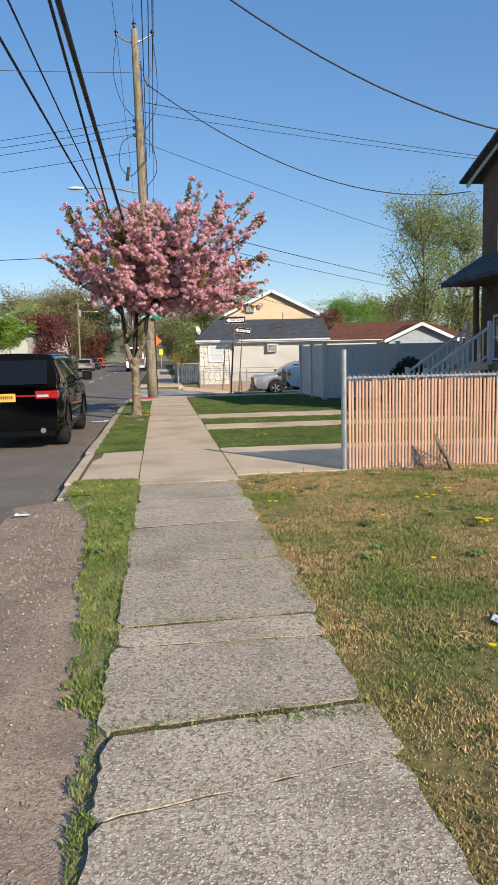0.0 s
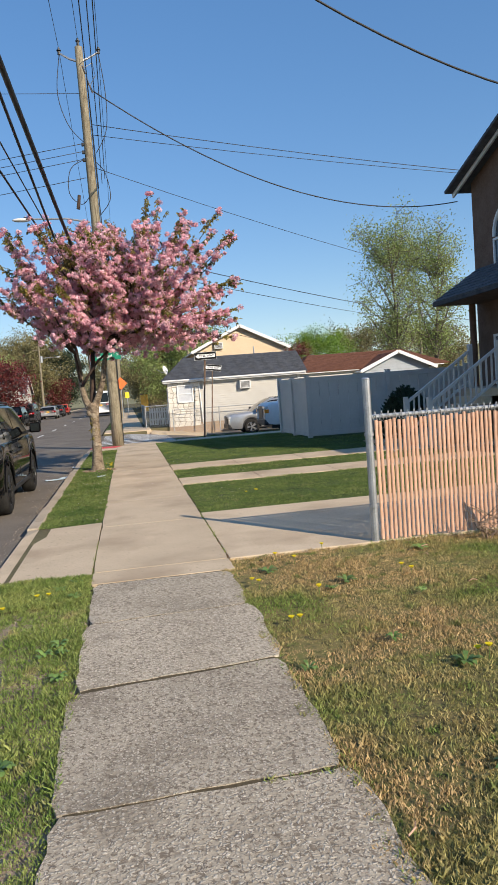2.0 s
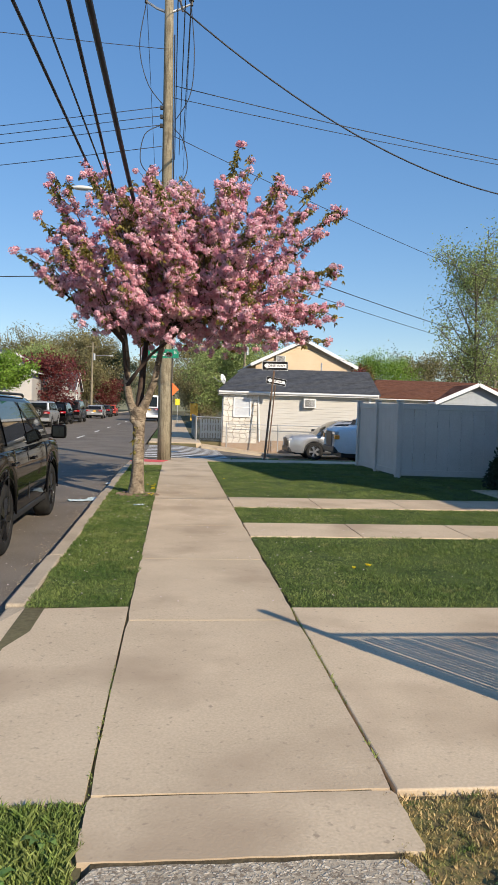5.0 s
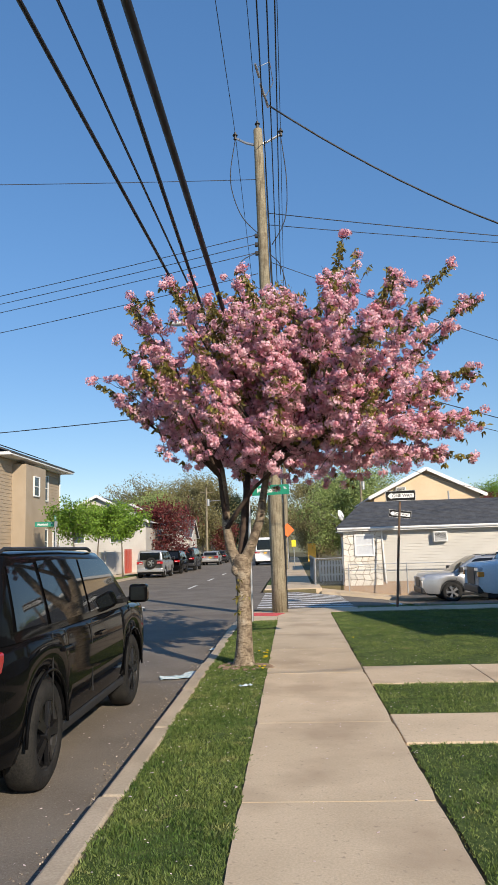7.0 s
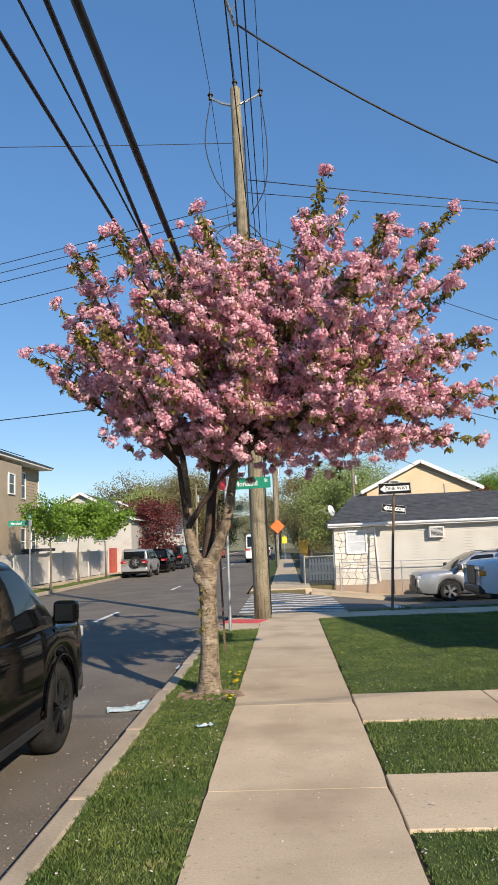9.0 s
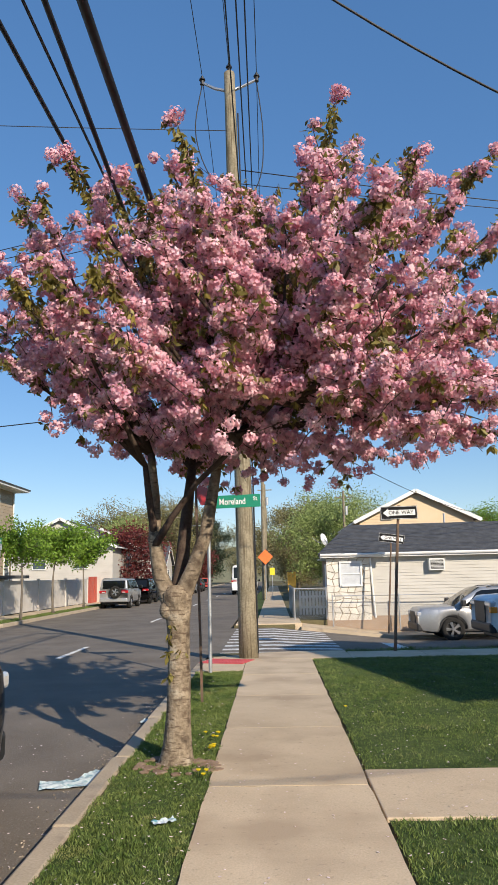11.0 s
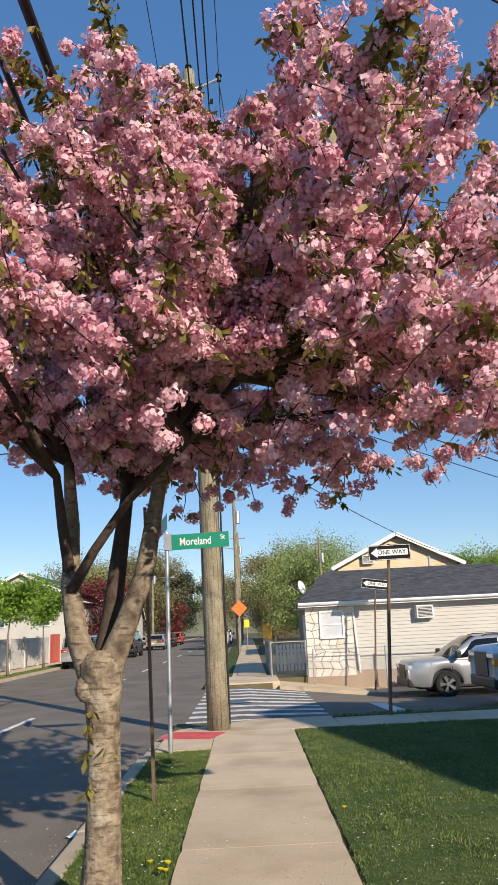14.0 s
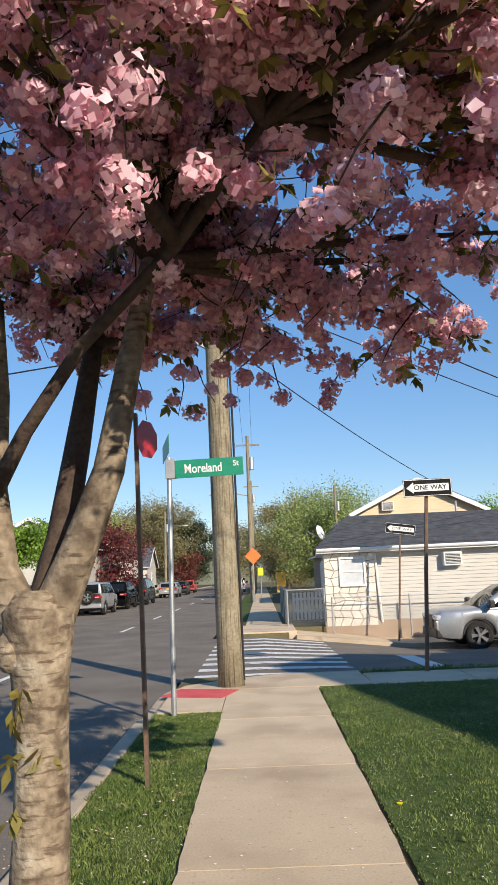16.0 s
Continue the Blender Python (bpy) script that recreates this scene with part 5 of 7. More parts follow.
shingles(wh, (-0.28, -0.36, E + 0.13), (1, 0, 0), (0, run, rise), W + 0.7, sl, M["shingle_dark"], 0.17, 1.2, 0.0)
shingles(wh, (W + 0.42, D + 0.3, E + 0.13), (-1, 0, 0), (0, -run, rise), W + 0.7, sl, M["shingle_dark"], 0.3, 0.0, 1.2)
shingles(wh, (-0.28, D + 0.3, E + 0.13), (0, -1, 0), (1.2, 0, rise), D + 0.66, math.hypot(1.2, rise), M["shingle_dark"], 0.17, run, run - 0.05)
part("gable_wall", prism(bmesh.new(), [(W, 0.1), (W + 0.05, 0.1), (W + 0.05, D), (W, D)], E, E + 0.15), M["siding_white"], wh)
part("vent_pipe", rod(bmesh.new(), (4.9, 3.4, E + 1.0), (4.9, 3.4, E + 1.75), 0.04, None, 8), M["galvanised"], wh)
dish = thing("satellite_dish", (2.55, 39.9, 2.25), "small satellite dish on a bent mast over the roof corner", "satellite dish")
part("mast", tube(bmesh.new(), [(0, 0, 0), (0.02, 0, 0.5), (-0.1, -0.05, 0.62)], [0.02] * 3, 6), M["galvanised"], dish)
part("boom", tube(bmesh.new(), [(0, 0, 0.45), (-0.30, -0.1, 0.5), (-0.55, -0.15, 0.68)], [0.013] * 3, 6), M["galvanised"], dish)
bm = bmesh.new()
bmesh.ops.create_cone(bm, cap_ends=True, segments=18, radius1=0.24, radius2=0.20, depth=0.04, matrix=pose(-0.08, 0, 0.62, 75, 0, 60))
part("reflector", bm, M["metal_white"], dish)
air_conditioner((6.38, 39.02, 1.84))


def gable_house(name, at, turn, W, D, E, R, wall, roof, label, windows=(), board=0.16, over=0.35, chimney=False):
    """A house whose gable faces -y: width W, depth D, eaves at E, ridge at R."""
    ob = thing(name, at, label, "house", turn=turn)
    bm = bmesh.new()
    box(bm, (-W / 2, 0.02, 0), (W / 2, D, E))
    lo = [bm.verts.new((x, y, z)) for y in (0.02, D) for x, z in ((-W / 2, E), (W / 2, E), (0, R))]
    bm.faces.new((lo[0], lo[1], lo[2]))
    bm.faces.new((lo[5], lo[4], lo[3]))
    part("core_wall", bm, wall, ob)
    siding(ob, -W / 2, W / 2, 0.0, 0, E, wall, board)
    n = max(3, round((R - E) / board))
    bm = bmesh.new()
    for k in range(n):
        f0, f1 = k / n, (k + 1) / n
        q = [(-W / 2 * (1 - f0), -0.018, E + (R - E) * f0), (W / 2 * (1 - f0), -0.018, E + (R - E) * f0), (W / 2 * (1 - f1), -0.002, E + (R - E) * f1), (-W / 2 * (1 - f1), -0.002, E + (R - E) * f1)]
        if f1 > 0.999:
            q = q[:3]
        bm.faces.new([bm.verts.new(c) for c in q])
    part("gable", bm, wall, ob)
    h = R - E
    sl = math.hypot(W / 2 + over, h * (W / 2 + over) / (W / 2))
    dz = h * over / (W / 2)
    shingles(ob, (-W / 2 - over, D + over, E - dz + 0.06), (0, -1, 0), (W / 2, 0, h), D + 2 * over, sl, roof, 0.2)
    shingles(ob, (W / 2 + over, -over, E - dz + 0.06), (0, 1, 0), (-W / 2, 0, h), D + 2 * over, sl, roof, 0.2)
    for s in (-1, 1):
        bm = bmesh.new()
        beam(bm, (s * (W / 2 + over), -over - 0.02, E - dz), (0, -over - 0.02, R + 0.03), 0.04, 0.20)
        part("rake_board", bm, M["trim"], ob)
        part("gutter", tube(bmesh.new(), [(s * (W / 2 + over), -over, E - dz), (s * (W / 2 + over), D + over, E - dz)], [0.06, 0.06], 6), M["trim"], ob)
    for x, z, w, hh in windows:
        window(ob, x, -0.005, z, w, hh)
    if chimney:
        part("chimney", box(bmesh.new(), (W * 0.28, D * 0.4, R - 1.6), (W * 0.28 + 0.5, D * 0.4 + 0.5, R + 0.5), 0.01), M["metal_white"], ob)
    return ob


gable_house("beige_house", (8.55, 53.0, -0.05), 0, 6.3, 9, 4.55, 6.05, M["siding_beige"], M["shingle_dark"], "beige sided two-storey house behind the pale house", [(-1.4, 2.6, 0.9, 1.2), (1.6, 2.6, 0.9, 1.2)])
air_conditioner((7.0, 52.98, 4.75), 0.6, 0.45)
brown = gable_house("brown_roof_house", (17.3, 46.0, -0.05), 0, 4.2, 9, 2.35, 3.25, M["grey_siding"], M["shingle_brown"], "low grey house with brown shingle roof", [(0, 1.2, 1.2, 1.0)], 0.16, 0.4)
wing = thing("brown_roof_house", (11.2, 46.8, -0.05), "long wing of a low house under a brown hipped roof", "house")
part("core_wall", box(bmesh.new(), (0, 0.02, 0), (4.4, 7, 2.3)), M["siding_white"], wing)
siding(wing, 0, 4.4, 0.0, 0, 2.3, M["siding_white"])
part("eave", box(bmesh.new(), (-0.3, -0.3, 2.3), (9.5, 7.2, 2.42), 0.01), M["trim"], wing)
shingles(wing, (-0.35, -0.35, 2.42), (1, 0, 0), (0, 3.6, 1.15), 10.2, math.hypot(3.6, 1.15), M["shingle_brown"], 0.18, 1.8, 1.8)
shingles(wing, (9.85, 7.3, 2.42), (-1, 0, 0), (0, -3.6, 1.15), 10.2, math.hypot(3.6, 1.15), M["shingle_brown"], 0.3, 1.8, 1.8)
shingles(wing, (-0.35, 7.3, 2.42), (0, -1, 0), (1.8, 0, 1.15), 7.6, math.hypot(1.8, 1.15), M["shingle_brown"], 0.18, 3.7, 3.7)

# tall brown house on the walker's side, facing the street, with porch roof and steps
bh = thing("brown_house", (10.15, 11.6, -0.03), "two-storey brown brick house with arched window and porch roof", "house")
DY, EZ, RZ = 9.7, 6.74, 8.30
bm = bmesh.new()
box(bm, (0, 0, 0), (11, DY, EZ))
lo = [bm.verts.new((x, y, z)) for x in (0, 11) for y, z in ((0, EZ), (DY, EZ), (DY / 2, RZ))]
bm.faces.new((lo[0], lo[2], lo[1]))
bm.faces.new((lo[3], lo[4], lo[5]))
part("wall", bm, M["brick_brown"], bh)
sl = math.hypot(DY / 2 + 0.5, (RZ - EZ) * (DY / 2 + 0.5) / (DY / 2))
dz = (RZ - EZ) * 0.5 / (DY / 2)
shingles(bh, (-0.28, -0.5, EZ - dz + 0.08), (1, 0, 0), (0, DY / 2, RZ - EZ), 12, sl, M["shingle_dark"], 0.22)
shingles(bh, (11.45, DY + 0.5, EZ - dz + 0.08), (-1, 0, 0), (0, -DY / 2, RZ - EZ), 12, sl, M["shingle_dark"], 0.22)
for s, y in ((-1, -0.5), (1, DY + 0.5)):
    bm = bmesh.new()
    beam(bm, (-0.30, y, EZ - dz), (-0.30, DY / 2, RZ + 0.05), 0.05, 0.20)
    part("rake_board", bm, M["trim"], bh)
window(bh, -0.005, DY - 2.0, 4.3, 1.6, 1.3, True, "-x")
bm = bmesh.new()
pts = [(-0.05, DY - 2.0 + 0.8 * math.cos(a), 5.05 + 0.75 * math.sin(a)) for a in (math.pi * k / 12 for k in range(13))]
tube(bm, pts, [0.05] * 13, 6)
arch = part("arched_window", bm, M["trim"], bh, "half-round window over a wide sash")
bm = bmesh.new()
vs = [bm.verts.new((-0.012, y, z)) for _, y, z in pts]
bm.faces.new(vs)
part("pane", bm, M["window_glass"], arch)
window(bh, -0.005, 1.8, 4.3, 1.5, 1.3, True, "-x")
window(bh, -0.005, DY - 1.6, 1.9, 1.2, 1.2, True, "-x")
shingles(bh, (-1.35, DY - 0.1, 3.55), (0, -1, 0), (1.35, 0, 0.85), DY - 0.4, math.hypot(1.35, 0.85), M["shingle_dark"], 0.2, name="porch_roof")
part("porch_eave", box(bmesh.new(), (-1.35, 0.5, 3.44), (-1.28, DY - 0.1, 3.54), 0.01), M["shingle_dark"], bh, "dark eave board")
part("porch_soffit", box(bmesh.new(), (-1.28, 0.5, 3.45), (-0.005, DY - 0.1, 3.49)), M["brick_brown"], bh, "dark brown soffit")
for y in (0.8, DY - 0.3):
    part("porch_post", rod(bmesh.new(), (-0.30, y, 1.2), (-0.30, y, 3.46), 0.09, None, 10), M["brick_brown"], bh, "dark brown post")
part("stoop", box(bmesh.new(), (-1.3, 0.6, 0), (-0.005, DY - 0.1, 1.2), 0.01), M["foundation"], bh)
front_steps = thing("front_steps", (6.95, 18.2, 0.0), "concrete front steps with white railings and balusters", "steps")
for k in range(7):
    part("step", box(bmesh.new(), (k * 0.25, -0.65, 0), (1.70, 0.65, 0.17 * (k + 1)), 0.01) if k < 7 else None, M["concrete"], front_steps)
for y in (-0.68, 0.68):
    part("rail", beam(bmesh.new(), (0, y, 0.95), (1.7, y, 2.10), 0.07, 0.06), M["vinyl"], front_steps, "white handrail")
    part("rail", beam(bmesh.new(), (0, y, 0.25), (1.7, y, 1.40), 0.06, 0.05), M["vinyl"], front_steps)
    for k in range(13):
        x = 0.07 + k * 0.132
        z = 0.25 + x * 1.15 / 1.7
        part("baluster", box(bmesh.new(), (x - 0.018, y - 0.018, z), (x + 0.018, y + 0.018, z + 0.70)), M["vinyl"], front_steps)
    for x, z in ((0.0, 0.0), (1.7, 1.15)):
        part("newel", box(bmesh.new(), (x - 0.05, y - 0.05, z), (x + 0.05, y + 0.05, z + 1.1), 0.008), M["vinyl"], front_steps)

# tan house across the street
th = thing("tan_house", (-13.1, 41.3, -0.05), "tan sided two-storey house with solar panels on the roof", "house", turn=90)
part("core_wall", box(bmesh.new(), (0, 0.02, 0), (8.7, 9, 6.25)), M["siding_tan"], th)
siding(th, 0, 8.72, 0.0, 0, 6.25, M["siding_tan"], 0.17)
part("bay", box(bmesh.new(), (1.6, -0.7, 0.0), (4.4, 0.0, 6.0), 0.01), M["siding_tan"], th)
bm = bmesh.new()
beam(bm, (4.4, -0.35, 3.9), (5.3, -0.35, 3.6), 0.08, 0.75)
part("awning", bm, M["shingle_brown"], th)
part("eave", box(bmesh.new(), (-0.4, -0.75, 6.22), (9.1, 9.4, 6.36), 0.01), M["trim"], th)
shingles(th, (-0.45, -0.8, 6.36), (1, 0, 0), (0, 4.6, 1.7), 9.6, math.hypot(4.6, 1.7), M["shingle_dark"], 0.2, 1.6, 1.6)
shingles(th, (9.15, -0.8, 6.36), (0, 1, 0), (-1.6, 0, 1.7), 10.6, math.hypot(1.6, 1.7), M["shingle_dark"], 0.2, 4.6, 4.6)
bm = bmesh.new()
for i in range(5):
    for j in range(2):
        c0 = Vector((2.0 + i * 1.05, 0.0 + j * 1.5, 6.76 + j * 0.554))
        beam(bm, c0, c0 + Vector((0, 1.4, 0.517)), 0.98, 0.04)
part("solar_panels", bm, M["sign_black"], th, "dark solar panels")
window(th, 6.3, -0.005, 5.2, 0.8, 1.3)
window(th, 6.3, -0.005, 2.3, 0.8, 1.3)
window(th, 8.0, -0.005, 2.3, 0.6, 1.2)
window(th, 3.0, -0.705, 5.0, 0.7, 0.9)
part("downspout", tube(bmesh.new(), [(8.68, -0.06, 6.2), (8.68, -0.06, 0.1)], [0.04, 0.04], 6), M["trim"], th)
part("porch_roof", box(bmesh.new(), (4.8, -1.3, 1.75), (7.8, -0.03, 1.9), 0.01), M["shingle_dark"], th)
gable_house("white_gable_house", (-14.6, 64.0, -0.05), 0, 7.5, 9, 4.0, 5.9, M["siding_white"], M["shingle_dark"], "white sided house with a wide gable across the street", [(-1.5, 3.0, 0.9, 1.2), (1.5, 3.0, 0.9, 1.2)])
gable_house("white_gable_house", (-15.4, 80.0, -0.05), 0, 7.5, 9, 4.2, 6.2, M["siding_white"], M["shingle_dark"], "pale house with a steep gable far down the street", [(0, 3.0, 1.2, 1.2)])
gable_house("white_gable_house", (-13.2, 108.0, -0.05), 90, 7, 8, 3.4, 5.6, M["siding_white"], M["shingle_dark"], "small white house far down the street", [(0, 2.0, 1.2, 1.2)])
gable_house("far_house", (7.7, 66.0, -0.05), 0, 6, 9, 3.0, 5.0, M["foundation"], M["shingle_brown"], "far brick house beyond the beige house", [(0, 2.0, 1.2, 1.2)])
gable_house("far_house", (-14.0, 140.0, -0.05), 90, 8, 9, 4, 6.5, M["siding_white"], M["shingle_dark"], "far white house at the end of the street")
shed = thing("orange_shed", (1.9, 84.0, -0.05), "small orange-yellow shed beside the far walk", "shed")
part("wall", box(bmesh.new(), (0, 0, 0), (0.8, 1.4, 1.9), 0.02), M["plate"], shed)
part("roof", box(bmesh.new(), (-0.1, -0.1, 1.9), (0.9, 1.5, 2.0), 0.02), M["shingle_dark"], shed)


# ---- vehicles ----
def wheel(parent, x, y, r, w, rim_mat, spokes=5):
    ob = new("wheel")
    ob.parent = parent
    ob.location = (x, y, r)
    s = 1 if x > 0 else -1
    prof = [(0.60, 0.42), (0.66, 0.50), (0.86, 0.50), (0.97, 0.40), (1.0, 0.20), (1.0, -0.20), (0.97, -0.40), (0.86, -0.50), (0.66, -0.50), (0.60, -0.42)]
    bm = bmesh.new()
    n = 32
    rings = [[bm.verts.new((s * w * p[1], r * p[0] * math.cos(a), r * p[0] * math.sin(a))) for p in prof] for a in (2 * math.pi * k / n for k in range(n))]
    for k in range(n):
        a, b = rings[k], rings[(k + 1) % n]
        for i in range(len(prof)):
            j = (i + 1) % len(prof)
            bm.faces.new((a[i], a[j], b[j], b[i]))
    part("tyre", bm, M["rubber"], ob, smooth=True)
    bm = bmesh.new()
    rings = [[bm.verts.new((s * w * d, r * q * math.cos(a), r * q * math.sin(a))) for q, d in ((0.66, 0.46), (0.62, 0.46), (0.58, 0.20), (0.58, -0.4))] for a in (2 * math.pi * k / n for k in range(n))]
    for k in range(n):
        a, b = rings[k], rings[(k + 1) % n]
        for i in range(3):
            bm.faces.new((a[i], a[i + 1], b[i + 1], b[i]))
    bmesh.ops.create_cone(bm, cap_ends=True, segments=16, radius1=r * 0.15, radius2=r * 0.13, depth=0.05, matrix=Matrix.Translation((s * w * 0.42, 0, 0)) @ pose(0, 0, 0, 0, 90, 0))
    for k in range(spokes):
        a = 2 * math.pi * k / spokes
        for da in (-0.13, 0.13):
            beam(bm, (s * w * 0.42, r * 0.10 * math.cos(a), r * 0.10 * math.sin(a)), (s * w * 0.40, r * 0.60 * math.cos(a + da), r * 0.60 * math.sin(a + da)), 0.03, 0.045)
    part("rim", bm, rim_mat, ob)
    part("brake_disc", rod(bmesh.new(), (s * w * 0.0, 0, 0), (s * w * 0.08, 0, 0), r * 0.5, None, 20), M["rim_dark"], ob)
    return ob


def vehicle(name, at, turn, label, category, L, W, H, paint, rim, belt=1.08, hood=1.05, sill=0.34, wheel_r=0.36, base=0.58, hood_end=0.20, screen_run=0.75, tail=0.06, tail_run=0.28, plate=True, spare=False, boxy=0.0, lights=True):
    """A car, nose towards +y. Fractions run along the length from the tail."""
    ob = thing(name, at, label, category, turn=turn)
    hl = L / 2
    wy = (-base * L / 2 - 0.02 * L, base * L / 2 - 0.02 * L)
    ra = wheel_r * 1.16
    ys = sorted(set([round(v, 3) for v in np.linspace(-hl, hl, 70)] + [round(c + ra * k, 3) for c in wy for k in (-1.0, -0.98, -0.94, -0.85, -0.7, -0.5, -0.25, 0, 0.25, 0.5, 0.7, 0.85, 0.94, 0.98, 1.0)]))
    y_h = hl - hood_end * L          # foot of the windscreen
    y_r = y_h - screen_run           # front edge of the roof
    y_t = -hl + tail * L + tail_run  # rear edge of the roof
    y_b = -hl + tail * L             # foot of the rear window

    def plan(y):
        s = y / hl
        e = 1 - 0.16 * max(0, (s - 0.72) / 0.28) ** 2 - (0.09 * max(0, (-s - 0.80) / 0.20) ** 2)
        return W / 2 * (e * (1 - boxy) + boxy * min(1, e + 0.05))

    def top(y):
        if y > y_h:
            f = (y - y_h) / (hl - y_h)
            return hood - 0.05 * f - 0.16 * max(0, (f - 0.82) / 0.18) ** 2
        return belt

    def low(y):
        z = sill + 0.06 * max(0, (abs(y) / hl - 0.85) / 0.15)
        for c in wy:
            d = abs(y - c)
            if d < ra:
                z = max(z, wheel_r + math.sqrt(max(0, ra * ra - d * d)) * 1.0)
        return z

    def ring(y):
        w, t, b = plan(y), top(y), low(y)
        t = max(t, b + 0.1)
        prof = [(0.93, b), (0.985, b + (t - b) * 0.16), (1.0, b + (t - b) * 0.45), (0.995, b + (t - b) * 0.70), (0.975, b + (t - b) * 0.90), (0.94, t - 0.01), (0.86, t + 0.012), (0.45, t + 0.035), (0.0, t + 0.045)]
        half = [(w * a, y, z) for a, z in prof]
        return half + [(-x, yy, z) for x, yy, z in half[-2::-1]]

    bm = bmesh.new()
    rings = [[bm.verts.new(c) for c in ring(y)] for y in ys]
    for a, b in zip(rings, rings[1:]):
        for i in range(len(a) - 1):
            bm.faces.new((a[i], a[i + 1], b[i + 1], b[i]))
    bm.faces.new(rings[0])
    bm.faces.new(rings[-1][::-1])
    part("body", bm, paint, ob, smooth=True)
    # cabin
    def cabin_top(y):
        if y > y_r:
            f = (y_h - y) / max(0.01, y_h - y_r)
            return belt + (H - belt - 0.02) * (1 - (1 - f) ** 1.25)
        if y < y_t:
            f = (y - y_b) / max(0.01, y_t - y_b)
            return belt + (H - belt - 0.04) * min(1, f) ** 0.8
        m = (y - y_t) / (y_r - y_t)
        return H - 0.04 + 0.05 * math.sin(math.pi * (0.25 + 0.6 * m)) - 0.01

    def side_x(y, u):
        w = min(plan(y), plan(y_b + 0.5)) * 0.955
        return w - (w - W / 2 * (0.78 + 0.1 * boxy)) * u ** 1.15

    def cab(y):
        t = cabin_top(y)
        full = (t - belt) / (H - belt)
        prof = [(side_x(y, 0), belt - 0.02)]
        for u in (0.3, 0.6, 0.88):
            prof.append((side_x(y, u * full), belt + (t - belt) * u))
        prof += [(side_x(y, full) * 0.95, belt + (t - belt) * 0.975), (side_x(y, full) * 0.82, t), (side_x(y, full) * 0.4, t + 0.015), (0, t + 0.02)]
        half = [(x, y, z) for x, z in prof]
        return half + [(-x, yy, z) for x, yy, z in half[-2::-1]]

    yc = list(np.linspace(y_b, y_t, 6)) + list(np.linspace(y_t, y_r, 10))[1:] + list(np.linspace(y_r, y_h, 10))[1:]
    bm = bmesh.new()
    rings = [[bm.verts.new(c) for c in cab(y)] for y in yc]
    for a, b in zip(rings, rings[1:]):
        for i in range(len(a) - 1):
            bm.faces.new((a[i], a[i + 1], b[i + 1], b[i]))
    bm.faces.new(rings[0])
    bm.faces.new(rings[-1][::-1])
    part("cabin", bm, paint, ob, smooth=True)

    def pane(name, y0, y1, u0, u1, s, slant0=0.0, slant1=0.0):
        bm = bmesh.new()
        g = []
        for i in range(5):
            u = u0 + (u1 - u0) * i / 4
            row = []
            for j in range(7):
                y = (y0 + slant0 * u) + ((y1 + slant1 * u) - (y0 + slant0 * u)) * j / 6
                t = cabin_top(y)
                full = (t - belt) / (H - belt)
                row.append(bm.verts.new((s * (side_x(y, u * full) + 0.010), y, belt + (t - belt) * u)))
            g.append(row)
        for a, b in zip(g, g[1:]):
            for j in range(6):
                bm.faces.new((a[j], a[j + 1], b[j + 1], b[j]))
        return part(name, bm, M["car_glass"], ob, smooth=True)

    span = y_r - y_t
    for s in (-1, 1):
        pane("side_window", y_t + span * 0.66 + 0.06, y_h - 0.22, 0.06, 0.86, s, 0.0, -(y_h - 0.22 - y_r) * 0.86)
        pane("side_window", y_t + span * 0.26, y_t + span * 0.66, 0.06, 0.86, s)
        pane("side_window", y_t - 0.02, y_t + span * 0.26 - 0.08, 0.10, 0.84, s, 0.1, 0.0)
    bm = bmesh.new()
    g = [[bm.verts.new((side_x(y, (cabin_top(y) - belt) / (H - belt)) * 0.90 * k / 4, y + 0.008, cabin_top(y) + 0.024 - 0.006 * abs(k))) for k in range(-4, 5)] for y in np.linspace(y_r + 0.04, y_h - 0.03, 8)]
    for a, b in zip(g, g[1:]):
        for j in range(8):
            bm.faces.new((a[j], a[j + 1], b[j + 1], b[j]))
    part("windshield", bm, M["car_glass"], ob, smooth=True)
    bm = bmesh.new()
    g = [[bm.verts.new((side_x(y_b, 0.5) * 0.86 * k / 4, y_b + (y_t - y_b) * f ** 1.25 - 0.030, belt + (H - belt - 0.05) * f)) for k in range(-4, 5)] for f in np.linspace(0.12, 0.88, 5)]
    for a, b in zip(g, g[1:]):
        for j in range(8):
            bm.faces.new((a[j], a[j + 1], b[j + 1], b[j]))
    part("rear_window", bm, M["car_glass"], ob, smooth=True)
    part("underbody", box(bmesh.new(), (-W * 0.40, -hl + 0.25, 0.24), (W * 0.40, hl - 0.25, 0.62), 0.03), M["black_plastic"], ob)
    for c in wy:
        for s in (-1, 1):
            wheel(ob, s * (W / 2 - 0.125), c, wheel_r, 0.24, rim)
        bm = rod(bmesh.new(), (-W * 0.46, c, wheel_r), (W * 0.46, c, wheel_r), ra * 0.995, None, 24)
        for v in [v for v in bm.verts if v.co.z < 0.40]:
            v.co.z = 0.40
        part("wheel_well", bm, M["black_plastic"], ob)
        for s in (-1, 1):
            arc = [(s * (plan(c) * 0.993 + 0.004), c + ra * 1.02 * math.cos(a), wheel_r + ra * 1.02 * math.sin(a)) for a in (math.pi * k / 14 - 0.02 for k in range(15))]
            part("arch_trim", tube(bmesh.new(), arc, [0.013] * 15, 6), paint if paint is M["car_black"] else M["black_plastic"], ob, smooth=True)
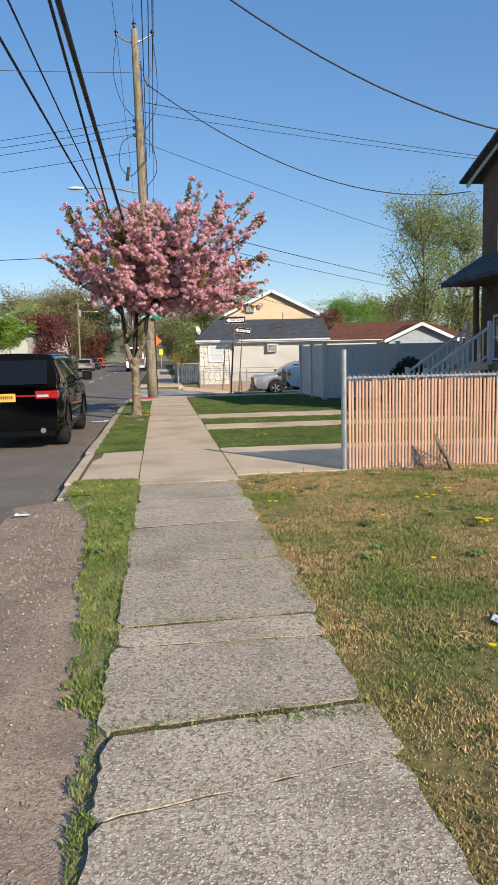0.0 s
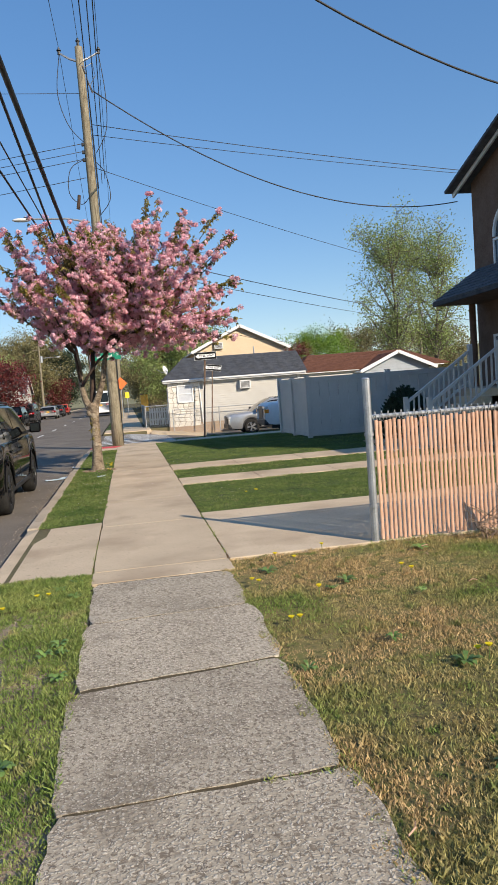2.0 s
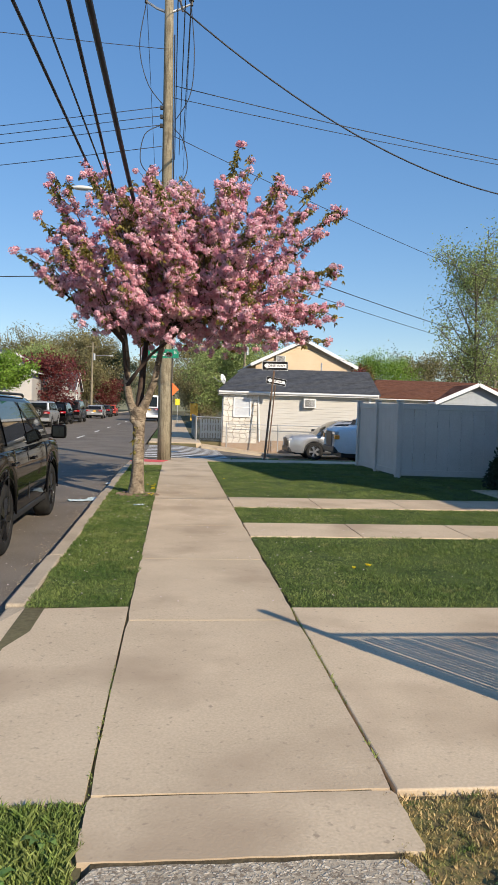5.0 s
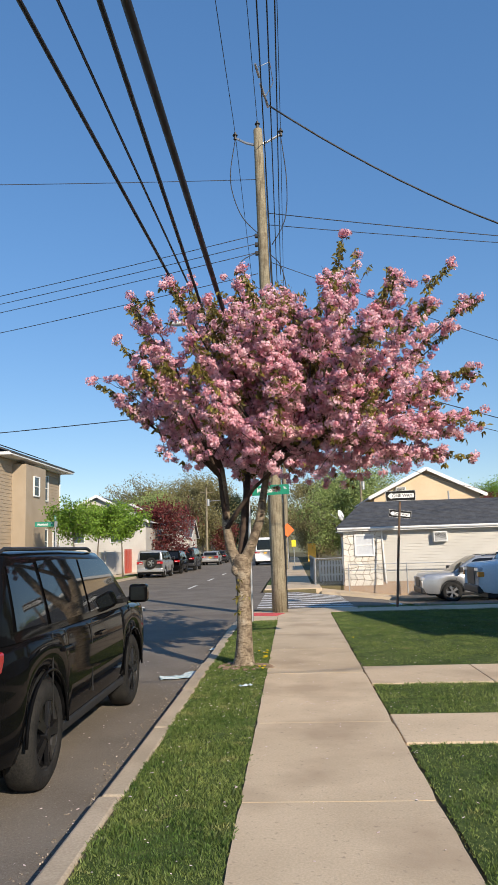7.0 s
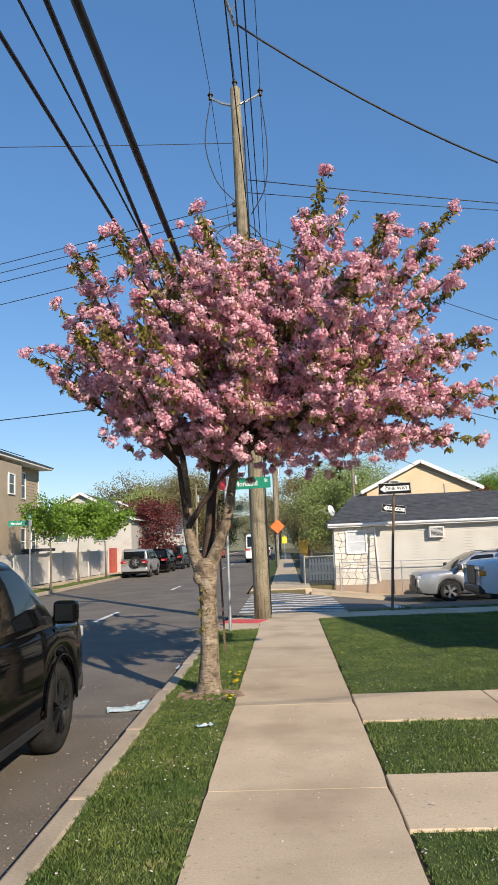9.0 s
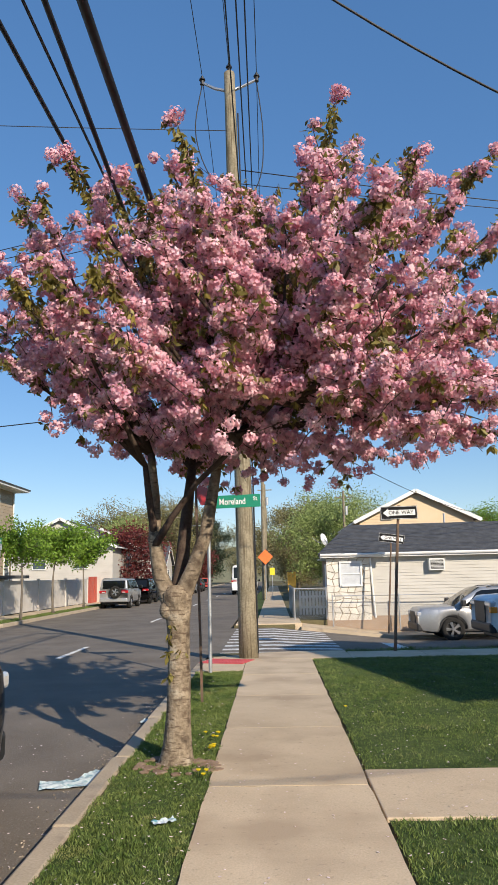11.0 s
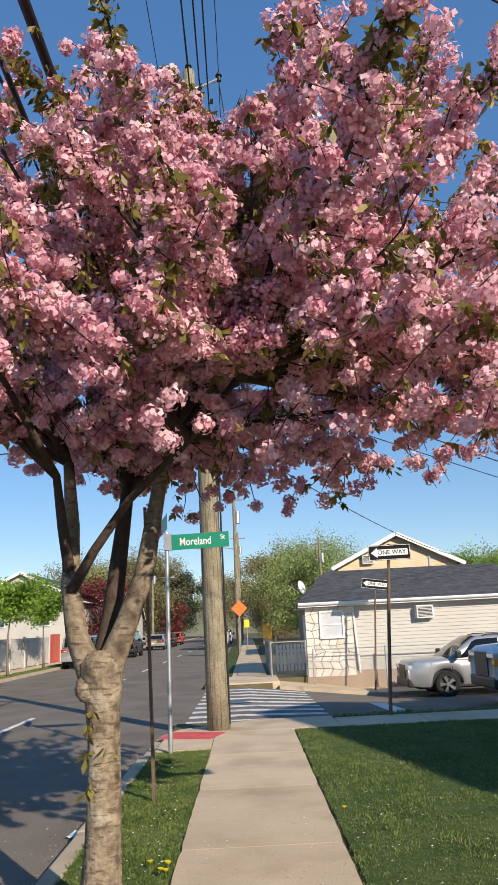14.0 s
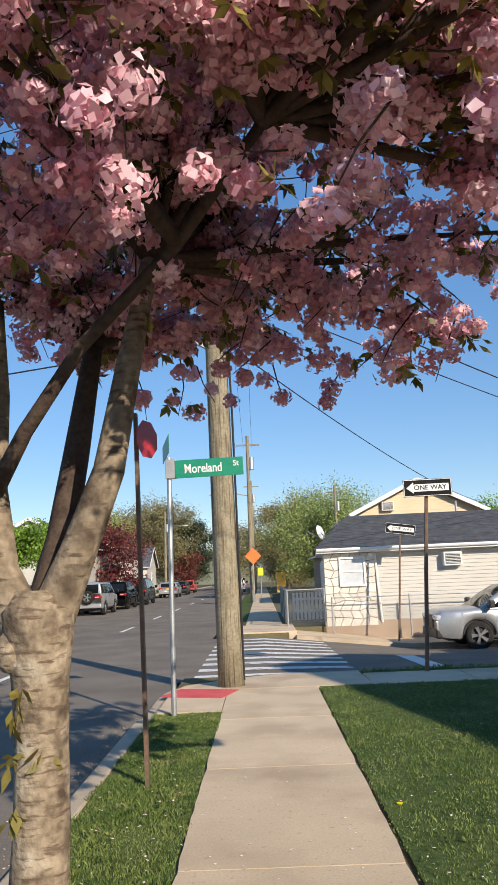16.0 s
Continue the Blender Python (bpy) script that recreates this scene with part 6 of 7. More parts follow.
    for s in (-1, 1):
        bm = box(bmesh.new(), (s * (W / 2 - 0.03), -hl * 0.50, sill - 0.02), (s * (W / 2 - 0.07), hl * 0.42, sill + 0.06), 0.015)
        part("sill", bm, M["black_plastic"], ob)
        bm = box(bmesh.new(), (s * (W / 2 + 0.03), y_h - 0.33, belt + 0.02), (s * (W / 2 + 0.24), y_h - 0.19, belt + 0.22), 0.035)
        mi = part("mirror", bm, M["black_plastic"] if paint is not M["car_black"] else paint, ob, smooth=False)
        part("mirror_glass", box(bmesh.new(), (s * (W / 2 + 0.055), y_h - 0.336, belt + 0.045), (s * (W / 2 + 0.215), y_h - 0.331, belt + 0.195), 0.002), M["car_glass"], mi)
        beam(bm2 := bmesh.new(), (s * (W / 2 - 0.08), y_h - 0.24, belt + 0.03), (s * (W / 2 + 0.06), y_h - 0.26, belt + 0.07), 0.05, 0.05)
        part("mirror_arm", bm2, M["black_plastic"], ob)
        for y in (y_t + span * 0.36, y_t + span * 0.78):
            bm = box(bmesh.new(), (s * (W / 2 - 0.012), y - 0.12, belt - 0.20), (s * (W / 2 + 0.026), y + 0.10, belt - 0.165), 0.012)
            part("door_handle", bm, paint, ob)
        for y in (y_t + span * 0.24, y_t + span * 0.655, y_h - 0.12):
            bm = bmesh.new()
            beam(bm, (s * W / 2 * 1.001, y, sill + 0.16), (s * W / 2 * 0.985, y, belt - 0.03), 0.010, 0.008)
            part("door_seam", bm, M["black_plastic"], ob)
        part("roof_rail", tube(bmesh.new(), [(s * W * 0.37, y_t + 0.1, H - 0.03), (s * W * 0.375, y_t + 0.2, H + 0.008), (s * W * 0.375, y_r - 0.3, H + 0.006), (s * W * 0.37, y_r - 0.15, H - 0.02)], [0.016] * 4, 6), M["black_plastic"], ob)
        if lights:
            bm = box(bmesh.new(), (s * plan(hl) * 0.50, hl - 0.22, hood - 0.26), (s * plan(hl) * 1.04, hl + 0.012, hood - 0.13), 0.03)
            part("headlight", bm, M["lamp_clear"], ob, "clear headlight")
            bm = box(bmesh.new(), (s * plan(-hl) * 0.56, -hl - 0.018, belt - 0.20), (s * plan(-hl) * 1.035, -hl + 0.20, belt - 0.05), 0.02)
            tl = part("taillight", bm, M["lamp_red"], ob, "red tail light")
            part("lens_strip", box(bmesh.new(), (s * plan(-hl) * 0.60, -hl - 0.024, belt - 0.165), (s * plan(-hl) * 0.84, -hl - 0.019, belt - 0.12), 0.002), M["lamp_clear"], tl)
    bm = box(bmesh.new(), (-W * 0.46, -hl - 0.05, sill + 0.04), (W * 0.46, -hl + 0.12, sill + 0.28), 0.05)
    part("rear_bumper", bm, paint, ob, smooth=False)
    bm = box(bmesh.new(), (-W * 0.43, hl - 0.14, sill), (W * 0.43, hl + 0.04, sill + 0.24), 0.05)
    part("front_bumper", bm, M["black_plastic"], ob)
    part("grille", box(bmesh.new(), (-W * 0.22, hl - 0.06, sill + 0.24), (W * 0.22, hl + 0.018, hood - 0.14), 0.01), M["black_plastic"], ob)
    if plate:
        pl = part("license_plate", box(bmesh.new(), (-0.15, -hl - 0.035, belt - 0.24), (0.15, -hl - 0.022, belt - 0.09), 0.004), M["plate"], ob, "orange license plate")
        bars = bmesh.new()
        for k in range(6):
            box(bars, (-0.11 + k * 0.038, -hl - 0.039, belt - 0.19), (-0.09 + k * 0.038, -hl - 0.0355, belt - 0.13))
        part("plate_marks", bars, M["sign_black"], pl)
    if spare:
        sp = wheel(ob, 0.001, 0, 0.34, 0.22, M["rim_silver"])
        sp.matrix_basis = pose(0.12, -hl - 0.13, 0.95, 0, 0, -90)
        sp.name = "spare_wheel"
    return ob


suv = vehicle("black_suv", (-2.51, 15.92, -0.13), 0, "black parked suv with dark wheels and tinted windows", "car", 5.05, 1.93, 1.78, M["car_black"], M["rim_dark"], 1.155, 1.14, 0.32, 0.395, 0.585, 0.24, 0.75, 0.02, 0.30)
light_bar = part("light_bar", box(bmesh.new(), (-0.52, -2.535, 1.0), (0.52, -2.526, 1.03), 0.003), M["lamp_red"], suv, "thin red light bar")
part("exhaust", rod(bmesh.new(), (0.62, -2.60, 0.38), (0.62, -2.35, 0.38), 0.05, None, 12), M["rim_silver"], suv)
part("exhaust", rod(bmesh.new(), (-0.62, -2.60, 0.38), (-0.62, -2.35, 0.38), 0.05, None, 12), M["rim_silver"], suv)
vehicle("silver_crossover", (7.2, 36.2, side_z(7, 36.0) + 0.0), 90, "silver parked crossover with dark grille", "car", 4.55, 1.86, 1.62, M["car_silver"], M["rim_silver"], 1.02, 1.02, 0.30, 0.36, 0.58, 0.24, 0.95, 0.05, 0.5)
van = vehicle("white_van", (8.3, 31.05, side_z(8, 31.0)), 90, "white parked van with amber corner lamps", "van", 5.3, 2.0, 2.05, M["car_white"], M["rim_dark"], 1.30, 1.26, 0.38, 0.37, 0.60, 0.17, 0.85, 0.01, 0.08, boxy=0.3)
for s in (-1, 1):
    part("corner_lamp", box(bmesh.new(), (s * 0.80, 2.50, 0.86), (s * 0.955, 2.67, 1.0), 0.02), M["lamp_amber"], van, "amber corner lamp")
vehicle("silver_suv", (-8.75, 57.0, -0.13), 0, "silver suv with a spare wheel on its rear door", "car", 4.4, 1.78, 1.72, M["car_silver"], M["rim_silver"], 1.08, 1.05, 0.34, 0.34, 0.58, 0.24, 0.6, 0.01, 0.12, spare=True)
vehicle("black_crossover", (-8.7, 63.6, -0.13), 0, "black parked crossover on the opposite kerb", "car", 4.6, 1.84, 1.68, M["car_black"], M["rim_dark"], 1.05, 1.03)
vehicle("black_pickup", (-8.6, 70.5, -0.13), 0, "dark parked suv on the opposite kerb", "car", 5.2, 1.95, 1.88, M["car_grey"], M["rim_dark"], 1.12, 1.10)
vehicle("silver_sedan", (-8.4, 88.0, -0.13), 0, "silver car parked far along the opposite kerb", "car", 4.6, 1.80, 1.45, M["car_silver"], M["rim_silver"], 0.98, 0.95)
vehicle("dark_car", (-8.5, 98.0, -0.13), 0, "dark car parked far along the opposite kerb", "car", 4.5, 1.8, 1.5, M["car_grey"], M["rim_dark"], 1.0, 0.98)
vehicle("white_delivery_van", (-2.3, 82.0, -0.13), 0, "tall white van standing in the street far ahead", "van", 5.9, 2.05, 2.65, M["car_white"], M["rim_dark"], 1.35, 1.25, 0.36, 0.36, 0.6, 0.16, 0.8, 0.005, 0.05, boxy=0.6)
vehicle("white_car", (-2.2, 98.0, -0.13), 0, "white car parked far along the near kerb", "car", 4.6, 1.82, 1.5, M["car_white"], M["rim_silver"], 1.0, 0.98)
vehicle("red_car", (-8.6, 108.0, -0.13), 0, "red car parked at the far end of the street", "car", 4.4, 1.8, 1.5, M["car_red"], M["rim_silver"], 1.0, 0.98)


# ---- trees further off ----
tree("street_tree", (-10.0, 42.8, -0.03), 4.1, 1.35, 2.1, 0.06, M["leaf_lime"], M["bark_grey"], 5200, 0.075, "young lime-green street tree in new leaf", 1, group="young street trees", limbs=18)
tree("street_tree", (-10.2, 48.0, -0.03), 4.5, 1.6, 2.2, 0.065, M["leaf_lime"], M["bark_grey"], 6500, 0.085, "young lime-green street tree in new leaf", 2, group="young street trees", limbs=18)
tree("street_tree", (-10.4, 54.5, -0.03), 4.5, 1.7, 2.2, 0.065, M["leaf_lime"], M["bark_grey"], 6000, 0.09, "young lime-green street tree in new leaf", 3, group="young street trees", limbs=18)
tree("red_maple", (-10.6, 68.0, -0.03), 5.6, 3.0, 1.3, 0.13, M["leaf_red"], M["bark_grey"], 9000, 0.12, "dark red maple tree by the opposite walk", 4, limbs=22)
tree("red_maple", (-9.9, 118.0, -0.03), 6.0, 2.6, 1.3, 0.13, M["leaf_red"], M["bark_grey"], 4000, 0.16, "dark red tree far down the street", 5, limbs=18)
for k, (x, y, h, s, mt, lb) in enumerate([
    (-15.8, 90.0, 8.4, 3.6, "leaf_spring", "rounded tree in thin spring leaf behind houses"),
    (-13.0, 118.0, 13.0, 5.5, "leaf_brown", "tall budding tree far down the street"),
    (-10.5, 132.0, 12.0, 4.0, "leaf_dark", "dark conifer-like tree far down the street"),
    (-17.0, 128.0, 14.0, 6.5, "leaf_brown", "wide budding tree far down the street"),
    (-22.0, 118.0, 12.0, 6.0, "leaf_brown", "budding tree far behind the houses"),
    (5.6, 82.0, 8.6, 3.9, "leaf_spring", "spring-green tree beyond the pale house"),
    (3.4, 96.0, 7.4, 3.4, "leaf_brown", "budding tree beyond the pale house"),
    (8.5, 98.0, 11.5, 5.5, "leaf_spring", "spring-green tree far along the walk"),
    (4.2, 112.0, 12.0, 5.5, "leaf_brown", "budding tree far along the walk"),
    (26.0, 96.0, 9.0, 4.5, "leaf_lime", "bright green tree far behind the brown roof"),
    (19.0, 92.0, 7.0, 4.2, "leaf_red", "dusky purple-leaved tree far behind the roofs"),
    (36.0, 105.0, 9.5, 6.0, "leaf_brown", "budding tree in the far distance"),
    (46.0, 105.0, 9.5, 6.0, "leaf_brown", "budding tree in the far distance"),
    (-4.0, 165.0, 12.0, 6.5, "leaf_brown", "budding tree at the far end of the street"),
]):
    tree("background_tree", (x, y, -0.05), h, s, h * 0.22, 0.22, M[mt], M["bark_grey"], 21000, 0.12 if y < 100 else 0.15, lb, 20 + k, limbs=20)
tree("slender_tree", (20.9, 55.0, -0.05), 13.6, 3.6, 3.4, 0.24, M["leaf_spring"], M["bark_grey"], 16000, 0.088, "tall slender tree with sparse spring leaves", 61, limbs=34, tall=True)
tree("slender_tree", (24.2, 56.0, -0.05), 13.0, 3.6, 3.4, 0.24, M["leaf_spring"], M["bark_grey"], 16000, 0.088, "tall slender tree with sparse spring leaves", 62, limbs=34, tall=True)

# far wooded ridge
bm = bmesh.new()
N = 160
rg = random.Random(4)
for band, (dist, hgt) in enumerate([(190, 9.5), (260, 15.0)]):
    vs0, vs1 = [], []
    for i in range(N + 1):
        a = math.pi * (0.12 + 0.76 * i / N)
        x, y = math.cos(a) * dist * 1.2, math.sin(a) * dist + 15
        z = hgt * (0.72 + 0.20 * noise.noise((i * 0.13, band * 7, 0)) + 0.12 * noise.noise((i * 0.6, band * 3, 2)) + 0.05 * rg.random())
        vs0.append(bm.verts.new((x, y, -0.2)))
        vs1.append(bm.verts.new((x, y + 6, z)))
    for i in range(N):
        bm.faces.new((vs0[i], vs0[i + 1], vs1[i + 1], vs1[i]))
solid("backdrop_woods", bm, M["hill"], "hazy wooded rise on the horizon", "backdrop", kind="structure")

# clipped dark evergreen before the vinyl fence
shrub = thing("evergreen_shrub", (7.75, 20.9, -0.02), "dark rounded evergreen shrub by the patio", "shrub")
rng = np.random.default_rng(77)
v = unit(rng, 9000)
v[:, 2] = np.abs(v[:, 2])
v = v * rng.uniform(0.75, 1.0, (9000, 1)) * np.array([0.85, 0.8, 1.35])
v[:, 0] *= 1.05 - 0.25 * v[:, 2]
quads("foliage", leaf_quads(rng, v, 0.05, 2.0), M["leaf_dark"], shrub)
part("stem", rod(bmesh.new(), (0, 0, 0), (0, 0, 0.9), 0.06, 0.03, 8), M["bark_dark"], shrub)

# far utility poles
for x, y, h in [(-0.1, 62, 10.5), (-0.2, 88, 11), (-0.3, 115, 11), (7.0, 78, 9.0), (27.5, 66, 9.0), (-9.9, 96, 9.0)]:
    ob = thing("utility_pole", (x, y, -0.05), "wooden utility pole farther off", "utility pole", "far utility poles")
    part("shaft", rod(bmesh.new(), (0, 0, 0), (0.05, 0, h), 0.16, 0.10, 10), M["pole_wood"], ob)
    part("crossarm", beam(bmesh.new(), (-0.7, 0, h - 0.6), (0.8, 0, h - 0.6), 0.09, 0.09), M["pole_wood"], ob)
    part("transformer", rod(bmesh.new(), (0.25, 0, h - 2.2), (0.25, 0, h - 1.4), 0.17, None, 12), M["galvanised"], ob)
street_lamp((-0.15, 62, 6.6), 1.9, 180, "white street lamp on a far pole")
street_lamp((-9.88, 96, 7.2), 2.0, 0, "white street lamp across the street")

# ---- small things on the ground ----
stump = thing("dead_stump", (3.9, 8.75, -0.02), "split dead stump with dry stems against the slat fence", "stump")
bm = bmesh.new()
for k in range(7):
    off, up = 0.022 * math.cos(k * 2.1), 0.30 + 0.035 * ((k * 5) % 7)
    tube(bm, [(0.13 + off, 0.02 * math.sin(k * 2.1), 0.0), (0.06 + off, 0.02 + 0.02 * math.sin(k * 2.1), up * 0.45), (-0.03 + off * 1.3, 0.03 + 0.02 * math.sin(k * 2.1), up * 0.8), (-0.09 + off * 1.6, 0.04, up)], [0.026, 0.024, 0.018, 0.004], 5)
part("trunk", bm, M["dead_wood"], stump, smooth=True)
rg = random.Random(9)
for k in range(22):
    a = rg.uniform(0, 6.28)
    part("stem", tube(bmesh.new(), [(-0.2 + rg.uniform(-0.1, 0.25), rg.uniform(-0.08, 0.08), 0), (-0.2 + rg.uniform(-0.18, 0.25), rg.uniform(-0.1, 0.1), rg.uniform(0.1, 0.18)), (-0.2 + math.cos(a) * 0.25, math.sin(a) * 0.1, rg.uniform(0.18, 0.36))], [0.006, 0.005, 0.003], 4), M["dead_wood"], stump)


def dandelion(x, y, n, z=-0.01, spread=0.06):
    ob = thing("dandelion", (x, y, z), "yellow dandelion flowers open in the grass", "flower", "dandelions")
    rg = random.Random(int(x * 100 + y * 10))
    for k in range(n):
        dx, dy, h = rg.gauss(0, spread), rg.gauss(0, spread), rg.uniform(0.05, 0.09)
        part("stalk", rod(bmesh.new(), (dx, dy, 0), (dx, dy, h), 0.003, 0.002, 5), M["lawn_blade"], ob)
        bm = bmesh.new()
        bmesh.ops.create_cone(bm, cap_ends=True, segments=10, radius1=0.008, radius2=0.022, depth=0.014, matrix=Matrix.Translation((dx, dy, h)))
        part("flower_head", bm, M["dandelion"], ob)


for x, y, n in [(3.05, 5.75, 9), (2.95, 6.9, 4), (3.35, 7.2, 3), (1.6, 8.75, 2), (2.05, 9.0, 1), (1.35, 6.95, 2), (2.25, 6.1, 2), (1.75, 7.6, 2), (1.28, 8.0, 2), (2.5, 7.9, 2), (-0.42, 8.3, 2), (-0.62, 8.1, 1), (2.1, 13.1, 3), (-0.12, 20.0, 5), (-0.14, 19.4, 4), (-0.12, 18.6, 3), (2.2, 4.8, 1), (1.9, 3.2, 1), (1.35, 21.2, 1)]:
    dandelion(x, y, n)


def litter(x, y, z, w, label, turn):
    bm = bmesh.new()
    nx, ny = 8, 5
    vs = [[bm.verts.new(((i / nx - 0.5) * w, (j / ny - 0.5) * w * 0.5, 0.012 + 0.035 * abs(noise.noise((i * 0.7 + x, j * 0.9, y))))) for i in range(nx + 1)] for j in range(ny + 1)]
    for a, b in zip(vs, vs[1:]):
        for i in range(nx):
            bm.faces.new((a[i], a[i + 1], b[i + 1], b[i]))
    solid("litter", bm, M["paper"], label, "litter", "scraps of litter", at=(x, y, z), turn=turn)


litter(-1.30, 18.9, -0.13, 0.46, "crumpled blue and white wrapper in the gutter", 15)
litter(-1.14, 19.15, -0.13, 0.36, "crumpled pale wrapper in the gutter", 70)
litter(-0.26, 17.5, 0.0, 0.16, "small crumpled wrapper on the grass", 30)
litter(-1.10, 21.6, -0.13, 0.22, "white paper scrap in the gutter", 80)
litter(2.2, 3.6, 0.0, 0.22, "pale broken scrap on the dry grass", 40)
litter(-1.25, 7.6, -0.11, 0.16, "white scrap by the broken kerb end", 0)

mulch = bmesh.new()
for k in range(60):
    a, rad = random.Random(k).uniform(0, 6.3), random.Random(k + 99).uniform(0.16, 0.40)
    ball(mulch, (rad * math.cos(a), rad * math.sin(a) * 0.8, 0.0), random.Random(k + 7).uniform(0.02, 0.05), (1.4, 1.2, 0.5), 1)
solid("loose_soil", mulch, M["dead_wood"], "crumbs of pale soil round the cherry trunk", "soil", kind="stuff", at=(-0.34, 19.0, 0.0))

# pebbles and crumbs on the shoulder and in the gutter
rng = np.random.default_rng(5)
n = 5200
px, py = rng.uniform(-1.7, -0.25, n), rng.uniform(0.5, 8.2, n)
px[2600:], py[2600:] = np.clip(rng.normal(-0.85, 0.24, 2600), -1.6, -0.4), np.clip(rng.normal(5.6, 1.3, 2600), 1, 8.1)
pz = np.array([verge_z(a) for a in px]) + 0.004
gx, gy = rng.normal(-1.16, 0.07, 900), rng.uniform(8.0, 26, 900)
gx = np.minimum(gx, -1.02)
cen = np.concatenate([np.stack([px, py, pz], 1), np.stack([gx, gy, 0 * gx - 0.125], 1)])
quads("gravel", np.concatenate([leaf_quads(rng, cen, 0.013, 1.1), leaf_quads(rng, cen, 0.011, 1.2)]), M["pebble"], None, "loose pebbles and crumbs on dirt and gutter", "gravel")
twigs_ground = bmesh.new()
rg = random.Random(6)
for k in range(46):
    x, y = rg.uniform(-1.5, 4.0), rg.uniform(1.0, 8.8)
    z = (verge_z(x) + 0.012) if x < -0.1 else 0.02
    if -0.1 < x < 1.2:
        continue
    a, l = rg.uniform(0, 6.3), rg.uniform(0.05, 0.16)
    tube(twigs_ground, [(x, y, z), (x + math.cos(a) * l * 0.5, y + math.sin(a) * l * 0.5, z + 0.008), (x + math.cos(a + 0.3) * l, y + math.sin(a + 0.3) * l, z)], [0.004, 0.004, 0.002], 4)
t_ob = solid("fallen_twigs", twigs_ground, M["slat"], "dry pale twigs scattered on dirt and grass", "twig", kind="stuff")

# ---- grass ----
def uneven(x0, x1, y0, y1, z, n, wob, seed):
    """Strips along y with wavering sides."""
    rg = random.Random(seed)
    return [(x0 + rg.uniform(-wob, wob), x1 + rg.uniform(-wob, wob), y0 + (y1 - y0) * k / n, y0 + (y1 - y0) * (k + 1) / n, z) for k in range(n)]


grass("dry_grass", uneven(1.12, 5.2, 0.6, 9.06, -0.012, 60, 0.05, 1), 380000, 0.027, M["straw_blade"], "patchy dry and green grass of the neglected lawn", 1)
grass("dry_grass", uneven(5.2, 9.0, 2.0, 9.06, -0.012, 20, 0.0, 1), 30000, 0.045, M["straw_blade"], "patchy dry grass farther from the walk", 11)
strip = []
rg = random.Random(31)
for k in range(70):
    y = 1.4 + 6.9 * k / 70
    wdt = 0.08 + 0.40 * max(0, min(1, (y - 2.2) / 5.0)) + 0.05 * noise.noise((y * 1.1, 0, 0)) + rg.uniform(-0.04, 0.04)
    if y < 2.9:
        wdt *= 0.6 if noise.noise((y * 2.0, 5, 0)) > -0.1 else 0.15
    strip.append((-0.06 - max(0.13 if y > 2.9 else 0.03, wdt), -0.04 + rg.uniform(-0.02, 0.03), y, y + 0.1, -0.025))
    if y > 6.9:
        strip.append((-0.52 - 0.32 * min(1.0, (y - 6.9) / 1.2) + rg.uniform(-0.05, 0.05), -0.48, y, y + 0.1, -0.052))
grass("verge_grass", strip, 40000, 0.033, M["verge_blade"], "tufts of yellow-green grass between walk and dirt", 2)
grass("verge_grass", uneven(-0.86, -0.05, 8.15, 9.04, -0.012, 12, 0.02, 3), 15000, 0.04, M["verge_blade"], "yellow-green grass beside the drive apron", 3)
grass("verge_grass", uneven(-0.85, -0.05, 11.84, 25.2, -0.012, 80, 0.02, 4), 130000, 0.029, M["lawn_blade"], "green grass of the verge between kerb and walk", 4)
grass("lawn_grass", uneven(1.22, 6.0, 11.84, 14.96, -0.012, 20, 0.015, 5), 90000, 0.028, M["lawn_blade"], "mown green grass between drive and path", 5)
grass("lawn_grass", uneven(1.22, 6.0, 16.0, 17.54, -0.012, 12, 0.015, 6), 45000, 0.028, M["lawn_blade"], "mown green grass between two paths", 6)
grass("lawn_grass", uneven(1.22, 5.6, 18.78, 26.92, -0.012, 50, 0.02, 7), 140000, 0.028, M["lawn_blade"], "mown green grass of the corner lawn", 7)
grass("lawn_grass", [(5.6, 9.0, 18.8, 23.0, -0.012), (6.0, 9.0, 11.85, 14.95, -0.012)], 28000, 0.04, M["lawn_blade"], "mown green grass near the house", 8)
grass("joint_grass", [(-0.05, 1.15, 2.655, 2.79, -0.006), (-0.05, 1.15, 3.86, 3.95, -0.006), (0.6, 1.15, 3.52, 3.58, -0.006), (0.0, 0.2, 2.64, 2.72, -0.006), (0.75, 1.15, 6.37, 6.42, -0.006), (0.8, 1.15, 5.15, 5.19, -0.006), (-0.07, -0.045, 9.1, 10.6, -0.006), (1.205, 1.218, 9.3, 11.8, -0.006), (2.6, 9.0, 9.04, 9.14, -0.006), (1.12, 1.20, 1.0, 8.6, -0.012), (-0.10, -0.02, 2.9, 8.6, -0.006)], 13000, 0.024, M["verge_blade"], "grass sprouting in the joints of the walk", 9)
grass("street_grass", [(2.0, 9.0, 28.15, 28.6, -0.04), (-10.8, -9.9, 40.2, 60, -0.03), (2.95, 3.5, 28.3, 28.6, -0.04)], 30000, 0.06, M["lawn_blade"], "grass along the side street", 10)

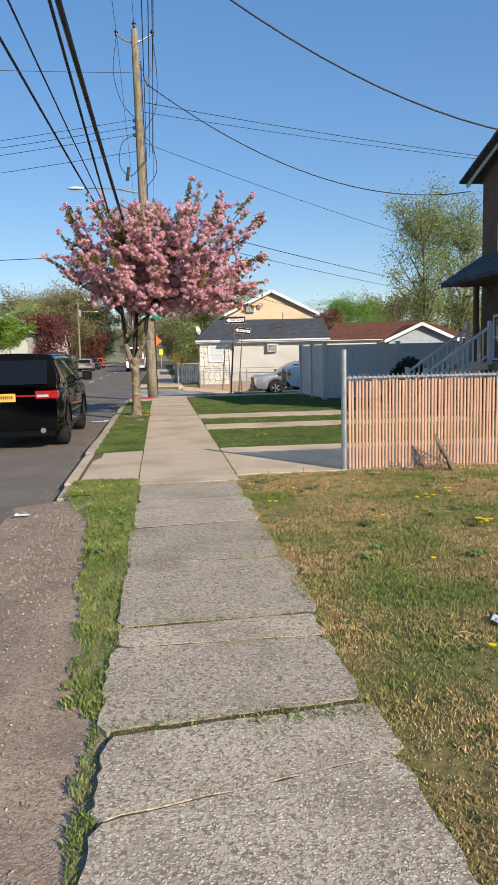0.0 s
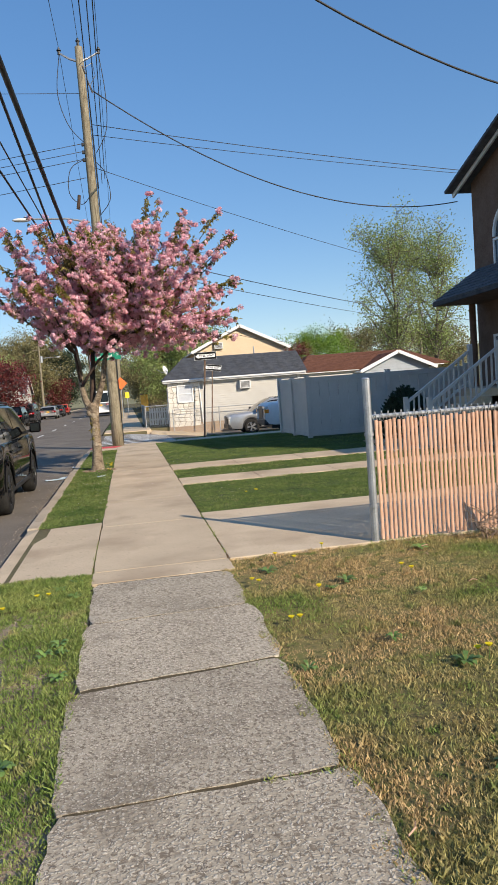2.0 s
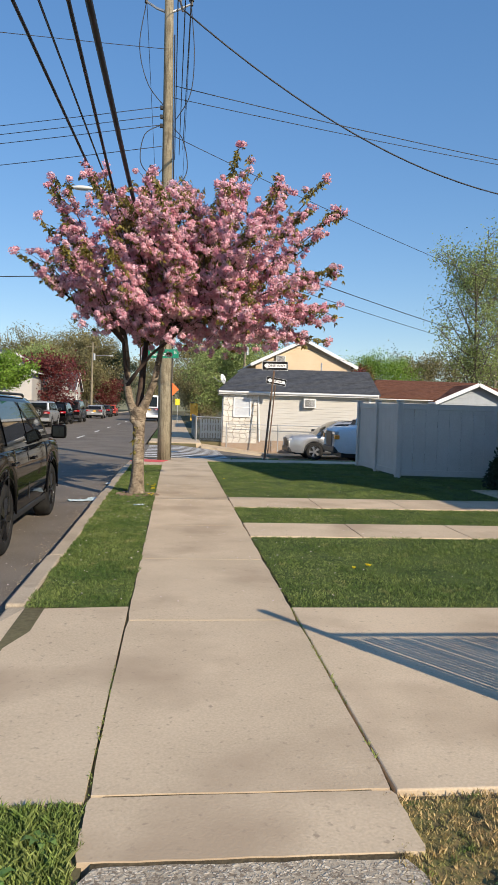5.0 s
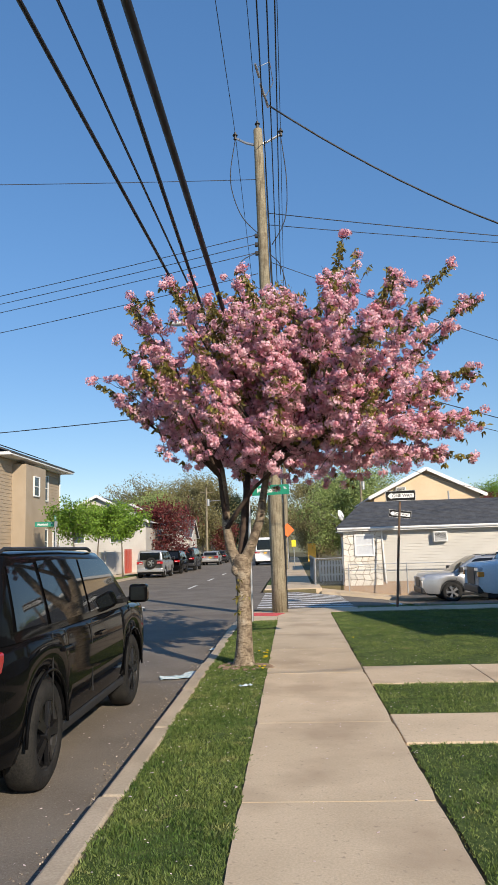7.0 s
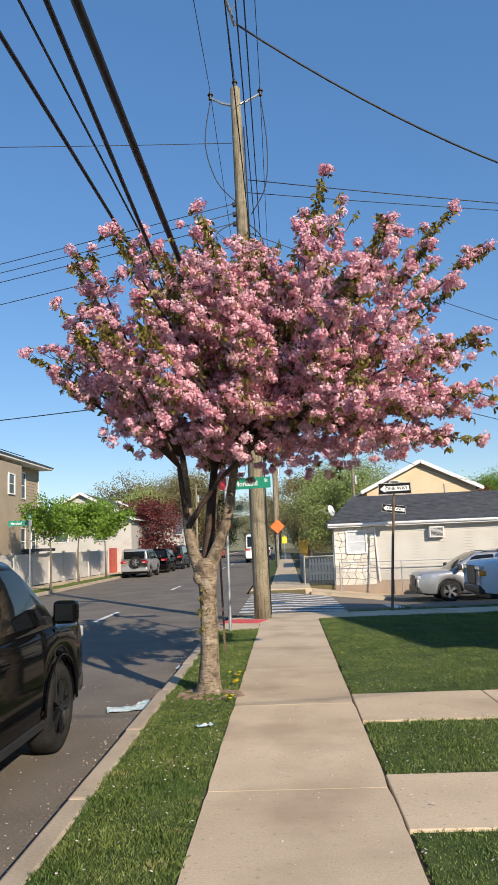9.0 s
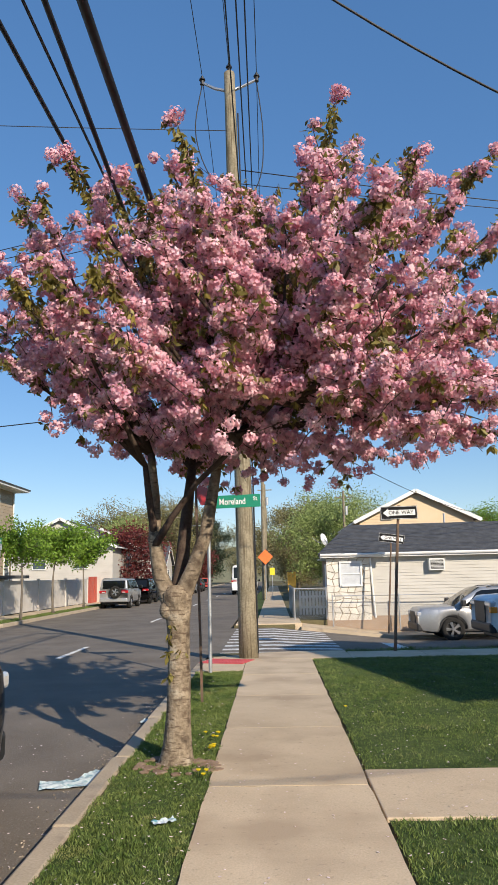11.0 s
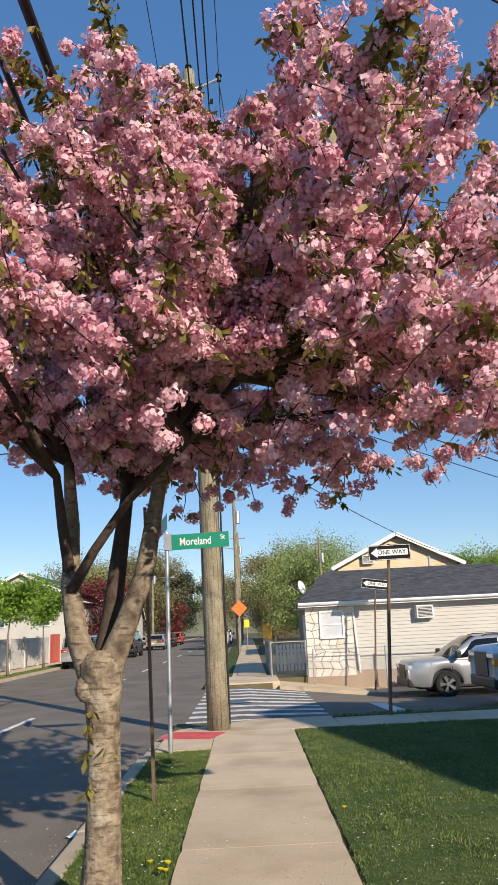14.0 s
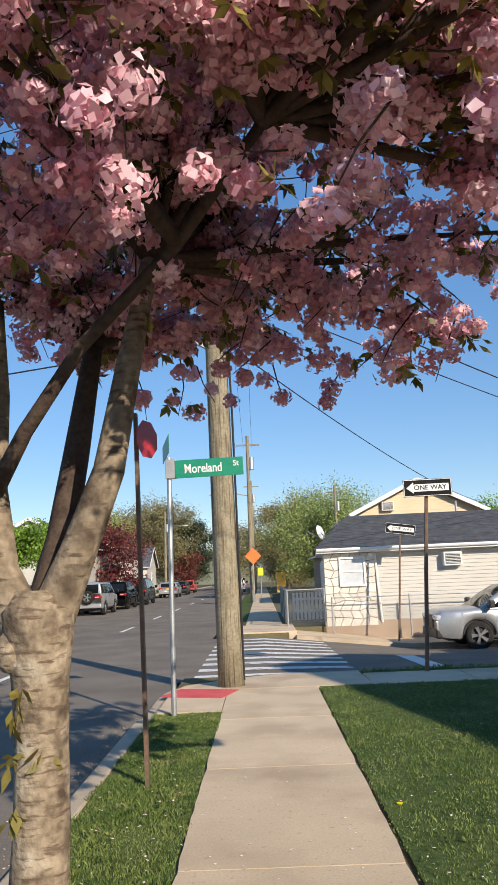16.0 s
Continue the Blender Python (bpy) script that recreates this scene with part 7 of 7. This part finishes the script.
# broad-leaved weeds flat in the neglected lawn
weed_rng = np.random.default_rng(23)
for k in range(46):
    wx, wy = float(weed_rng.uniform(1.25, 4.6)), float(weed_rng.uniform(1.2, 8.8))
    if k > 37:
        wx, wy = float(weed_rng.uniform(-0.36, -0.12)), float(weed_rng.uniform(5.5, 8.9))
    size = float(weed_rng.uniform(0.05, 0.11))
    bm = bmesh.new()
    crown_at = bm.verts.new((0, 0, 0.004))
    for q in range(11):
        a = q * 2.4 + float(weed_rng.uniform(-0.3, 0.3))
        r, up, w = size * float(weed_rng.uniform(0.6, 1.0)), float(weed_rng.uniform(0.02, 0.05)), size * 0.16
        dx, dy = math.cos(a), math.sin(a)
        row = [[bm.verts.new((dx * r * f - dy * w * g * sd, dy * r * f + dx * w * g * sd, up * math.sin(f * 2.4))) for sd in (-1, 1)] for f, g in ((0.40, 0.7), (0.75, 1.0), (1.0, 0.15))]
        bm.faces.new((crown_at, row[0][0], row[0][1]))
        for p, n_ in zip(row, row[1:]):
            bm.faces.new((p[0], p[1], n_[1], n_[0]))
    solid("weed", bm, M["weed_leaf"], "dark green rosette of a broad-leaved lawn weed", "weed", "lawn weeds", at=(wx, wy, -0.004 if wx > 0 else -0.01))

# petals dropped from the cherry on grass, walk and road
rng = np.random.default_rng(12)
n = 1500
fx, fy = rng.normal(0.2, 1.5, n), rng.normal(18.4, 3.2, n)
fz = np.where(fx < -1.02, -0.122, np.where((fx > -0.05) & (fx < 1.2), 0.007, 0.022))
keep = (fx > -3) & (fy > 11.9) & (fy < 26.8) & ~((fx < -0.80) & (fx > -1.05)) & (rng.random(n) < np.where((fx > -0.05) & (fx < 1.2), 0.35, 1.0))
fallen = np.stack([fx, fy, fz], 1)[keep]
flat_a = rng.uniform(0, 6.28, len(fallen))
u = np.stack([np.cos(flat_a), np.sin(flat_a), 0.25 * np.sin(flat_a * 3)], 1) * rng.uniform(0.006, 0.014, (len(fallen), 1))
w = np.stack([-np.sin(flat_a), np.cos(flat_a), 0.2 * np.cos(flat_a * 5)], 1) * rng.uniform(0.005, 0.010, (len(fallen), 1))
quads("fallen_petals", np.stack([fallen - u, fallen - w, fallen + u, fallen + w], axis=1), M["fallen_petal"], None, "pale petals fallen round the cherry tree", "petals")
